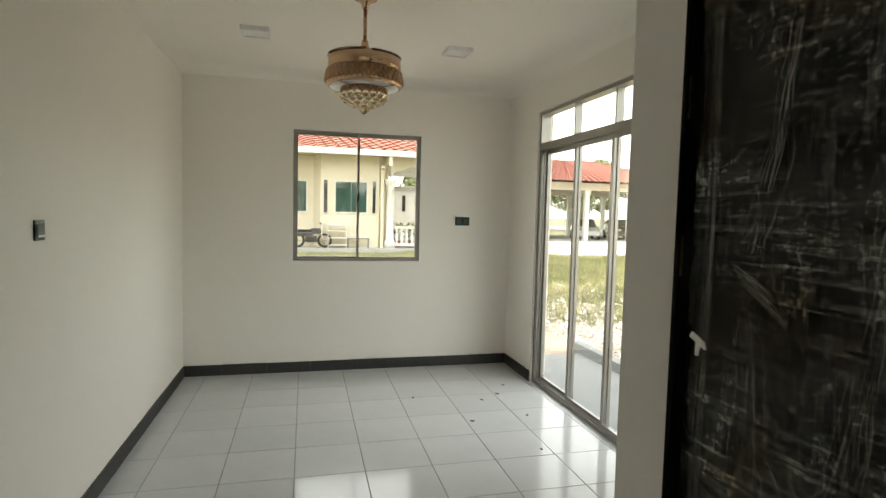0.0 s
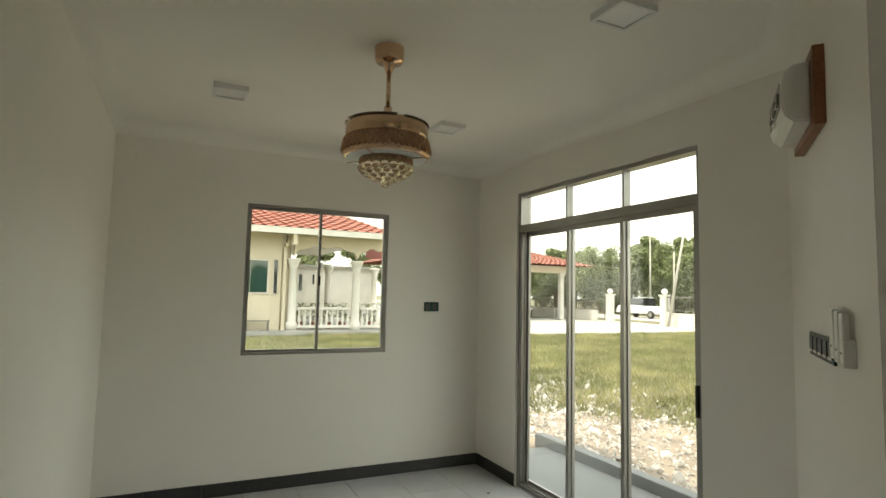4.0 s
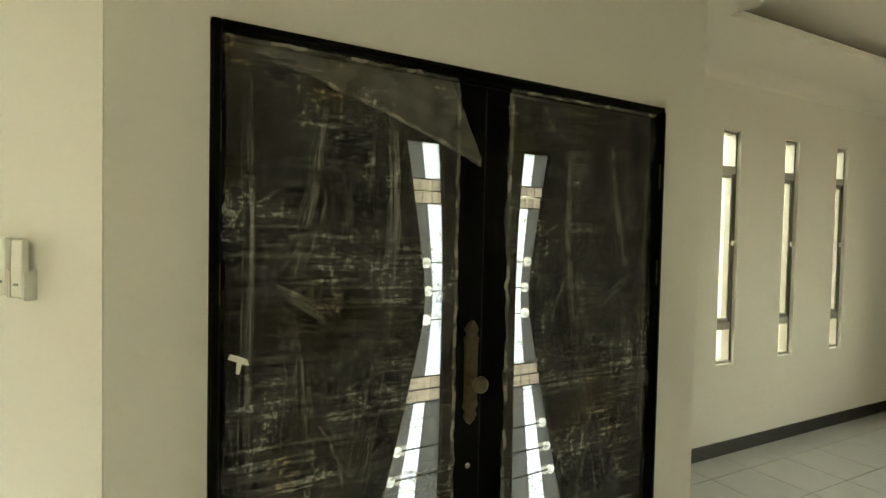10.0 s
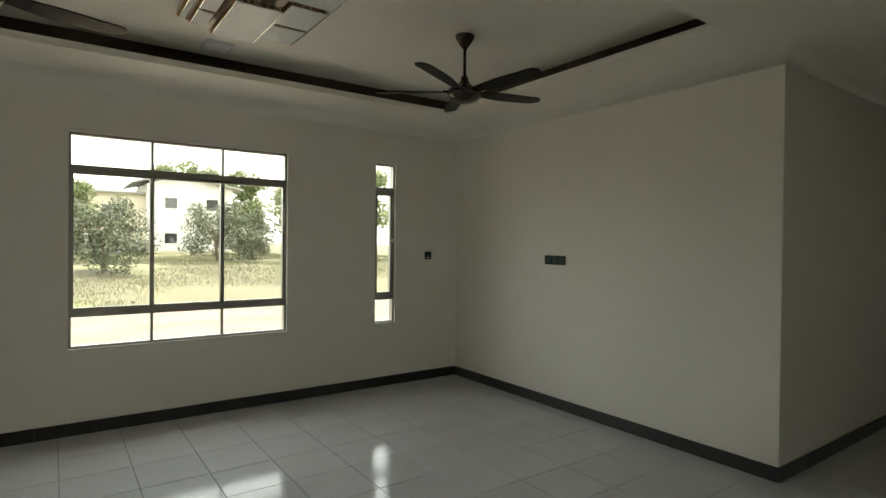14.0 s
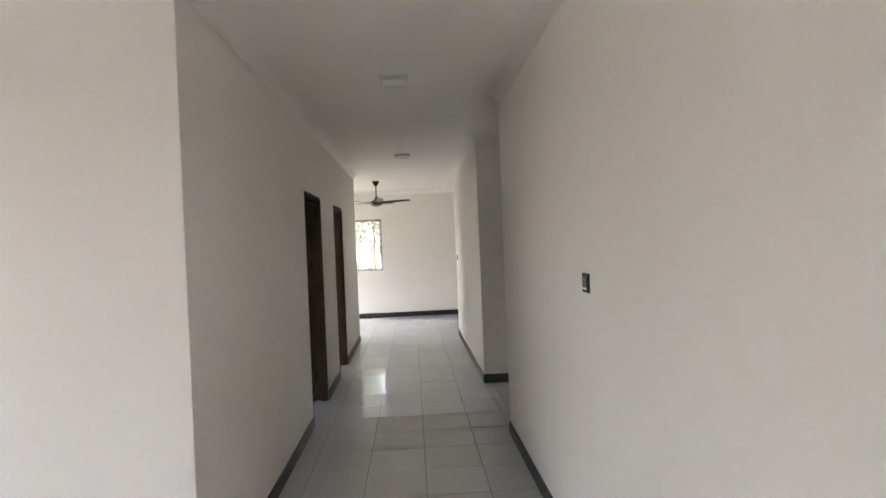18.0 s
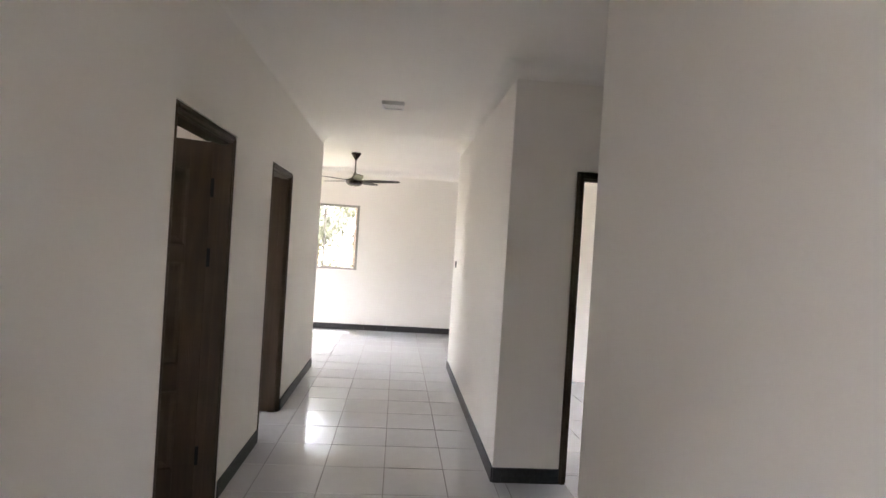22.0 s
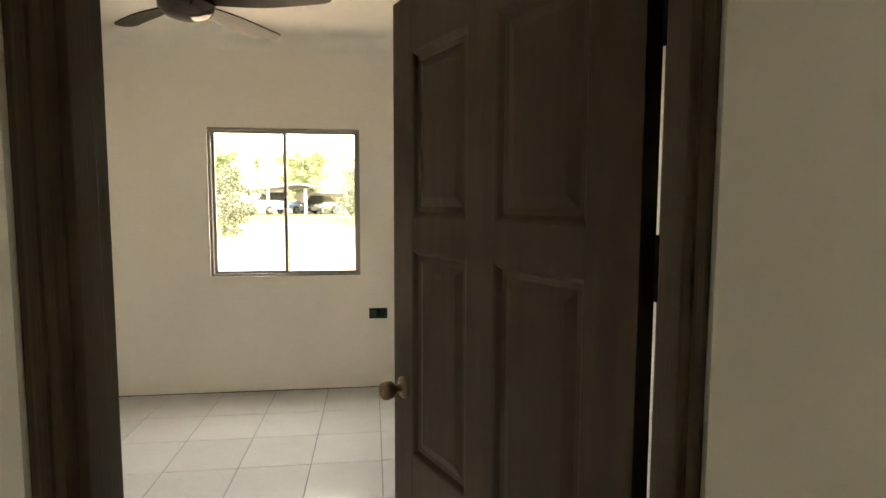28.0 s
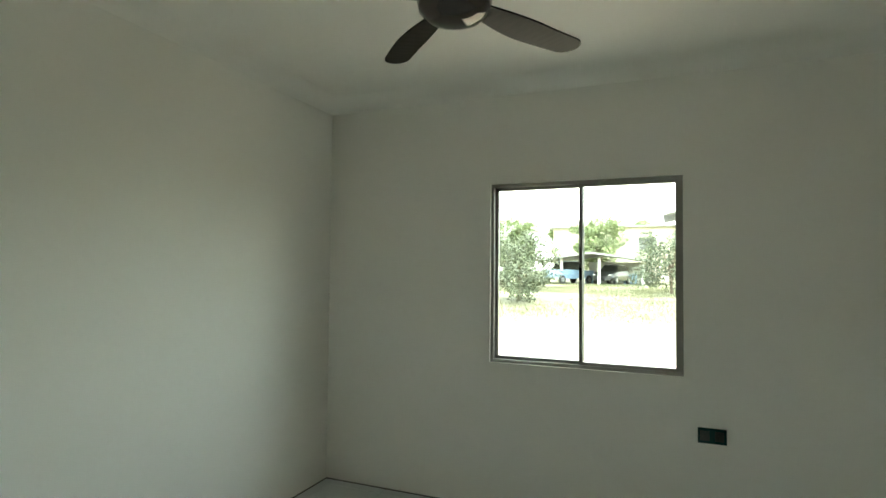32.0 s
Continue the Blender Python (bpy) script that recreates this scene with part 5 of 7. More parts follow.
for k in range(4):
    bm = bmesh.new()
    lo, hi = [], []
    for j in range(15):
        a = radians(90 * k + 5 + 5.6 * j)
        for lst, rr, zz in ((lo, 0.245, -0.394), (hi, 0.15, -0.382)):
            lst.append(bm.verts.new((rr * K * math.cos(a), rr * K * math.sin(a), drop_to(zz) - 0.002 * k)))
    for j in range(14):
        bm.faces.new([lo[j], lo[j + 1], hi[j + 1], hi[j]])
    g = bmesh.ops.extrude_face_region(bm, geom=bm.faces[:])
    bmesh.ops.translate(bm, verts=[v for v in g["geom"] if isinstance(v, bmesh.types.BMVert)], vec=(0, 0, 0.004))
    part("folded_blade", bm, M_SMOKE, ch, "folded smoked acrylic fan blade")
turned("crystal_band", [(-0.446, 0.0), (-0.446, 0.236), (-0.53, 0.250), (-0.545, 0.246), (-0.545, 0.0)], M_ROSEDARK, ch)
turned("rim", [(-0.535, 0.24), (-0.532, 0.256), (-0.56, 0.252), (-0.572, 0.235), (-0.572, 0.20), (-0.56, 0.20)], M_ROSEGOLD, ch)
turned("diffuser", [(-0.566, 0.0), (-0.566, 0.23), (-0.572, 0.23), (-0.574, 0.0)], M_DIFFUSER, ch)
for k in range(4):
    bm = bmesh.new()
    box(bm, 0.12, 0.222, -0.004, 0.004, drop_to(-0.574) - 0.004, drop_to(-0.574) - 0.0005, Matrix.Rotation(math.pi / 4 + k * math.pi / 2, 4, 'Z'))
    part("spoke", bm, M_ROSEDARK, ch)
ball = bmesh.new()
bmesh.ops.create_icosphere(ball, subdivisions=3, radius=1.0)
for f in ball.faces:
    f.smooth = True
ball_mesh = bpy.data.meshes.new("crystal_ball")
ball.to_mesh(ball_mesh)
ball.free()
ball_mesh.materials.append(M_CRYSTAL)
drop_bm = bmesh.new()
lathe(drop_bm, [(1.0, 0.0), (0.5, 0.55), (0.0, 0.75), (-0.6, 0.5), (-1.0, 0.0)], 6, lambda r, a, z: Vector((r * math.cos(a), r * math.sin(a), z)))
drop_mesh = bpy.data.meshes.new("crystal_drop")
drop_bm.to_mesh(drop_mesh)
drop_bm.free()
drop_mesh.materials.append(M_AMBER)


def bead(name, mesh, parent, x, y, z, sx, sz):
    o = new(name, mesh)
    o.parent = parent
    o.location = (x, y, z)
    o.scale = (sx, sx, sz)
    return o


for row, (z, r) in enumerate(((-0.468, 0.244), (-0.500, 0.250), (-0.526, 0.254))):
    for k in range(44):
        a = 2 * math.pi * (k + 0.5 * (row % 2)) / 44
        bead("crystal_drop", drop_mesh, ch, r * K * math.cos(a), r * K * math.sin(a), drop_to(z), 0.013, 0.019)
turned("inner_band", [(-0.572, 0.0), (-0.572, 0.146), (-0.61, 0.146), (-0.62, 0.14), (-0.62, 0.0)], M_ROSEDARK, ch)
for row, z in enumerate((-0.585, -0.603)):
    for k in range(30):
        a = 2 * math.pi * (k + 0.5 * row) / 30
        bead("crystal_drop", drop_mesh, ch, 0.150 * K * math.cos(a), 0.150 * K * math.sin(a), drop_to(z), 0.010, 0.011)
for n, r, z in ((18, 0.142, -0.640), (15, 0.124, -0.668), (11, 0.094, -0.692), (7, 0.060, -0.714), (3, 0.026, -0.738), (1, 0.0, -0.765)):
    for k in range(n):
        a = 2 * math.pi * (k + 0.3 * n) / n
        bead("crystal_ball", ball_mesh, ch, r * K * math.cos(a), r * K * math.sin(a), drop_to(z), 0.0195, 0.0195)

# rectangular crystal ceiling lamp in the living-room tray
LW, LH = 0.80, 1.20
cl = thing("crystal_lamp", "rectangular crystal ceiling lamp with white glass panels and amber beads", "ceiling lamp", at=pose(0.50, -0.81, ZT))
hx, hy = LW / 2, LH / 2
part("base", boxes((-hx, hx, -hy, hy, -0.045, 0.0), bevel=0.004), M_CHROME, cl)
part("inner_base", boxes((-hx + 0.05, hx - 0.05, -hy + 0.05, hy - 0.05, -0.085, -0.045), bevel=0.004), M_PALEBASE, cl, "pale satin metal plate")


def glass_block(x0, x1, y0, y1, z):
    g = part("glass_panel", boxes((x0, x1, y0, y1, z, z + 0.02), bevel=0.004), M_FROST, cl, "white opal glass panel")
    part("panel_rim", ring_flat(x0 - 0.008, x1 + 0.008, y0 - 0.008, y1 + 0.008, 0.008, z + 0.004, z + 0.026), M_CHROME, cl)


def ring_flat(x0, x1, y0, y1, t, z0, z1):
    return boxes((x0, x1, y0, y0 + t, z0, z1), (x0, x1, y1 - t, y1, z0, z1), (x0, x0 + t, y0 + t, y1 - t, z0, z1), (x1 - t, x1, y0 + t, y1 - t, z0, z1))


for (x0, x1, y0, y1, z) in ((-0.32, -0.10, -0.50, -0.22, -0.115), (-0.32, -0.10, -0.18, 0.14, -0.115), (-0.32, 0.0, 0.20, 0.46, -0.115), (0.10, 0.33, 0.20, 0.46, -0.115),
                            (-0.06, 0.20, -0.50, 0.10, -0.155), (0.24, 0.33, -0.50, -0.26, -0.115), (0.24, 0.33, -0.22, 0.12, -0.115), (0.355, 0.385, -0.55, 0.55, -0.075)):
    glass_block(x0, x1, y0, y1, z)
    for n, xa, ya, xb, yb in ((max(3, int((x1 - x0) / 0.035)), x0, y1 + 0.014, x1, y1 + 0.014), (max(3, int((y1 - y0) / 0.035)), x1 + 0.014, y0, x1 + 0.014, y1)):
        for k in range(n):
            u = (k + 0.5) / n
            bead("crystal_bead", drop_mesh, cl, xa + (xb - xa) * u, ya + (yb - ya) * u, z + 0.016, 0.012, 0.017)
for k in range(26):
    bead("crystal_bead", ball_mesh, cl, -0.36 + 0.72 * k / 25, hy - 0.030, -0.072, 0.013, 0.016)
    bead("crystal_bead", drop_mesh, cl, -0.345 + 0.69 * k / 25, hy - 0.058, -0.100, 0.013, 0.018)
    bead("crystal_bead", drop_mesh, cl, -0.33 + 0.66 * k / 25, hy - 0.105, -0.110, 0.012, 0.016)


# ---------------------------------------------------------------- outside: ground pieces
G = -0.12


def ground_z(y):
    """The field south of the house lies a little higher."""
    return G if y > -13 else (0.5 if y < -22 else G + (0.5 - G) * (-13 - y) / 9)


bm = bmesh.new()
prev = None
for y in (-11.5, -13, -16, -19, -22, -60, -299):
    cur = [bm.verts.new((-140, y, ground_z(y) + (0.004 if y < -12 else -0.02))), bm.verts.new((140, y, ground_z(y) + (0.004 if y < -12 else -0.02)))]
    if prev:
        bm.faces.new([prev[0], cur[0], cur[1], prev[1]])
    prev = cur
bmesh.ops.recalc_face_normals(bm, faces=bm.faces)
tagged(mesh_object("ground_field", bm, M_GROUND), "slightly raised field of pale grass and bare earth", "ground", kind="structure")


def blob_patch(name, cx, cy, rx, ry, z, mat, label, category, seed=0, n=60):
    """A low irregular patch of ground."""
    bm = bmesh.new()
    c = bm.verts.new((cx, cy, z))
    rim, foot = [], []
    for k in range(n):
        a = 2 * math.pi * k / n
        w = 1 + 0.16 * noise.noise(Vector((math.cos(a) * 2 + seed, math.sin(a) * 2, seed)))
        sq = 1 / max(abs(math.cos(a)) ** 4 + abs(math.sin(a)) ** 4, 1e-6) ** 0.25
        rim.append(bm.verts.new((cx + rx * w * sq * math.cos(a), cy + ry * w * sq * math.sin(a), z)))
        foot.append(bm.verts.new((cx + (rx * w * sq + 0.3) * math.cos(a), cy + (ry * w * sq + 0.3) * math.sin(a), G - 0.01)))
    for k in range(n):
        bm.faces.new([c, rim[k], rim[(k + 1) % n]])
        bm.faces.new([rim[k], foot[k], foot[(k + 1) % n], rim[(k + 1) % n]])
    bmesh.ops.recalc_face_normals(bm, faces=bm.faces)
    return tagged(mesh_object(name, bm, mat), label, category, kind="structure")


blob_patch("ground_rubble", -1.0, 1.8, 8.4, 8.6, G + 0.02, M_RUBBLE_EARTH, "bare brown earth with building rubble round the new house", "ground", 3.3)
# the patch at x 8 is added, pale to brighten the east windows
blob_patch("ground_forecourt", 8.0, -1.0, 4.2, 5.0, G + 0.018, M_CONCRETE, "pale ground patch added to whiten what the east windows show", "forecourt", 4.4)
blob_patch("ground_track", -2.0, -9.6, 16.0, 2.4, G + 0.015, M_EARTH, "pale sandy track across the field", "ground", 8.1)
blob_patch("road_driveway", 19.0, 30.5, 10.0, 7.5, G + 0.03, M_CONCRETE, "pale concrete driveway", "driveway", 1.2)
tagged(mesh_object("road", boxes((33.0, 40.0, -120, 160, G - 0.05, G + 0.03)), M_CONCRETE), "pale road beyond the garden fence", "road", kind="structure")
ap = bmesh.new()
box(ap, XD1 + WT, 4.55, 4.6, YD + 0.4, -0.3, -0.05)
tagged(mesh_object("pavement_apron", ap, M_APRON), "smooth grey concrete apron outside the sliding door", "apron", kind="structure")
ke = bmesh.new()
box(ke, 4.56, 4.68, 4.4, YD + 0.6, -0.3, 0.05, bevel=0.012)
tagged(mesh_object("pavement_kerb", ke, M_APRON), "low concrete kerb along the apron", "kerb", kind="structure")


def scatter(name, count, region, height, mat, label, category, seed, blades=5, spread=0.10, keep=None):
    """Grass tufts as one mesh of thin blades."""
    rnd = random.Random(seed)
    vs, fs = [], []
    x0, x1, y0, y1 = region
    for _ in range(count):
        x, y = rnd.uniform(x0, x1), rnd.uniform(y0, y1)
        if keep and not keep(x, y, rnd):
            continue
        hh = height * rnd.uniform(0.4, 1.25)
        g = ground_z(y)
        for _ in range(blades):
            a = rnd.uniform(0, 6.283)
            bx, by = x + spread * rnd.uniform(-1, 1), y + spread * rnd.uniform(-1, 1)
            w = hh * 0.025 + 0.003
            lean = hh * rnd.uniform(0.1, 0.7)
            dx, dy = math.cos(a), math.sin(a)
            k = len(vs)
            vs += [(bx - dy * w, by + dx * w, g - 0.01), (bx + dy * w, by - dx * w, g - 0.01), (bx + dx * lean * 0.45, by + dy * lean * 0.45, g + hh * 0.62), (bx + dx * lean, by + dy * lean, g + hh)]
            fs += [(k, k + 1, k + 2), (k + 1, k + 3, k + 2)]
    me = bpy.data.meshes.new(name)
    me.from_pydata(vs, [], fs)
    me.materials.append(mat)
    return tagged(new(name, me), label, category, kind="stuff")


patchy = lambda x, y, r: noise.noise(Vector((x * 0.16, y * 0.16, 2.0))) > -0.25 + 0.3 * r.random()
scatter("grass_east", 64000, (5.2, 27.5, 2.0, 26.0), 0.13, M_GRASS, "rough yellow-green grass in the garden", "grass", 5, blades=4, spread=0.16, keep=lambda x, y, r: not (x > 9.5 and y > 23.0) and x + 0.95 * y > 14.2 + 1.6 * r.random() + 0.8 * noise.noise(Vector((x, y, 0))))
scatter("grass_north", 9000, (-3.0, 12.0, 16.5, 24.2), 0.10, M_LAWN, "short mown lawn", "grass", 6, blades=4, spread=0.14)
scatter("grass_south", 60000, (-22, 16, -44, -12.5), 0.10, M_DRYGRASS, "rough dry grass on the field", "grass", 7, blades=4, spread=0.25, keep=lambda x, y, r: patchy(x, y, r))

# rubble beside the apron
rnd = random.Random(12)
bm = bmesh.new()
vs, fs = [], []
proto = bmesh.new()
bmesh.ops.create_icosphere(proto, subdivisions=1, radius=1.0)
pv, pf = [v.co.copy() for v in proto.verts], [[v.index for v in f.verts] for f in proto.faces]
proto.free()
bm.free()
for _ in range(6500):
    x = 4.75 + abs(rnd.gauss(0, 1.5))
    y = rnd.uniform(3.0, 15.0)
    s = rnd.uniform(0.008, 0.028) * (2.4 if rnd.random() < 0.07 else 1)
    rot = Euler((rnd.uniform(0, 6), rnd.uniform(0, 6), rnd.uniform(0, 6))).to_matrix()
    sc = Vector((s * rnd.uniform(0.8, 1.9), s * rnd.uniform(0.7, 1.4), s * rnd.uniform(0.3, 0.7)))
    k = len(vs)
    for v in pv:
        p = rot @ Vector((v.x * sc.x * rnd.uniform(0.75, 1.2), v.y * sc.y * rnd.uniform(0.75, 1.2), v.z * sc.z))
        vs.append((x + p.x, y + p.y, G + 0.02 + 0.2 * s + p.z))
    fs += [[i + k for i in f] for f in pf]
me = bpy.data.meshes.new("rubble")
me.from_pydata(vs, [], fs)
me.materials.append(M_ROCK)
tagged(new("rubble", me), "broken stones and plaster rubble on bare earth", "rubble", kind="stuff")


# ---------------------------------------------------------------- outside: trees
def tree_mesh(name, seed, h, r, trunk, leaves, mat, low=0.3, leaf=0.022):
    """A tapered trunk with limbs and a crown of many small leaf clumps."""
    rnd = random.Random(seed)
    root = thing(name, "", "")
    bm = bmesh.new()
    limbs = [((0, 0, 0), (rnd.uniform(-.3, .3), rnd.uniform(-.3, .3), h * 0.45), trunk, trunk * 0.6)]
    tips = []
    for k in range(9):
        a = k * 2.4 + rnd.uniform(-.4, .4)
        z0 = h * rnd.uniform(0.18, 0.45)
        z1 = h * rnd.uniform(max(low, 0.35), 0.92)
        rr = r * rnd.uniform(0.45, 0.85) * (1.15 - 0.6 * z1 / h)
        tip = (rr * math.cos(a), rr * math.sin(a), z1)
        limbs.append(((0, 0, z0), tip, trunk * 0.45, trunk * 0.1))
        tips.append(Vector(tip))
    for a, b, ra, rb in limbs:
        a, b = Vector(a), Vector(b)
        d = (b - a).normalized()
        u = d.orthogonal().normalized()
        w = d.cross(u)
        rings = []
        for j in range(4):
            t = j / 3
            c = a.lerp(b, t) + Vector((0, 0, 0.08 * h * math.sin(t * math.pi))) * (1 if ra < trunk else 0)
            rad = ra + (rb - ra) * t
            rings.append([bm.verts.new(c + (u * math.cos(q) + w * math.sin(q)) * rad) for q in [2 * math.pi * i / 7 for i in range(7)]])
        for p, q in zip(rings, rings[1:]):
            for i in range(7):
                bm.faces.new([p[i], p[(i + 1) % 7], q[(i + 1) % 7], q[i]])
    part("trunk", bm, M_BARK, root, smooth=True)
    vs, fs = [], []
    clumps = tips + [Vector((r * rnd.gauss(0, 0.42), r * rnd.gauss(0, 0.42), h * rnd.uniform(low, 0.98))) for _ in range(22)]
    clumps = [(c, r * rnd.uniform(0.22, 0.42)) for c in clumps if (c.x ** 2 + c.y ** 2) ** 0.5 < r * math.sqrt(max(0.05, 1 - ((c.z / h - 0.55) / 0.5) ** 2)) * 1.1]
    for _ in range(leaves):
        c, cr = rnd.choice(clumps)
        while True:
            v = Vector((rnd.uniform(-1, 1), rnd.uniform(-1, 1), rnd.uniform(-1, 1)))
            if 0.35 < v.length < 1:
                break
        p = c + Vector((v.x * cr, v.y * cr, v.z * cr * 0.8))
        s = h * leaf * rnd.uniform(0.6, 1.4)
        n = (v + Vector((rnd.uniform(-.8, .8), rnd.uniform(-.8, .8), rnd.uniform(-.2, 1.0)))).normalized()
        u = n.orthogonal().normalized()
        w = n.cross(u)
        rot = rnd.uniform(0, 6.28)
        u, w = u * math.cos(rot) + w * math.sin(rot), w * math.cos(rot) - u * math.sin(rot)
        k = len(vs)
        vs += [p - u * s, p + w * s * 0.45 + n * s * 0.1, p + u * s, p - w * s * 0.45 + n * s * 0.1]
        fs.append((k, k + 1, k + 2, k + 3))
    me = bpy.data.meshes.new("crown")
    me.from_pydata(vs, [], fs)
    me.materials.append(mat)
    o = new("crown", me)
    o.parent = root
    return root


t1 = tree_mesh("tree", 1, 9.0, 4.2, 0.22, 9000, M_LEAF, low=0.12)
t2 = tree_mesh("tree", 2, 11.0, 3.6, 0.20, 9000, M_LEAF, low=0.10)
b1 = tree_mesh("fruit_tree", 3, 4.2, 2.9, 0.12, 7000, M_LEAF2, low=0.08)
s1 = tree_mesh("young_tree", 4, 3.2, 0.9, 0.04, 900, M_LEAF, low=0.2)


def plant(proto, x, y, rot, scale, label, category, group=""):
    o = copy_thing(proto, pose(x, y, ground_z(y) - 0.03, 0, 0, rot))
    o.scale = (scale, scale, scale)
    return tagged(o, label, category, group)


rnd = random.Random(77)
for k in range(46):
    u = k / 45
    x, y = 46 + 10 * rnd.random() + 6 * (k % 2), -22 + 104 * u + rnd.uniform(-1.5, 1.5)
    plant((t1, t2)[k % 2], x, y, rnd.uniform(0, 360), rnd.uniform(0.68, 0.88), "dense leafy green tree beyond the road", "tree", "row of trees beyond the road")
for k in range(9):
    plant((t2, t1)[k % 2], -15 + 6.5 * k, -84 - 5 * rnd.random(), rnd.uniform(0, 360), rnd.uniform(0.6, 0.8), "tall leafy tree behind the far houses", "tree", "trees behind the far houses")
for x, y, s in ((0.1, -20.0, 0.62), (-5.3, -27.0, 0.70), (-7.6, -29.0, 0.66), (-14.8, -36.0, 1.25), (13.2, -40.0, 0.95), (9.4, -33.0, 0.95)):
    plant(b1, x, y, rnd.uniform(0, 360), s, "low spreading mango tree with dark glossy leaves on the field", "tree", "mango trees on the field")
for x, y, s in ((-13, -80, 1.25), (-21, -82, 1.2)):
    plant(t1, x, y, rnd.uniform(0, 360), s, "tall leafy tree behind the far houses", "tree", "trees behind the far houses")
for x, y, s in ((0.9, -52, 0.64), (6.6, -42, 0.56), (-12.6, -26, 0.56), (-18, -50, 0.7)):
    plant(t1, x, y, rnd.uniform(0, 360), s, "leafy tree behind an open shed", "tree", "trees behind the shed")
for k in range(2):
    plant(b1, -24.5 - 1.2 * (k % 2), -5.6 + 9.6 * k, rnd.uniform(0, 360), rnd.uniform(0.8, 1.0), "leafy low tree close behind the house", "tree", "trees at the back")
wood = tree_mesh("slender_tree", 9, 11.0, 1.9, 0.055, 7000, M_LEAFPALE, low=0.06, leaf=0.0075)
back = tree_mesh("tree", 12, 10.0, 3.8, 0.2, 14000, M_LEAFPALE, low=0.08, leaf=0.011)
for k in range(16):
    plant(wood, -20.5 - 4.5 * rnd.random(), -7 + 1.15 * k + rnd.uniform(-0.4, 0.4), rnd.uniform(0, 360), rnd.uniform(0.8, 1.05), "slender pale-trunked tree in the wood behind the house", "tree", "slender trees at the back")
for k in range(7):
    plant(back, -29 - 3 * rnd.random(), -8 + 3.0 * k, rnd.uniform(0, 360), rnd.uniform(0.6, 0.85), "leafy tree at the back of the house", "tree", "trees at the back")
for k in range(6):
    plant((t1, t2)[k % 2], 8 + 5.5 * k, 58 + 4 * rnd.random(), rnd.uniform(0, 360), rnd.uniform(0.7, 0.9), "leafy tree behind the neighbour's carport", "tree", "trees behind the carport")
for k in range(20):
    plant(b1, 43.5 + 2.0 * (k % 3), -8 + 3.7 * k + rnd.uniform(-0.8, 0.8), rnd.uniform(0, 360), rnd.uniform(1.0, 1.35), "dense leafy shrub along the far side of the road", "shrub", "shrubs beyond the road")
plant(s1, 27.4, 20.4, 40, 1.12, "thin young tree growing by the garden fence", "tree")
for o in (t1, t2, b1, s1, wood, back):
    for c in list(o.children):
        bpy.data.objects.remove(c)
    bpy.data.objects.remove(o)

# ---------------------------------------------------------------- outside: east fence
XF = 28.0


def fence_post(y, h, label, ball=True):
    t = thing("fence_post", label, "fence post", "garden fence posts", at=pose(XF, y, G))
    part("pillar", boxes((-0.2, 0.2, -0.2, 0.2, 0, h), (-0.26, 0.26, -0.26, 0.26, h, h + 0.08), (-0.24, 0.24, -0.24, 0.24, 0, 0.15)), M_WHITEPAINT, t)
    if ball:
        bm = bmesh.new()
        bmesh.ops.create_uvsphere(bm, u_segments=16, v_segments=10, radius=0.19, matrix=Matrix.Translation((0, 0, h + 0.26)))
        part("globe", bm, M_WHITEPLASTIC, t, "round white globe lamp", smooth=True)
    return t


POSTS = (-4.4, 0.3, 4.9, 9.5, 14.1, 18.7, 23.25, 27.9)
for y in POSTS:
    fence_post(y, 1.88, "white masonry fence post with a round globe lamp")
fence_post(32.7, 1.88, "white masonry gate post with a round globe lamp")
for a, b in zip(POSTS, POSTS[1:]):
    t = thing("garden_fence", "low white wall with a steel railing on top between posts", "fence", "garden fence panels", at=pose(XF, a, G))
    L = b - a
    part("low_wall", boxes((-0.08, 0.08, 0.2, L - 0.2, 0, 0.80), (-0.11, 0.11, 0.2, L - 0.2, 0.80, 0.86)), M_WHITEPAINT, t)
    part("rail", boxes((-0.03, 0.03, 0.2, L - 0.2, 1.78, 1.86), (-0.03, 0.03, 0.2, L - 0.2, 0.98, 1.02)), M_STEEL, t)
    for k in range(1, 20):
        part("bar", boxes((-0.012, 0.012, L * k / 20 - 0.012, L * k / 20 + 0.012, 1.02, 1.78)), M_STEEL, t)
for y, rail in ((33.0, 5.2),):
    t = thing("gate", "open dark steel gate leaf beside its post", "gate", at=pose(XF - 0.2, y, G, 0, 0, 75))
    part("gate_frame", boxes((0, rail, -0.03, 0.03, 0.15, 0.22), (0, rail, -0.03, 0.03, 1.45, 1.52), (0, 0.06, -0.03, 0.03, 0.15, 1.52), (rail - 0.06, rail, -0.03, 0.03, 0.15, 1.52)), M_STEEL, t)
    for k in range(1, 18):
        part("bar", boxes((rail * k / 18 - 0.012, rail * k / 18 + 0.012, -0.012, 0.012, 0.22, 1.45)), M_STEEL, t)
for y0 in (34.0, 39.0):
    t = thing("garden_fence", "low masonry wall with a steel railing by the gate", "fence", "garden fence panels", at=pose(XF, y0, G))
    part("low_wall", boxes((-0.08, 0.08, 0.0, 4.8, 0, 0.8)), M_WHITEPAINT, t)
    part("rail", boxes((-0.03, 0.03, 0, 4.8, 1.4, 1.5)), M_STEEL, t)
    for k in range(1, 16):
        part("bar", boxes((-0.012, 0.012, 4.8 * k / 16 - 0.012, 4.8 * k / 16 + 0.012, 0.8, 1.4)), M_STEEL, t)
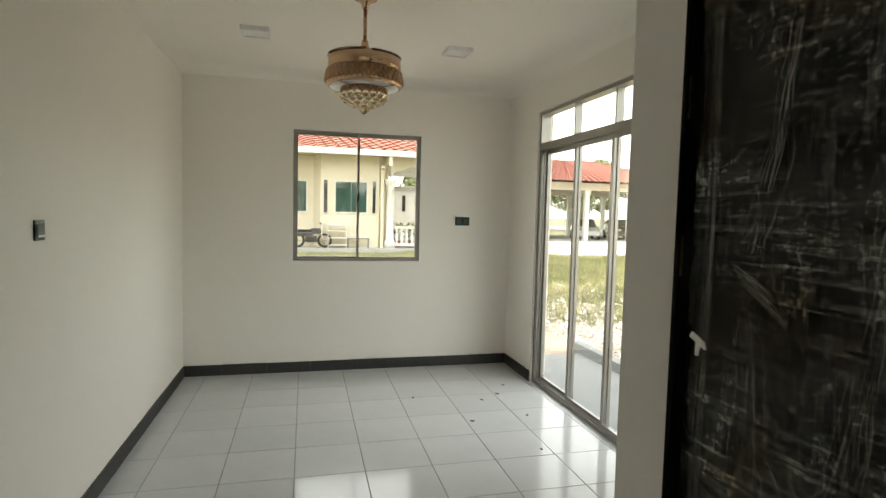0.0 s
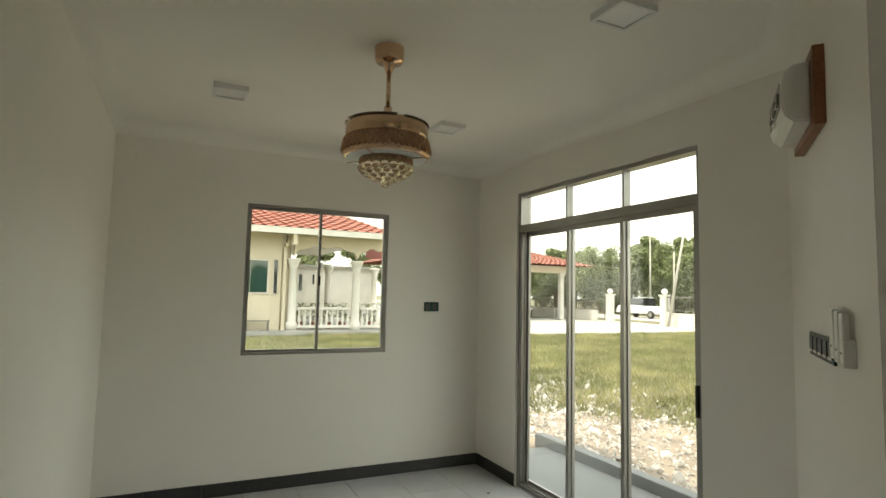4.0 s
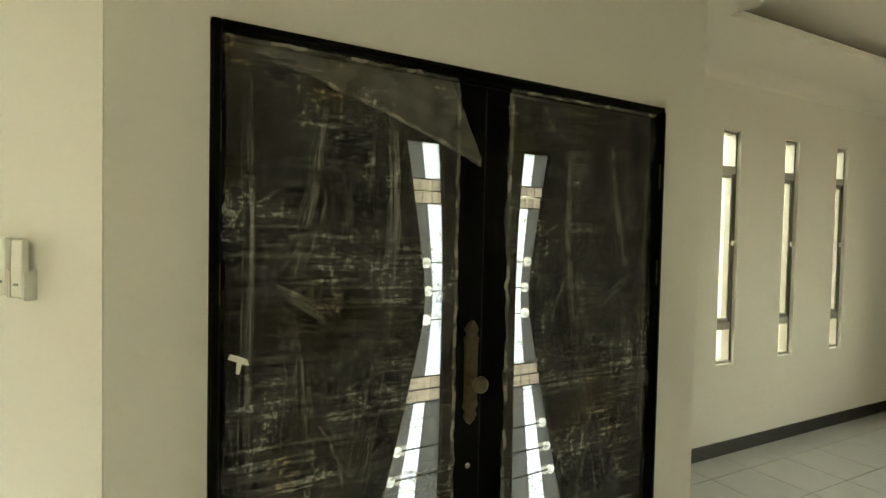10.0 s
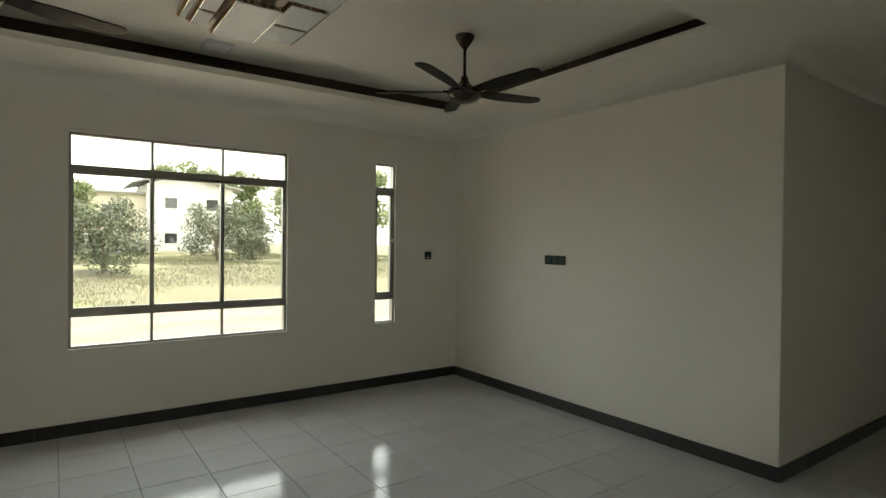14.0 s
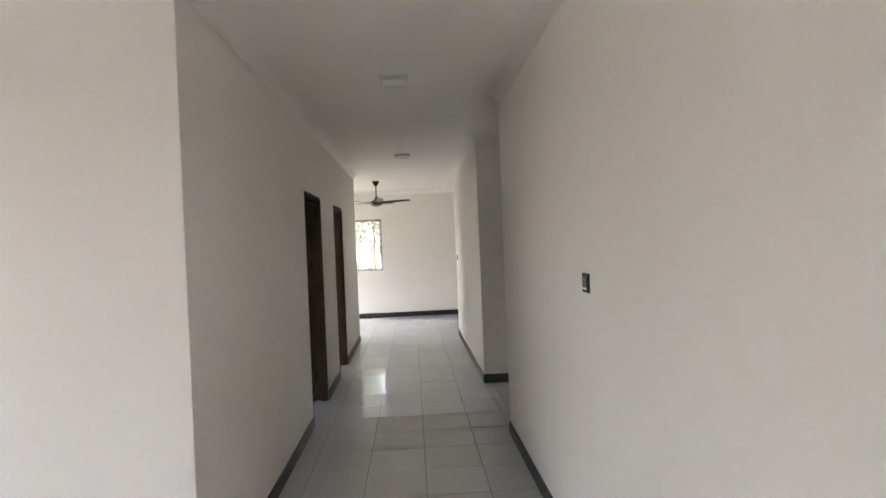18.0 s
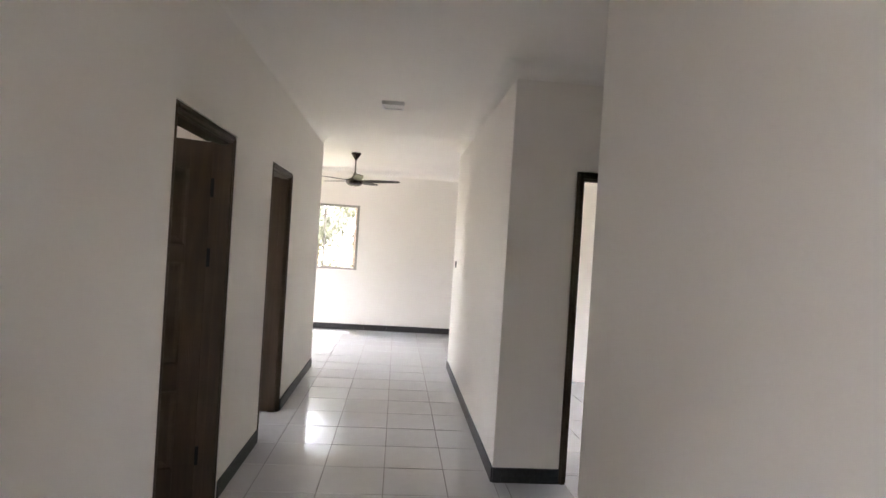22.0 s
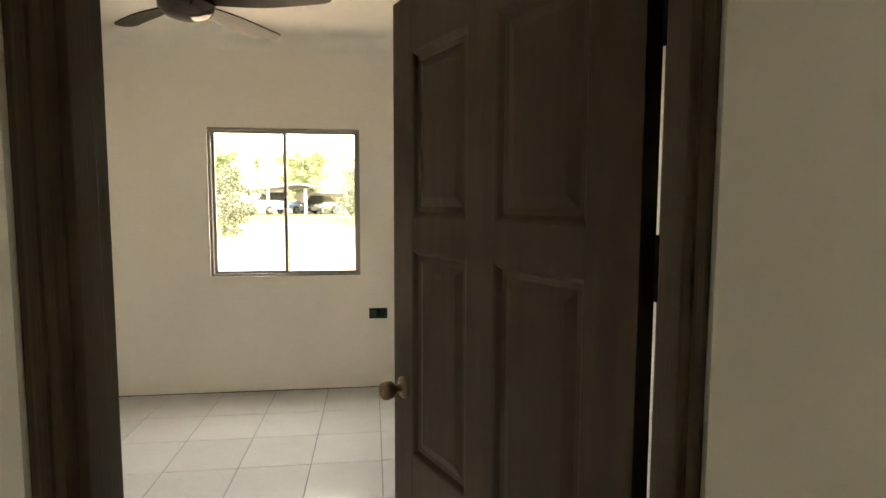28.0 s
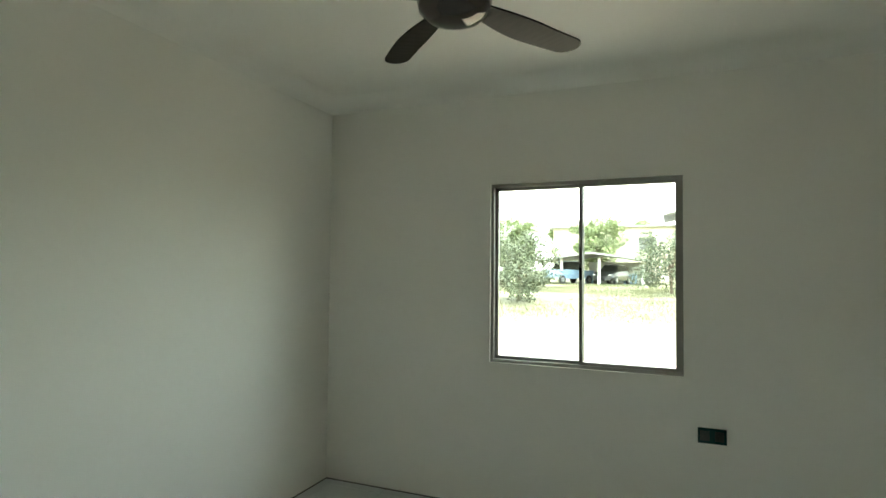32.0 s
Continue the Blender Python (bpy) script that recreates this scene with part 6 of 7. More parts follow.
for x, y, h, lean, label in ((27.6, 27.3, 5.85, 12.4, "pale pole leaning beside the gate post"), (41.0, 38.8, 6.0, 1, "weathered grey pole standing by the road"), (41.0, 34.2, 6.5, 0, "weathered grey pole standing by the road"), (41.0, 41.5, 8.6, 0, "weathered grey pole standing by the road")):
    bm = bmesh.new()
    lathe(bm, [(0, 0.0), (0, 0.09), (h, 0.06), (h, 0.0)], 10, lambda r, a, z: Vector((r * math.cos(a), r * math.sin(a), z)))
    o = mesh_object("utility_pole", bm, M_POLE, smooth=True)
    o.matrix_world = pose(x, y, G - 0.05, lean, 0, 0)
    tagged(o, label, "pole")
for z, y0, y1 in ((8.4, -40, 120), (7.9, -40, 120)):
    bm = bmesh.new()
    prev = None
    for k in range(41):
        u = k / 40
        p = Vector((41.0, y0 + (y1 - y0) * u, z - 0.35 * math.sin((u * 8 % 1) * math.pi)))
        cur = [bm.verts.new(p + Vector(d)) for d in ((-.02, 0, -.02), (.02, 0, -.02), (0, 0, .02))]
        if prev:
            for q in range(3):
                bm.faces.new([prev[q], prev[(q + 1) % 3], cur[(q + 1) % 3], cur[q]])
        prev = cur
    tagged(mesh_object("power_cable", bm, M_DARKPLASTIC), "thin black overhead cable along the road", "cable")


# ---------------------------------------------------------------- outside: vehicles
def car(name, x, y, rot, paint, label, kind="car"):
    """A parked car: lofted body, glasshouse, wheels, lamps; x ahead."""
    t = thing(name, label, "car", at=pose(x, y, ground_z(y) + 0.02, 0, 0, rot))
    prof = {"car": [(-2.15, .35, .85), (-2.1, .30, 1.0), (-1.3, .26, 1.02), (0.9, .26, .98), (1.9, .28, .88), (2.15, .34, .62)],
            "pickup": [(-2.5, .45, 1.02), (-2.48, .42, 1.05), (-0.7, .40, 1.05), (0.9, .40, 1.12), (2.2, .42, 1.05), (2.5, .46, .75)]}[kind]
    cab = {"car": [(-1.9, 1.0, .62), (-1.35, 1.46, .58), (0.15, 1.48, .58), (1.0, .98, .66)], "pickup": [(-0.75, 1.05, .74), (-0.65, 1.72, .64), (0.55, 1.74, .64), (1.25, 1.10, .74)]}[kind]
    bm = bmesh.new()
    rings = []
    for px, z0, z1 in prof:
        w = 0.86 if abs(px) < 2.1 else 0.74
        rings.append([bm.verts.new(p) for p in ((px, -w + .05, z0), (px, -w, (z0 + z1) / 2), (px, -w + .08, z1), (px, w - .08, z1), (px, w, (z0 + z1) / 2), (px, w - .05, z0))])
    for p, q in zip(rings, rings[1:]):
        for i in range(6):
            bm.faces.new([p[i], p[(i + 1) % 6], q[(i + 1) % 6], q[i]])
    bm.faces.new(rings[0])
    bm.faces.new(rings[-1])
    bmesh.ops.recalc_face_normals(bm, faces=bm.faces)
    part("body", bm, paint, t, smooth=False)
    bm = bmesh.new()
    rings = [[bm.verts.new(p) for p in ((px, -w, z), (px, w, z))] for px, z, w in cab]
    base = [[bm.verts.new(p) for p in ((px, -.76, cab[0][1] - .04), (px, .76, cab[0][1] - .04))] for px, _, _ in cab]
    for (p, q), (bp, bq) in zip(zip(rings, rings[1:]), zip(base, base[1:])):
        bm.faces.new([p[0], q[0], q[1], p[1]])
        bm.faces.new([bp[0], bq[0], q[0], p[0]])
        bm.faces.new([bp[1], p[1], q[1], bq[1]])
    part("windows", bm, M_DARKGLASS, t)
    part("roof", boxes((cab[1][0] - .03, cab[2][0] + .03, -.60, .60, cab[1][1] - .01, cab[1][1] + .05), bevel=0.02), paint, t)
    for px in (-1.35, 1.35) if kind == "car" else (-1.6, 1.6):
        for sy in (-1, 1):
            bm = bmesh.new()
            lathe(bm, [(-.1, .0), (-.1, .24), (-.08, .33), (.08, .33), (.1, .24), (.1, 0.)], 20, lambda r, a, q: Vector((px + r * math.cos(a), sy * .78 + q, .33 + r * math.sin(a))))
            wh = part("wheel", bm, M_RUBBER, t)
            bm = bmesh.new()
            lathe(bm, [(.0, .0), (.0, .2), (.02, .19), (.02, .0)], 14, lambda r, a, q: Vector((px + r * math.cos(a), sy * (.88 + q), .33 + r * math.sin(a))))
            part("rim", bm, M_ALU, wh)
    for sy in (-1, 1):
        part("headlight", boxes((prof[-2][0] + .08, prof[-1][0] - .02, sy * .62 - .12, sy * .62 + .12, .62, .76), bevel=.02), M_CHROME, t)
    return t


car("parked_car", 21.5, 39.2, 250, M_CARSILVER, "silver car parked under the red-roofed carport")
car("parked_car", 25.2, 40.5, 255, M_CARBLACK, "dark car parked under the red-roofed carport")
car("parked_pickup", 37.0, 38.5, 90, M_CARWHITE, "white pickup truck standing on the road", "pickup")
car("parked_car", 11.6, 31.0, 200, M_CARWHITE, "white car parked beside the neighbour's porch")
car("parked_car", -1.0, -44.5, 75, M_CARBLACK, "dark car parked inside an open shed")
car("parked_van", 2.3, -43.6, 60, M_CARBLUE, "pale blue vehicle parked beside the shed", "pickup")


# ---------------------------------------------------------------- outside: buildings
def tiled_slope(parent, a, b, c, d, name="roof_slope", step=0.33, mat=None):
    """A roof slope of wavy tile courses; a-b is the eave, d-c the ridge."""
    a, b, c, d = (Vector(p) for p in (a, b, c, d))
    n = (b - a).cross(d - a).normalized()
    if n.z < 0:
        n = -n
    rows = max(2, int(((d - a).length) / step))
    cols = max(4, int((b - a).length / 0.11))
    vs, fs = [], []
    for j in range(rows):
        for e, lift in ((0.0, 0.045), (1.0, 0.0)):
            t = (j + e) / rows
            l, r = a.lerp(d, t), b.lerp(c, t)
            for i in range(cols + 1):
                u = i / cols
                p = l.lerp(r, u) + n * (lift + 0.028 * math.sin(i * math.pi / 1.0 * 0.5 * 2 / 2))
                vs.append(p)
    for j in range(rows):
        k0 = j * 2 * (cols + 1)
        for i in range(cols):
            fs.append((k0 + i, k0 + i + 1, k0 + cols + 1 + i + 1, k0 + cols + 1 + i))
            if j + 1 < rows:
                k2 = k0 + cols + 1
                fs.append((k2 + i, k2 + i + 1, k2 + cols + 1 + i + 1, k2 + cols + 1 + i))
    me = bpy.data.meshes.new(name)
    me.from_pydata(vs, [], fs)
    me.materials.append(mat or M_ROOFTILE)
    o = new(name, me)
    o.parent = parent
    return o


def hip_roof(parent, x0, x1, y0, y1, z, rise, mat=None, step=0.33):
    w = min(x1 - x0, y1 - y0) / 2
    if x1 - x0 > y1 - y0:
        r0, r1 = (x0 + w, (y0 + y1) / 2, z + rise), (x1 - w, (y0 + y1) / 2, z + rise)
    else:
        r0, r1 = ((x0 + x1) / 2, y0 + w, z + rise), ((x0 + x1) / 2, y1 - w, z + rise)
    A, B, C, D = (x0, y0, z), (x1, y0, z), (x1, y1, z), (x0, y1, z)
    if x1 - x0 > y1 - y0:
        sl = ((A, B, r1, r0), (B, C, r1, r1), (C, D, r0, r1), (D, A, r0, r0))
    else:
        sl = ((A, B, r0, r0), (B, C, r1, r0), (C, D, r1, r1), (D, A, r0, r1))
    for q in sl:
        tiled_slope(parent, *q, mat=mat, step=step)


def facade_window(parent, x0, x1, z0, z1, y, glassmat=None, cols=1, frame=0.05):
    t = part("window", ring(x0, x1, z0, z1, frame, y - 0.05, y + 0.02), M_WHITEPAINT, parent)
    for k in range(cols):
        a = x0 + frame + (x1 - x0 - 2 * frame) * k / cols
        b = x0 + frame + (x1 - x0 - 2 * frame) * (k + 1) / cols
        part("pane", boxes((a + 0.01, b - 0.01, y - 0.02, y - 0.01, z0 + frame, z1 - frame)), glassmat or M_DARKGLASS, t)
    return t


NY, PZ = 25.0, 0.06
EAVE = 3.80
nh = thing("neighbour_house", "cream bungalow with a red tiled roof, arched porch and white balustrade", "house")
part("plinth", boxes((-9, 9.6, NY - 0.6, NY + 12, G - 0.05, PZ)), M_CONCRETE, nh)
wl = bmesh.new()
box(wl, -9, 1.75, NY + 0.6, NY + 0.8, PZ, EAVE)
box(wl, 4.62, 4.8, NY + 0.45, NY + 11, PZ, EAVE)
box(wl, 4.8, 6.0, NY + 10, NY + 10.2, PZ, EAVE)
for a, b in (((1.75, 0.6), (2.0, 0.0)), ((2.0, 0.0), (4.36, 0.0)), ((4.36, 0.0), (4.62, 0.6))):
    p, q = Vector((a[0], NY + a[1], 0)), Vector((b[0], NY + b[1], 0))
    d = (q - p)
    mm = Matrix(((d.x / d.length, -d.y / d.length, 0, p.x), (d.y / d.length, d.x / d.length, 0, p.y), (0, 0, 1, 0), (0, 0, 0, 1)))
    box(wl, 0, d.length, 0, 0.15, PZ, EAVE, mm)
part("wall", wl, M_CREAM, nh)
facade_window(nh, 2.54, 3.90, 1.45, 2.77, NY, M_TINT, 2)
facade_window(nh, 2.10, 2.30, 1.45, 2.80, NY - 0.01, M_DARKGLASS, frame=0.02)
facade_window(nh, 4.06, 4.24, 1.45, 2.80, NY - 0.01, M_DARKGLASS, frame=0.02)
facade_window(nh, 0.3, 1.5, 1.45, 2.77, NY + 0.6, M_TINT, 2)


def column(x, y):
    bm = bmesh.new()
    lathe(bm, [(0, 0), (0, 0.23), (0.28, 0.23), (0.30, 0.20), (0.36, 0.17), (2.36, 0.145), (2.40, 0.17), (2.44, 0.15), (2.62, 0.22), (2.72, 0.26), (2.80, 0.26), (2.80, 0.0)], 18, lambda r, a, z: Vector((x + r * math.cos(a), y + r * math.sin(a), PZ + z)))
    return part("column", bm, M_WHITEPAINT, nh, "cream column with a flared capital", smooth=True)


CX = (4.82, 7.38, 9.25)
for x in CX:
    column(x, NY)
for x in (7.67, 10.15, 11.42):
    column(x, NY + 6.0)
# arched beam between the columns
for a, b in zip(CX, CX[1:]):
    bm = bmesh.new()
    top, n = EAVE, 22
    lo, hi = [], []
    for k in range(n + 1):
        u = k / n
        x = a + (b - a) * u
        z = PZ + 2.80 + 0.50 * (1 - abs(2 * u - 1) ** 4) ** 0.5 + 0.06 * math.cos(u * math.pi * 6)
        lo.append((x, z))
        hi.append((x, top))
    vv = [[bm.verts.new((x, y, z)) for x, z in row] for row in (lo, hi) for y in (NY - 0.12, NY + 0.12)]
    for k in range(n):
        bm.faces.new([vv[0][k], vv[0][k + 1], vv[2][k + 1], vv[2][k]])
        bm.faces.new([vv[1][k], vv[1][k + 1], vv[3][k + 1], vv[3][k]])
        bm.faces.new([vv[0][k], vv[0][k + 1], vv[1][k + 1], vv[1][k]])
    bmesh.ops.recalc_face_normals(bm, faces=bm.faces)
    part("arch", bm, M_CREAM, nh)
    part("rail", boxes((a + 0.2, b - 0.2, NY - 0.10, NY + 0.10, 0.86, 0.96), (a + 0.2, b - 0.2, NY - 0.10, NY + 0.10, 0.14, 0.24), bevel=0.015), M_WHITEPAINT, nh)
    nb = int((b - a - 0.5) / 0.19)
    for k in range(nb):
        x = a + 0.3 + (b - a - 0.6) * k / max(1, nb - 1)
        bm = bmesh.new()
        lathe(bm, [(0, 0.05), (0.05, 0.05), (0.08, 0.03), (0.2, 0.07), (0.3, 0.06), (0.48, 0.03), (0.58, 0.045), (0.68, 0.05)], 9, lambda r, q, z: Vector((x + r * math.cos(q), NY + r * math.sin(q), 0.24 + z * 0.91)))
        part("baluster", bm, M_WHITEPAINT, nh, smooth=True)
part("gutter", boxes((-9.8, 8.72, NY - 1.0, NY - 0.82, 3.74, 3.98)), M_WHITEPAINT, nh)
part("soffit", boxes((-9.7, 8.6, NY - 0.9, NY + 12.5, 3.81, 3.87)), M_WHITEPAINT, nh)
part("downpipe", boxes((4.42, 4.54, NY - 0.12, NY - 0.02, PZ, 3.3), (4.42, 4.54, NY - 0.45, NY - 0.02, 3.3, 3.42), (4.62, 4.76, NY - 0.92, NY - 0.45, 3.36, 3.75)), M_CREAM, nh)
hip_roof(nh, -9.9, 8.78, NY - 1.0, NY + 13.0, 3.95, 3.2)
part("porch_panel", boxes((8.85, 11.6, NY + 3.4, NY + 3.5, 3.22, 4.0)), M_REDPANEL, nh, "red-brown awning panel")

gw2 = thing("garden_wall", "pale grey outbuilding wall behind the porch with a white roof edge", "outbuilding")
part("wall", boxes((6.4, 13.2, NY + 15.0, NY + 15.2, G, 3.2)), M_WHITEPAINT, gw2)
part("roof", boxes((6.2, 13.6, NY + 14.6, NY + 18, 3.2, 3.32)), M_GREYROOF, gw2)
facade_window(gw2, 7.85, 8.2, 1.55, 2.75, NY + 15.0)
facade_window(gw2, 8.75, 9.0, 2.0, 2.75, NY + 15.0)
for k in range(6):
    bm = bmesh.new()
    lathe(bm, [(0, 0), (0, 0.12), (0.25, 0.17), (0.27, 0.15), (0.27, 0.0)], 12, lambda r, q, z: Vector((r * math.cos(q), r * math.sin(q), z)))
    pt = thing("potted_plant", "leafy plant in a clay pot on the porch", "potted plant", "porch plants", at=pose(5.25 + 0.62 * k, NY + 0.75 + 0.25 * (k % 2), PZ))
    part("pot", bm, M_ROOFTILE, pt, smooth=True)
    rr = random.Random(40 + k)
    vs, fs = [], []
    for _ in range(90):
        a, r, z = rr.uniform(0, 6.28), rr.uniform(0.03, 0.3), rr.uniform(0.3, 1.05)
        p = Vector((r * math.cos(a), r * math.sin(a), z))
        u = Vector((rr.uniform(-1, 1), rr.uniform(-1, 1), rr.uniform(-.6, .6))).normalized() * 0.09
        w = u.cross(Vector((rr.uniform(-1, 1), rr.uniform(-1, 1), 1))).normalized() * 0.035
        q = len(vs)
        vs += [p - u, p + w, p + u, p - w]
        fs.append((q, q + 1, q + 2, q + 3))
    me = bpy.data.meshes.new("leaves")
    me.from_pydata(vs, [], fs)
    me.materials.append(M_LEAF)
    o = new("leaves", me)
    o.parent = pt
# motorcycle and rack by the bay window
mc = thing("motorcycle", "small black motorcycle parked by the neighbour's wall", "motorcycle", at=pose(1.62, NY - 0.35, PZ))
for px in (-0.5, 0.55):
    bm = bmesh.new()
    lathe(bm, [(-.04, .20), (-.05, .26), (0, .29), (.05, .26), (.04, .20)], 20, lambda r, a, q: Vector((px + r * math.cos(a), q, .29 + r * math.sin(a))))
    wh = part("wheel", bm, M_RUBBER, mc)
    part("spokes", boxes((px - .2, px + .2, -.01, .01, .28, .30), (px - .01, px + .01, -.01, .01, .09, .49)), M_CHROME, wh)
part("body", boxes((-0.5, 0.1, -.11, .11, .45, .62), (0.0, 0.4, -.1, .1, .55, .78), (-.2, .25, -.12, .12, .22, .48), bevel=0.03), M_CARBLACK, mc)
part("seat", boxes((-0.62, 0.0, -.12, .12, .62, .72), bevel=0.03), M_RUBBER, mc)
part("fork", boxes((0.40, 0.46, -.08, .08, .30, .95)), M_CHROME, mc)
part("handlebar", boxes((0.34, 0.40, -.33, .33, .95, 1.0), bevel=0.01), M_BLACKMETAL, mc)
rk = thing("shoe_rack", "white rack of household things against the neighbour's wall", "rack", at=pose(2.28, NY - 0.45, PZ))
for z in (0.1, 0.38, 0.66, 0.92):
    part("shelf", boxes((0, 0.75, 0, 0.3, z, z + 0.03)), M_WHITEPAINT, rk)
for x in (0, 0.72):
    part("upright", boxes((x, x + 0.03, 0, 0.03, 0, 0.95), (x, x + 0.03, 0.27, 0.3, 0, 0.95)), M_WHITEPAINT, rk)
bn = thing("bench", "low metal bench beside the rack", "bench", at=pose(3.05, NY - 0.45, PZ))
part("seat", boxes((0, 0.9, 0, 0.3, 0.36, 0.40)), M_STEEL, bn)
for x in (0.02, 0.84):
    part("leg", boxes((x, x + 0.04, 0.02, 0.06, 0, 0.36), (x, x + 0.04, 0.24, 0.28, 0, 0.36)), M_STEEL, bn)

# carport with a red roof
cp = thing("carport", "open carport with a red tiled roof on white posts", "carport")
for x in (16.4, 19.8, 23.1, 26.3):
    for y in (36.0, 45.0):
        part("post", boxes((x - .15, x + .15, y - .15, y + .15, G, 3.3), (x - .22, x + .22, y - .22, y + .22, 3.1, 3.3)), M_WHITEPAINT, cp)
part("beam", boxes((15.6, 27.2, 35.8, 36.1, 3.3, 3.8), (15.6, 27.2, 44.9, 45.2, 3.3, 3.8)), M_CREAM, cp)
part("ceiling", boxes((15.6, 27.2, 36.1, 44.9, 3.6, 3.65)), M_WHITEPAINT, cp)
hip_roof(cp, 13.5, 28.3, 34.6, 46.4, 3.82, 1.9, step=0.4)

# white two-storey house across the field, with a cream wing
wh_ = thing("white_house", "white two-storey house with a shallow gabled roof across the field", "house")
HY, HE = -58.0, 7.1
part("wall", boxes((-14.0, -5.95, HY - 9, HY, G, HE)), M_WHITEPAINT, wh_)
part("wing_wall", boxes((-5.95, 1.2, HY - 10, HY - 1.2, G, 6.1), (1.2, 3.4, HY - 10, HY - 1.2, G, 3.2), (1.2, 3.4, HY - 10, HY - 1.2, 5.4, 6.1), (3.4, 6.5, HY - 10, HY - 1.2, G, 6.1)), M_CREAM, wh_, "cream side wing")
part("balcony_back", boxes((1.2, 3.4, HY - 3.2, HY - 3.0, 3.2, 5.4)), M_CREAM, wh_)
AX = -8.5
gb = bmesh.new()
v = [gb.verts.new(p) for p in ((-14.0, HY, HE), (-5.95, HY, HE), (AX, HY, 8.0), (-14.0, HY - .2, HE), (-5.95, HY - .2, HE), (AX, HY - .2, 8.0))]
for q in ((0, 1, 2), (3, 5, 4), (0, 3, 4, 1), (1, 4, 5, 2), (2, 5, 3, 0)):
    gb.faces.new([v[i] for i in q])
bmesh.ops.recalc_face_normals(gb, faces=gb.faces)
part("gable", gb, M_WHITEPAINT, wh_)
for a, b in (((-15.0, 6.85), (AX, 8.1)), ((AX, 8.1), (-4.6, 7.05))):
    bm = bmesh.new()
    vv = [bm.verts.new(p) for p in ((a[0], HY + .7, a[1]), (b[0], HY + .7, b[1]), (b[0], HY - 9.5, b[1]), (a[0], HY - 9.5, a[1]))]
    f = bm.faces.new(vv)
    g = bmesh.ops.extrude_face_region(bm, geom=[f])
    bmesh.ops.translate(bm, verts=[e for e in g["geom"] if isinstance(e, bmesh.types.BMVert)], vec=(0, 0, .16))
    part("roof", bm, M_GREYROOF, wh_)
part("side_roof", boxes((-5.9, 7.2, HY - 10.5, HY - .6, 6.1, 6.28)), M_GREYROOF, wh_)
facade_window(wh_, -8.70, -7.48, 4.70, 5.85, HY + 0.02)
facade_window(wh_, -12.6, -11.35, 4.63, 5.85, HY + 0.02)
facade_window(wh_, -8.70, -7.46, 1.2, 2.3, HY + 0.02)
facade_window(wh_, -4.0, -2.2, 3.6, 5.0, HY - 1.18, cols=2)

# open shed in front of the bedroom window's view
sh = thing("open_shed", "open-sided shed with a shallow grey metal roof across the field", "shed")
SX, SY, SG = 0.2, -42.0, 0.5
for x in (-3.6, -0.5, 2.3, 3.7):
    for y in (0, -7):
        part("post", boxes((SX + x - .1, SX + x + .1, SY + y - .1, SY + y + .1, SG, 2.5)), M_WHITEPAINT, sh)
for s_ in (-1, 1):
    bm = bmesh.new()
    vv = [bm.verts.new(p) for p in ((SX + s_ * 4.4, SY + .8, 2.22), (SX, SY + .8, 2.82), (SX, SY - 8, 2.82), (SX + s_ * 4.4, SY - 8, 2.22))]
    f = bm.faces.new(vv)
    g = bmesh.ops.extrude_face_region(bm, geom=[f])
    bmesh.ops.translate(bm, verts=[e for e in g["geom"] if isinstance(e, bmesh.types.BMVert)], vec=(0, 0, .14))
    part("roof", bm, M_GREYROOF, sh)
part("back_wall", boxes((SX - 4.0, SX + 1.2, SY - 7.2, SY - 7.05, SG, 2.3)), M_WHITEPAINT, sh)
for x, w, h in ((-2.9, 1.0, 1.5), (0.4, 0.8, 1.7)):
    c = thing("storage_crate", "stacked household goods under the shed roof", "crate", at=pose(SX + x, SY - 5.5, SG))
    part("box", boxes((0, w, 0, 0.7, 0, h * 0.55), bevel=0.02), M_CARBLUE, c)
    part("lid", boxes((-.03, w + .03, -.03, .73, h * 0.55, h * 0.62), bevel=0.02), M_CARWHITE, c)


# ---------------------------------------------------------------- skirting tiles
def skirt(k, name, gaps=()):
    return skirting(name, PLAN[k][1], PLAN[k + 1][1], gaps)


skirt(0, "baseboard_living_south")
skirt(1, "baseboard_living_east")
skirt(2, "baseboard_entrance_return")
skirt(3, "baseboard_entrance", [(FD[0], FD[1])])
skirt(4, "baseboard_splayed")
skirt(5, "baseboard_dining_east", [(SD[0] - YS1, SD[1] - YS1)])
skirt(6, "baseboard_dining_north")
skirt(7, "baseboard_dining_west")
skirt(8, "baseboard_passage_north")
skirt(9, "baseboard_lobby_east")
skirt(10, "baseboard_lobby_north")
skirt(11, "baseboard_lobby_west", [(YR - RD[1], YR - RD[0])])
skirt(12, "baseboard_passage_north_far")
skirt(13, "baseboard_family_east_north")
skirt(14, "baseboard_family_north")
skirt(15, "baseboard_family_west", [(YF1 - ED[1], YF1 - ED[0])])
skirt(16, "baseboard_family_south")
skirt(17, "baseboard_family_east_south")
skirt(18, "baseboard_passage_south", [(D1[1] - XH0, D1[0] - XH0), (D2[1] - XH0, D2[0] - XH0)])
skirt(19, "baseboard_living_west")

# ---------------------------------------------------------------- floor tiles
TILE, GAP = 0.413, 0.005
tile_meshes = {}


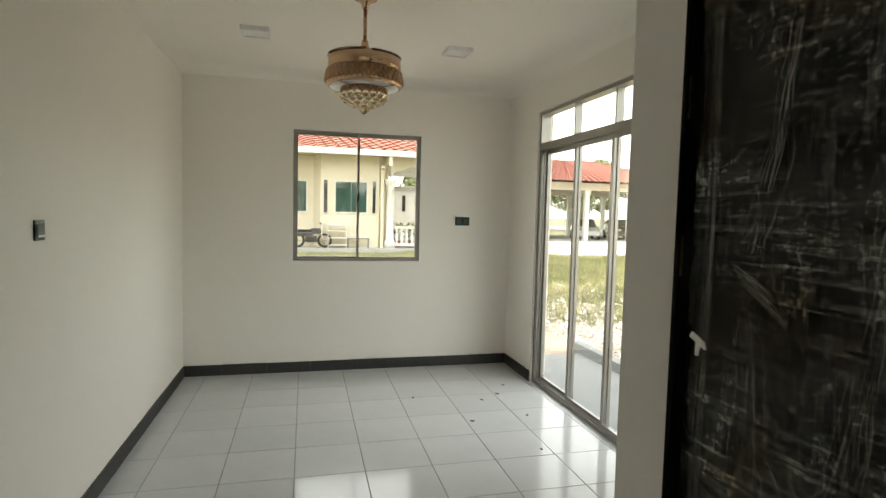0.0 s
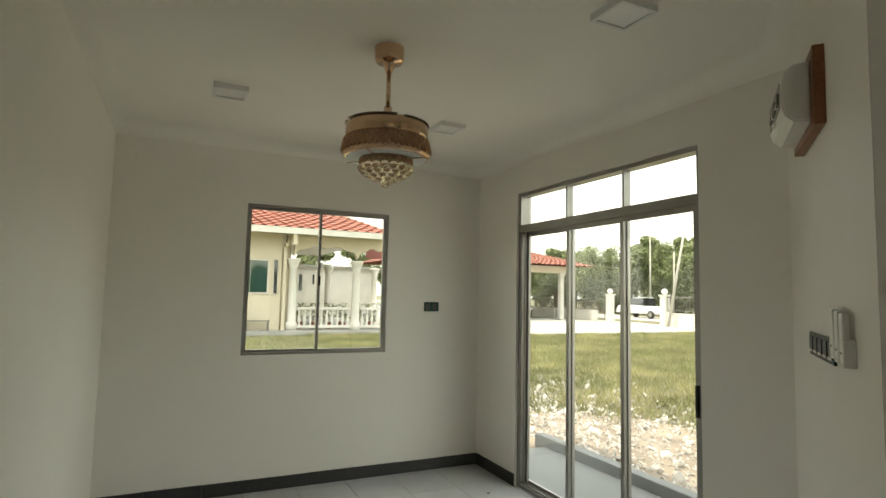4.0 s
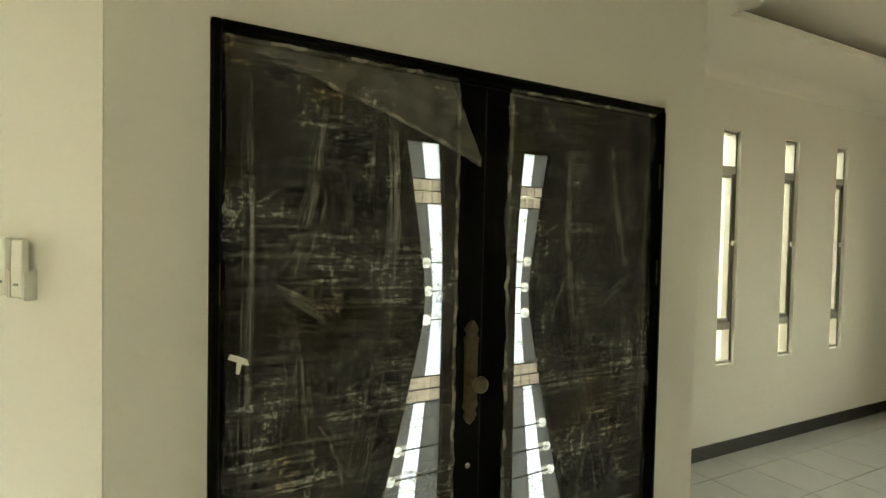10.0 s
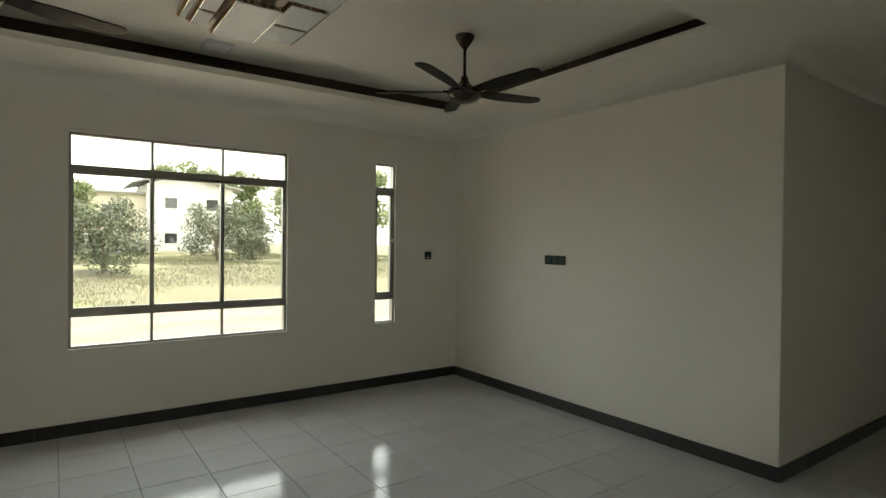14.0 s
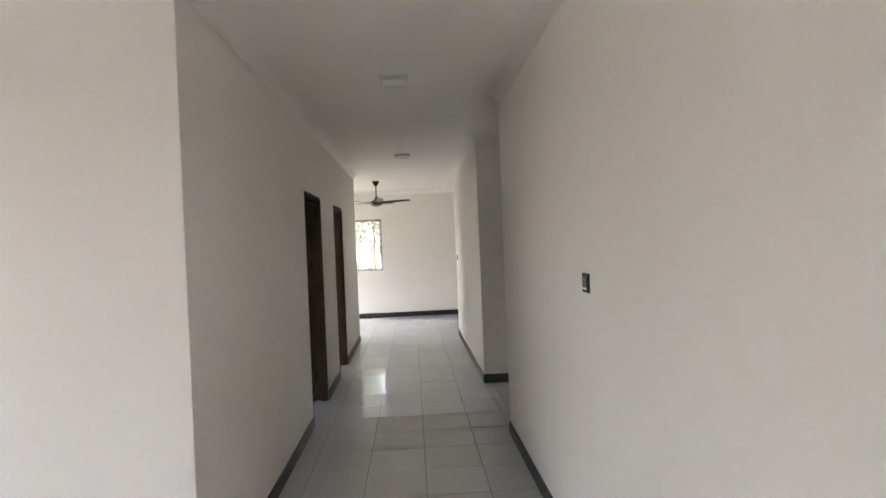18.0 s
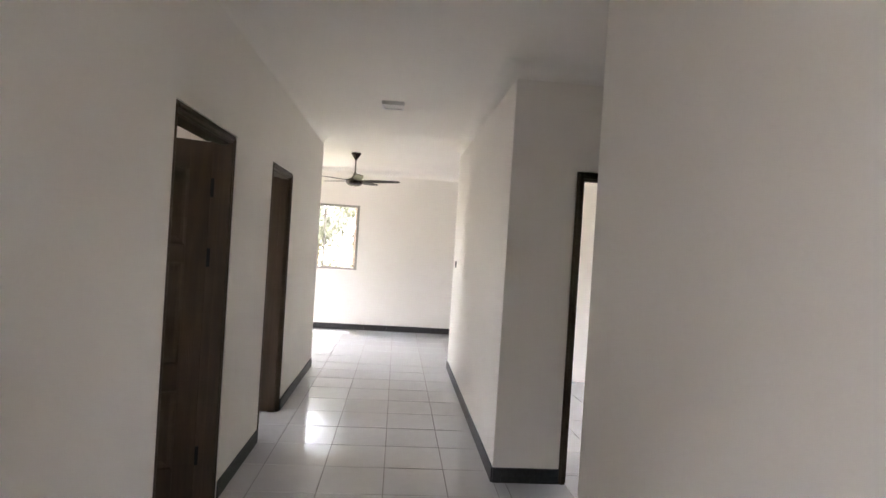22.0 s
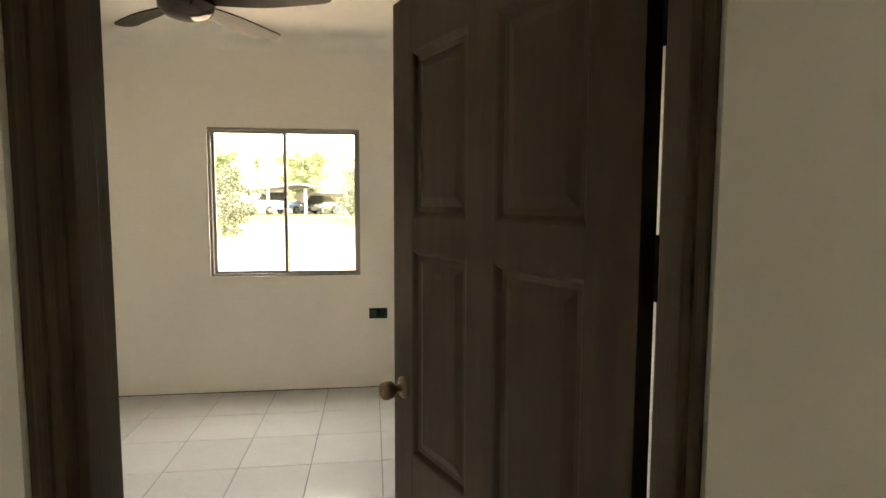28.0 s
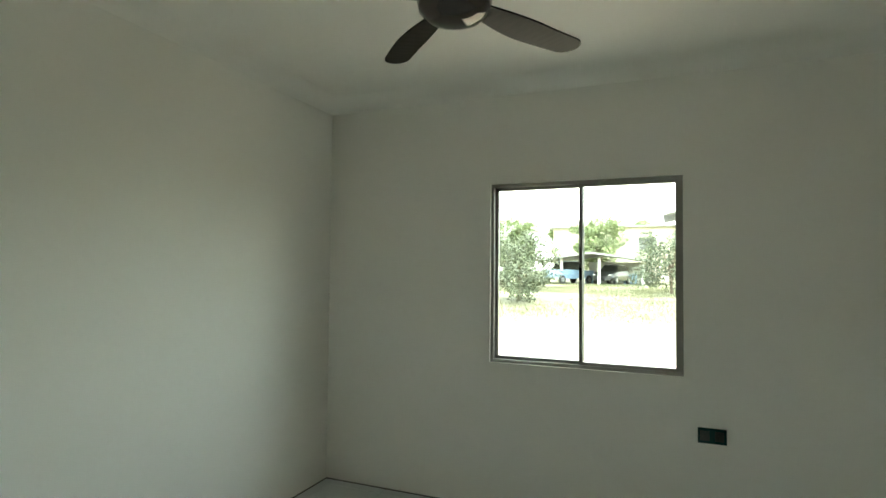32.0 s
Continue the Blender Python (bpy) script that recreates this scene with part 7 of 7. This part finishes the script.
def tile_mesh(w, h):
    key = (round(w, 3), round(h, 3))
    if key not in tile_meshes:
        me = bpy.data.meshes.new("tile")
        b = 0.0012
        vs = [(0, 0, -0.012), (w, 0, -0.012), (w, h, -0.012), (0, h, -0.012), (0, 0, -b), (w, 0, -b), (w, h, -b), (0, h, -b), (b, b, 0), (w - b, b, 0), (w - b, h - b, 0), (b, h - b, 0)]
        fs = [(0, 1, 5, 4), (1, 2, 6, 5), (2, 3, 7, 6), (3, 0, 4, 7), (4, 5, 9, 8), (5, 6, 10, 9), (6, 7, 11, 10), (7, 4, 8, 11), (8, 9, 10, 11)]
        me.from_pydata(vs, [], fs)
        me.materials.append(M_TILE)
        tile_meshes[key] = me
    return tile_meshes[key]


def tiles(name, x0, x1, y0, y1, jx, jy, label, holes=()):
    """A floor of square tiles with joints through (jx, jy), cut at the edges of the area."""
    base = thing(name, label, "floor")
    base["kind"] = "structure"
    nx0, ny0 = math.floor((x0 - jx) / TILE), math.floor((y0 - jy) / TILE)
    i = nx0
    while jx + i * TILE < x1:
        j = ny0
        while jy + j * TILE < y1:
            a, b = max(x0, jx + i * TILE + GAP / 2), min(x1, jx + (i + 1) * TILE - GAP / 2)
            c, d = max(y0, jy + j * TILE + GAP / 2), min(y1, jy + (j + 1) * TILE - GAP / 2)
            if b - a > 0.01 and d - c > 0.01:
                o = new("tile", tile_mesh(b - a, d - c))
                o.parent = base
                o.location = (a, c, random.uniform(-0.0004, 0.0004))
                o.rotation_euler = (random.uniform(-0.0006, 0.0006), random.uniform(-0.0006, 0.0006), 0)
            j += 1
        i += 1
    return base


T_LABEL = "glossy white ceramic floor tiles with grey joints"
tiles("floor_dining", XD0 - 0.01, XD1 + 0.10, YC1, YD + 0.01, 1.77, 6.34, T_LABEL)
tiles("floor_living", XL0 - 0.01, XL1 + 0.01, YL - 0.01, YC1 - 0.004, 1.51, -1.36, T_LABEL)
tiles("floor_passage", XN, XL0 - 0.014, YC0 - 0.14, YC1 + 0.01, -5.57, 1.84, T_LABEL)
tiles("floor_lobby", XR1 - 0.14, XR0 + 0.01, YC1 + 0.014, YR + 0.01, -5.57, 1.84, T_LABEL)
tiles("floor_family", XEND - 0.01, XN - 0.004, YF0 - 0.01, YF1 + 0.01, -5.57, 1.84, T_LABEL)
tiles("floor_bedroom", XB1 - 0.01, XB0 - 0.004, YB + 0.012, YBN, -4.62, -2.02, T_LABEL)
tiles("floor_room", -9.41, XB2 + 0.01, -2.91, YBN, -4.66, -2.05, T_LABEL)
tiles("floor_study", XS1 - 0.01, XS0, YS0, YSN + 0.01, -5.57, 1.84, T_LABEL)
# open gap at the foot of the bedroom walls, not yet skirted
for nm, d in (("trim_gap_south", (XB1, XB0, YB, YB + 0.014, -0.006, 0.0035)), ("trim_gap_east", (XB0 - 0.012, XB0, YB + 0.014, YBN, -0.006, 0.0035))):
    tagged(mesh_object(nm, boxes(d), M_MORTAR), "dark uneven mortar gap between floor tiles and wall", "trim", kind="structure")


# ---------------------------------------------------------------- dry leaf scraps on the dining floor
rnd = random.Random(91)
for x, y in ((2.86, 6.60), (2.64, 6.16), (3.04, 6.72), (3.18, 6.95), (2.95, 5.60), (3.10, 6.20), (2.30, 6.75)):
    bm = bmesh.new()
    n = 7
    rim = [bm.verts.new((0.016 * math.cos(q * 6.283 / n) * rnd.uniform(0.6, 1.5), 0.009 * math.sin(q * 6.283 / n) * rnd.uniform(0.6, 1.4), 0.003 + 0.004 * rnd.random())) for q in range(n)]
    low = [bm.verts.new((v.co.x, v.co.y, 0.0005)) for v in rim]
    bm.faces.new(rim)
    for q in range(n):
        bm.faces.new([rim[q], rim[(q + 1) % n], low[(q + 1) % n], low[q]])
    bmesh.ops.recalc_face_normals(bm, faces=bm.faces)
    o = mesh_object("dry_leaf", bm, M_LEAFBIT)
    o.matrix_world = pose(x, y, 0.0, 0, 0, rnd.uniform(0, 360))
    tagged(o, "small curled brown dry leaf on the floor tiles", "leaf", "dry leaves on the floor")
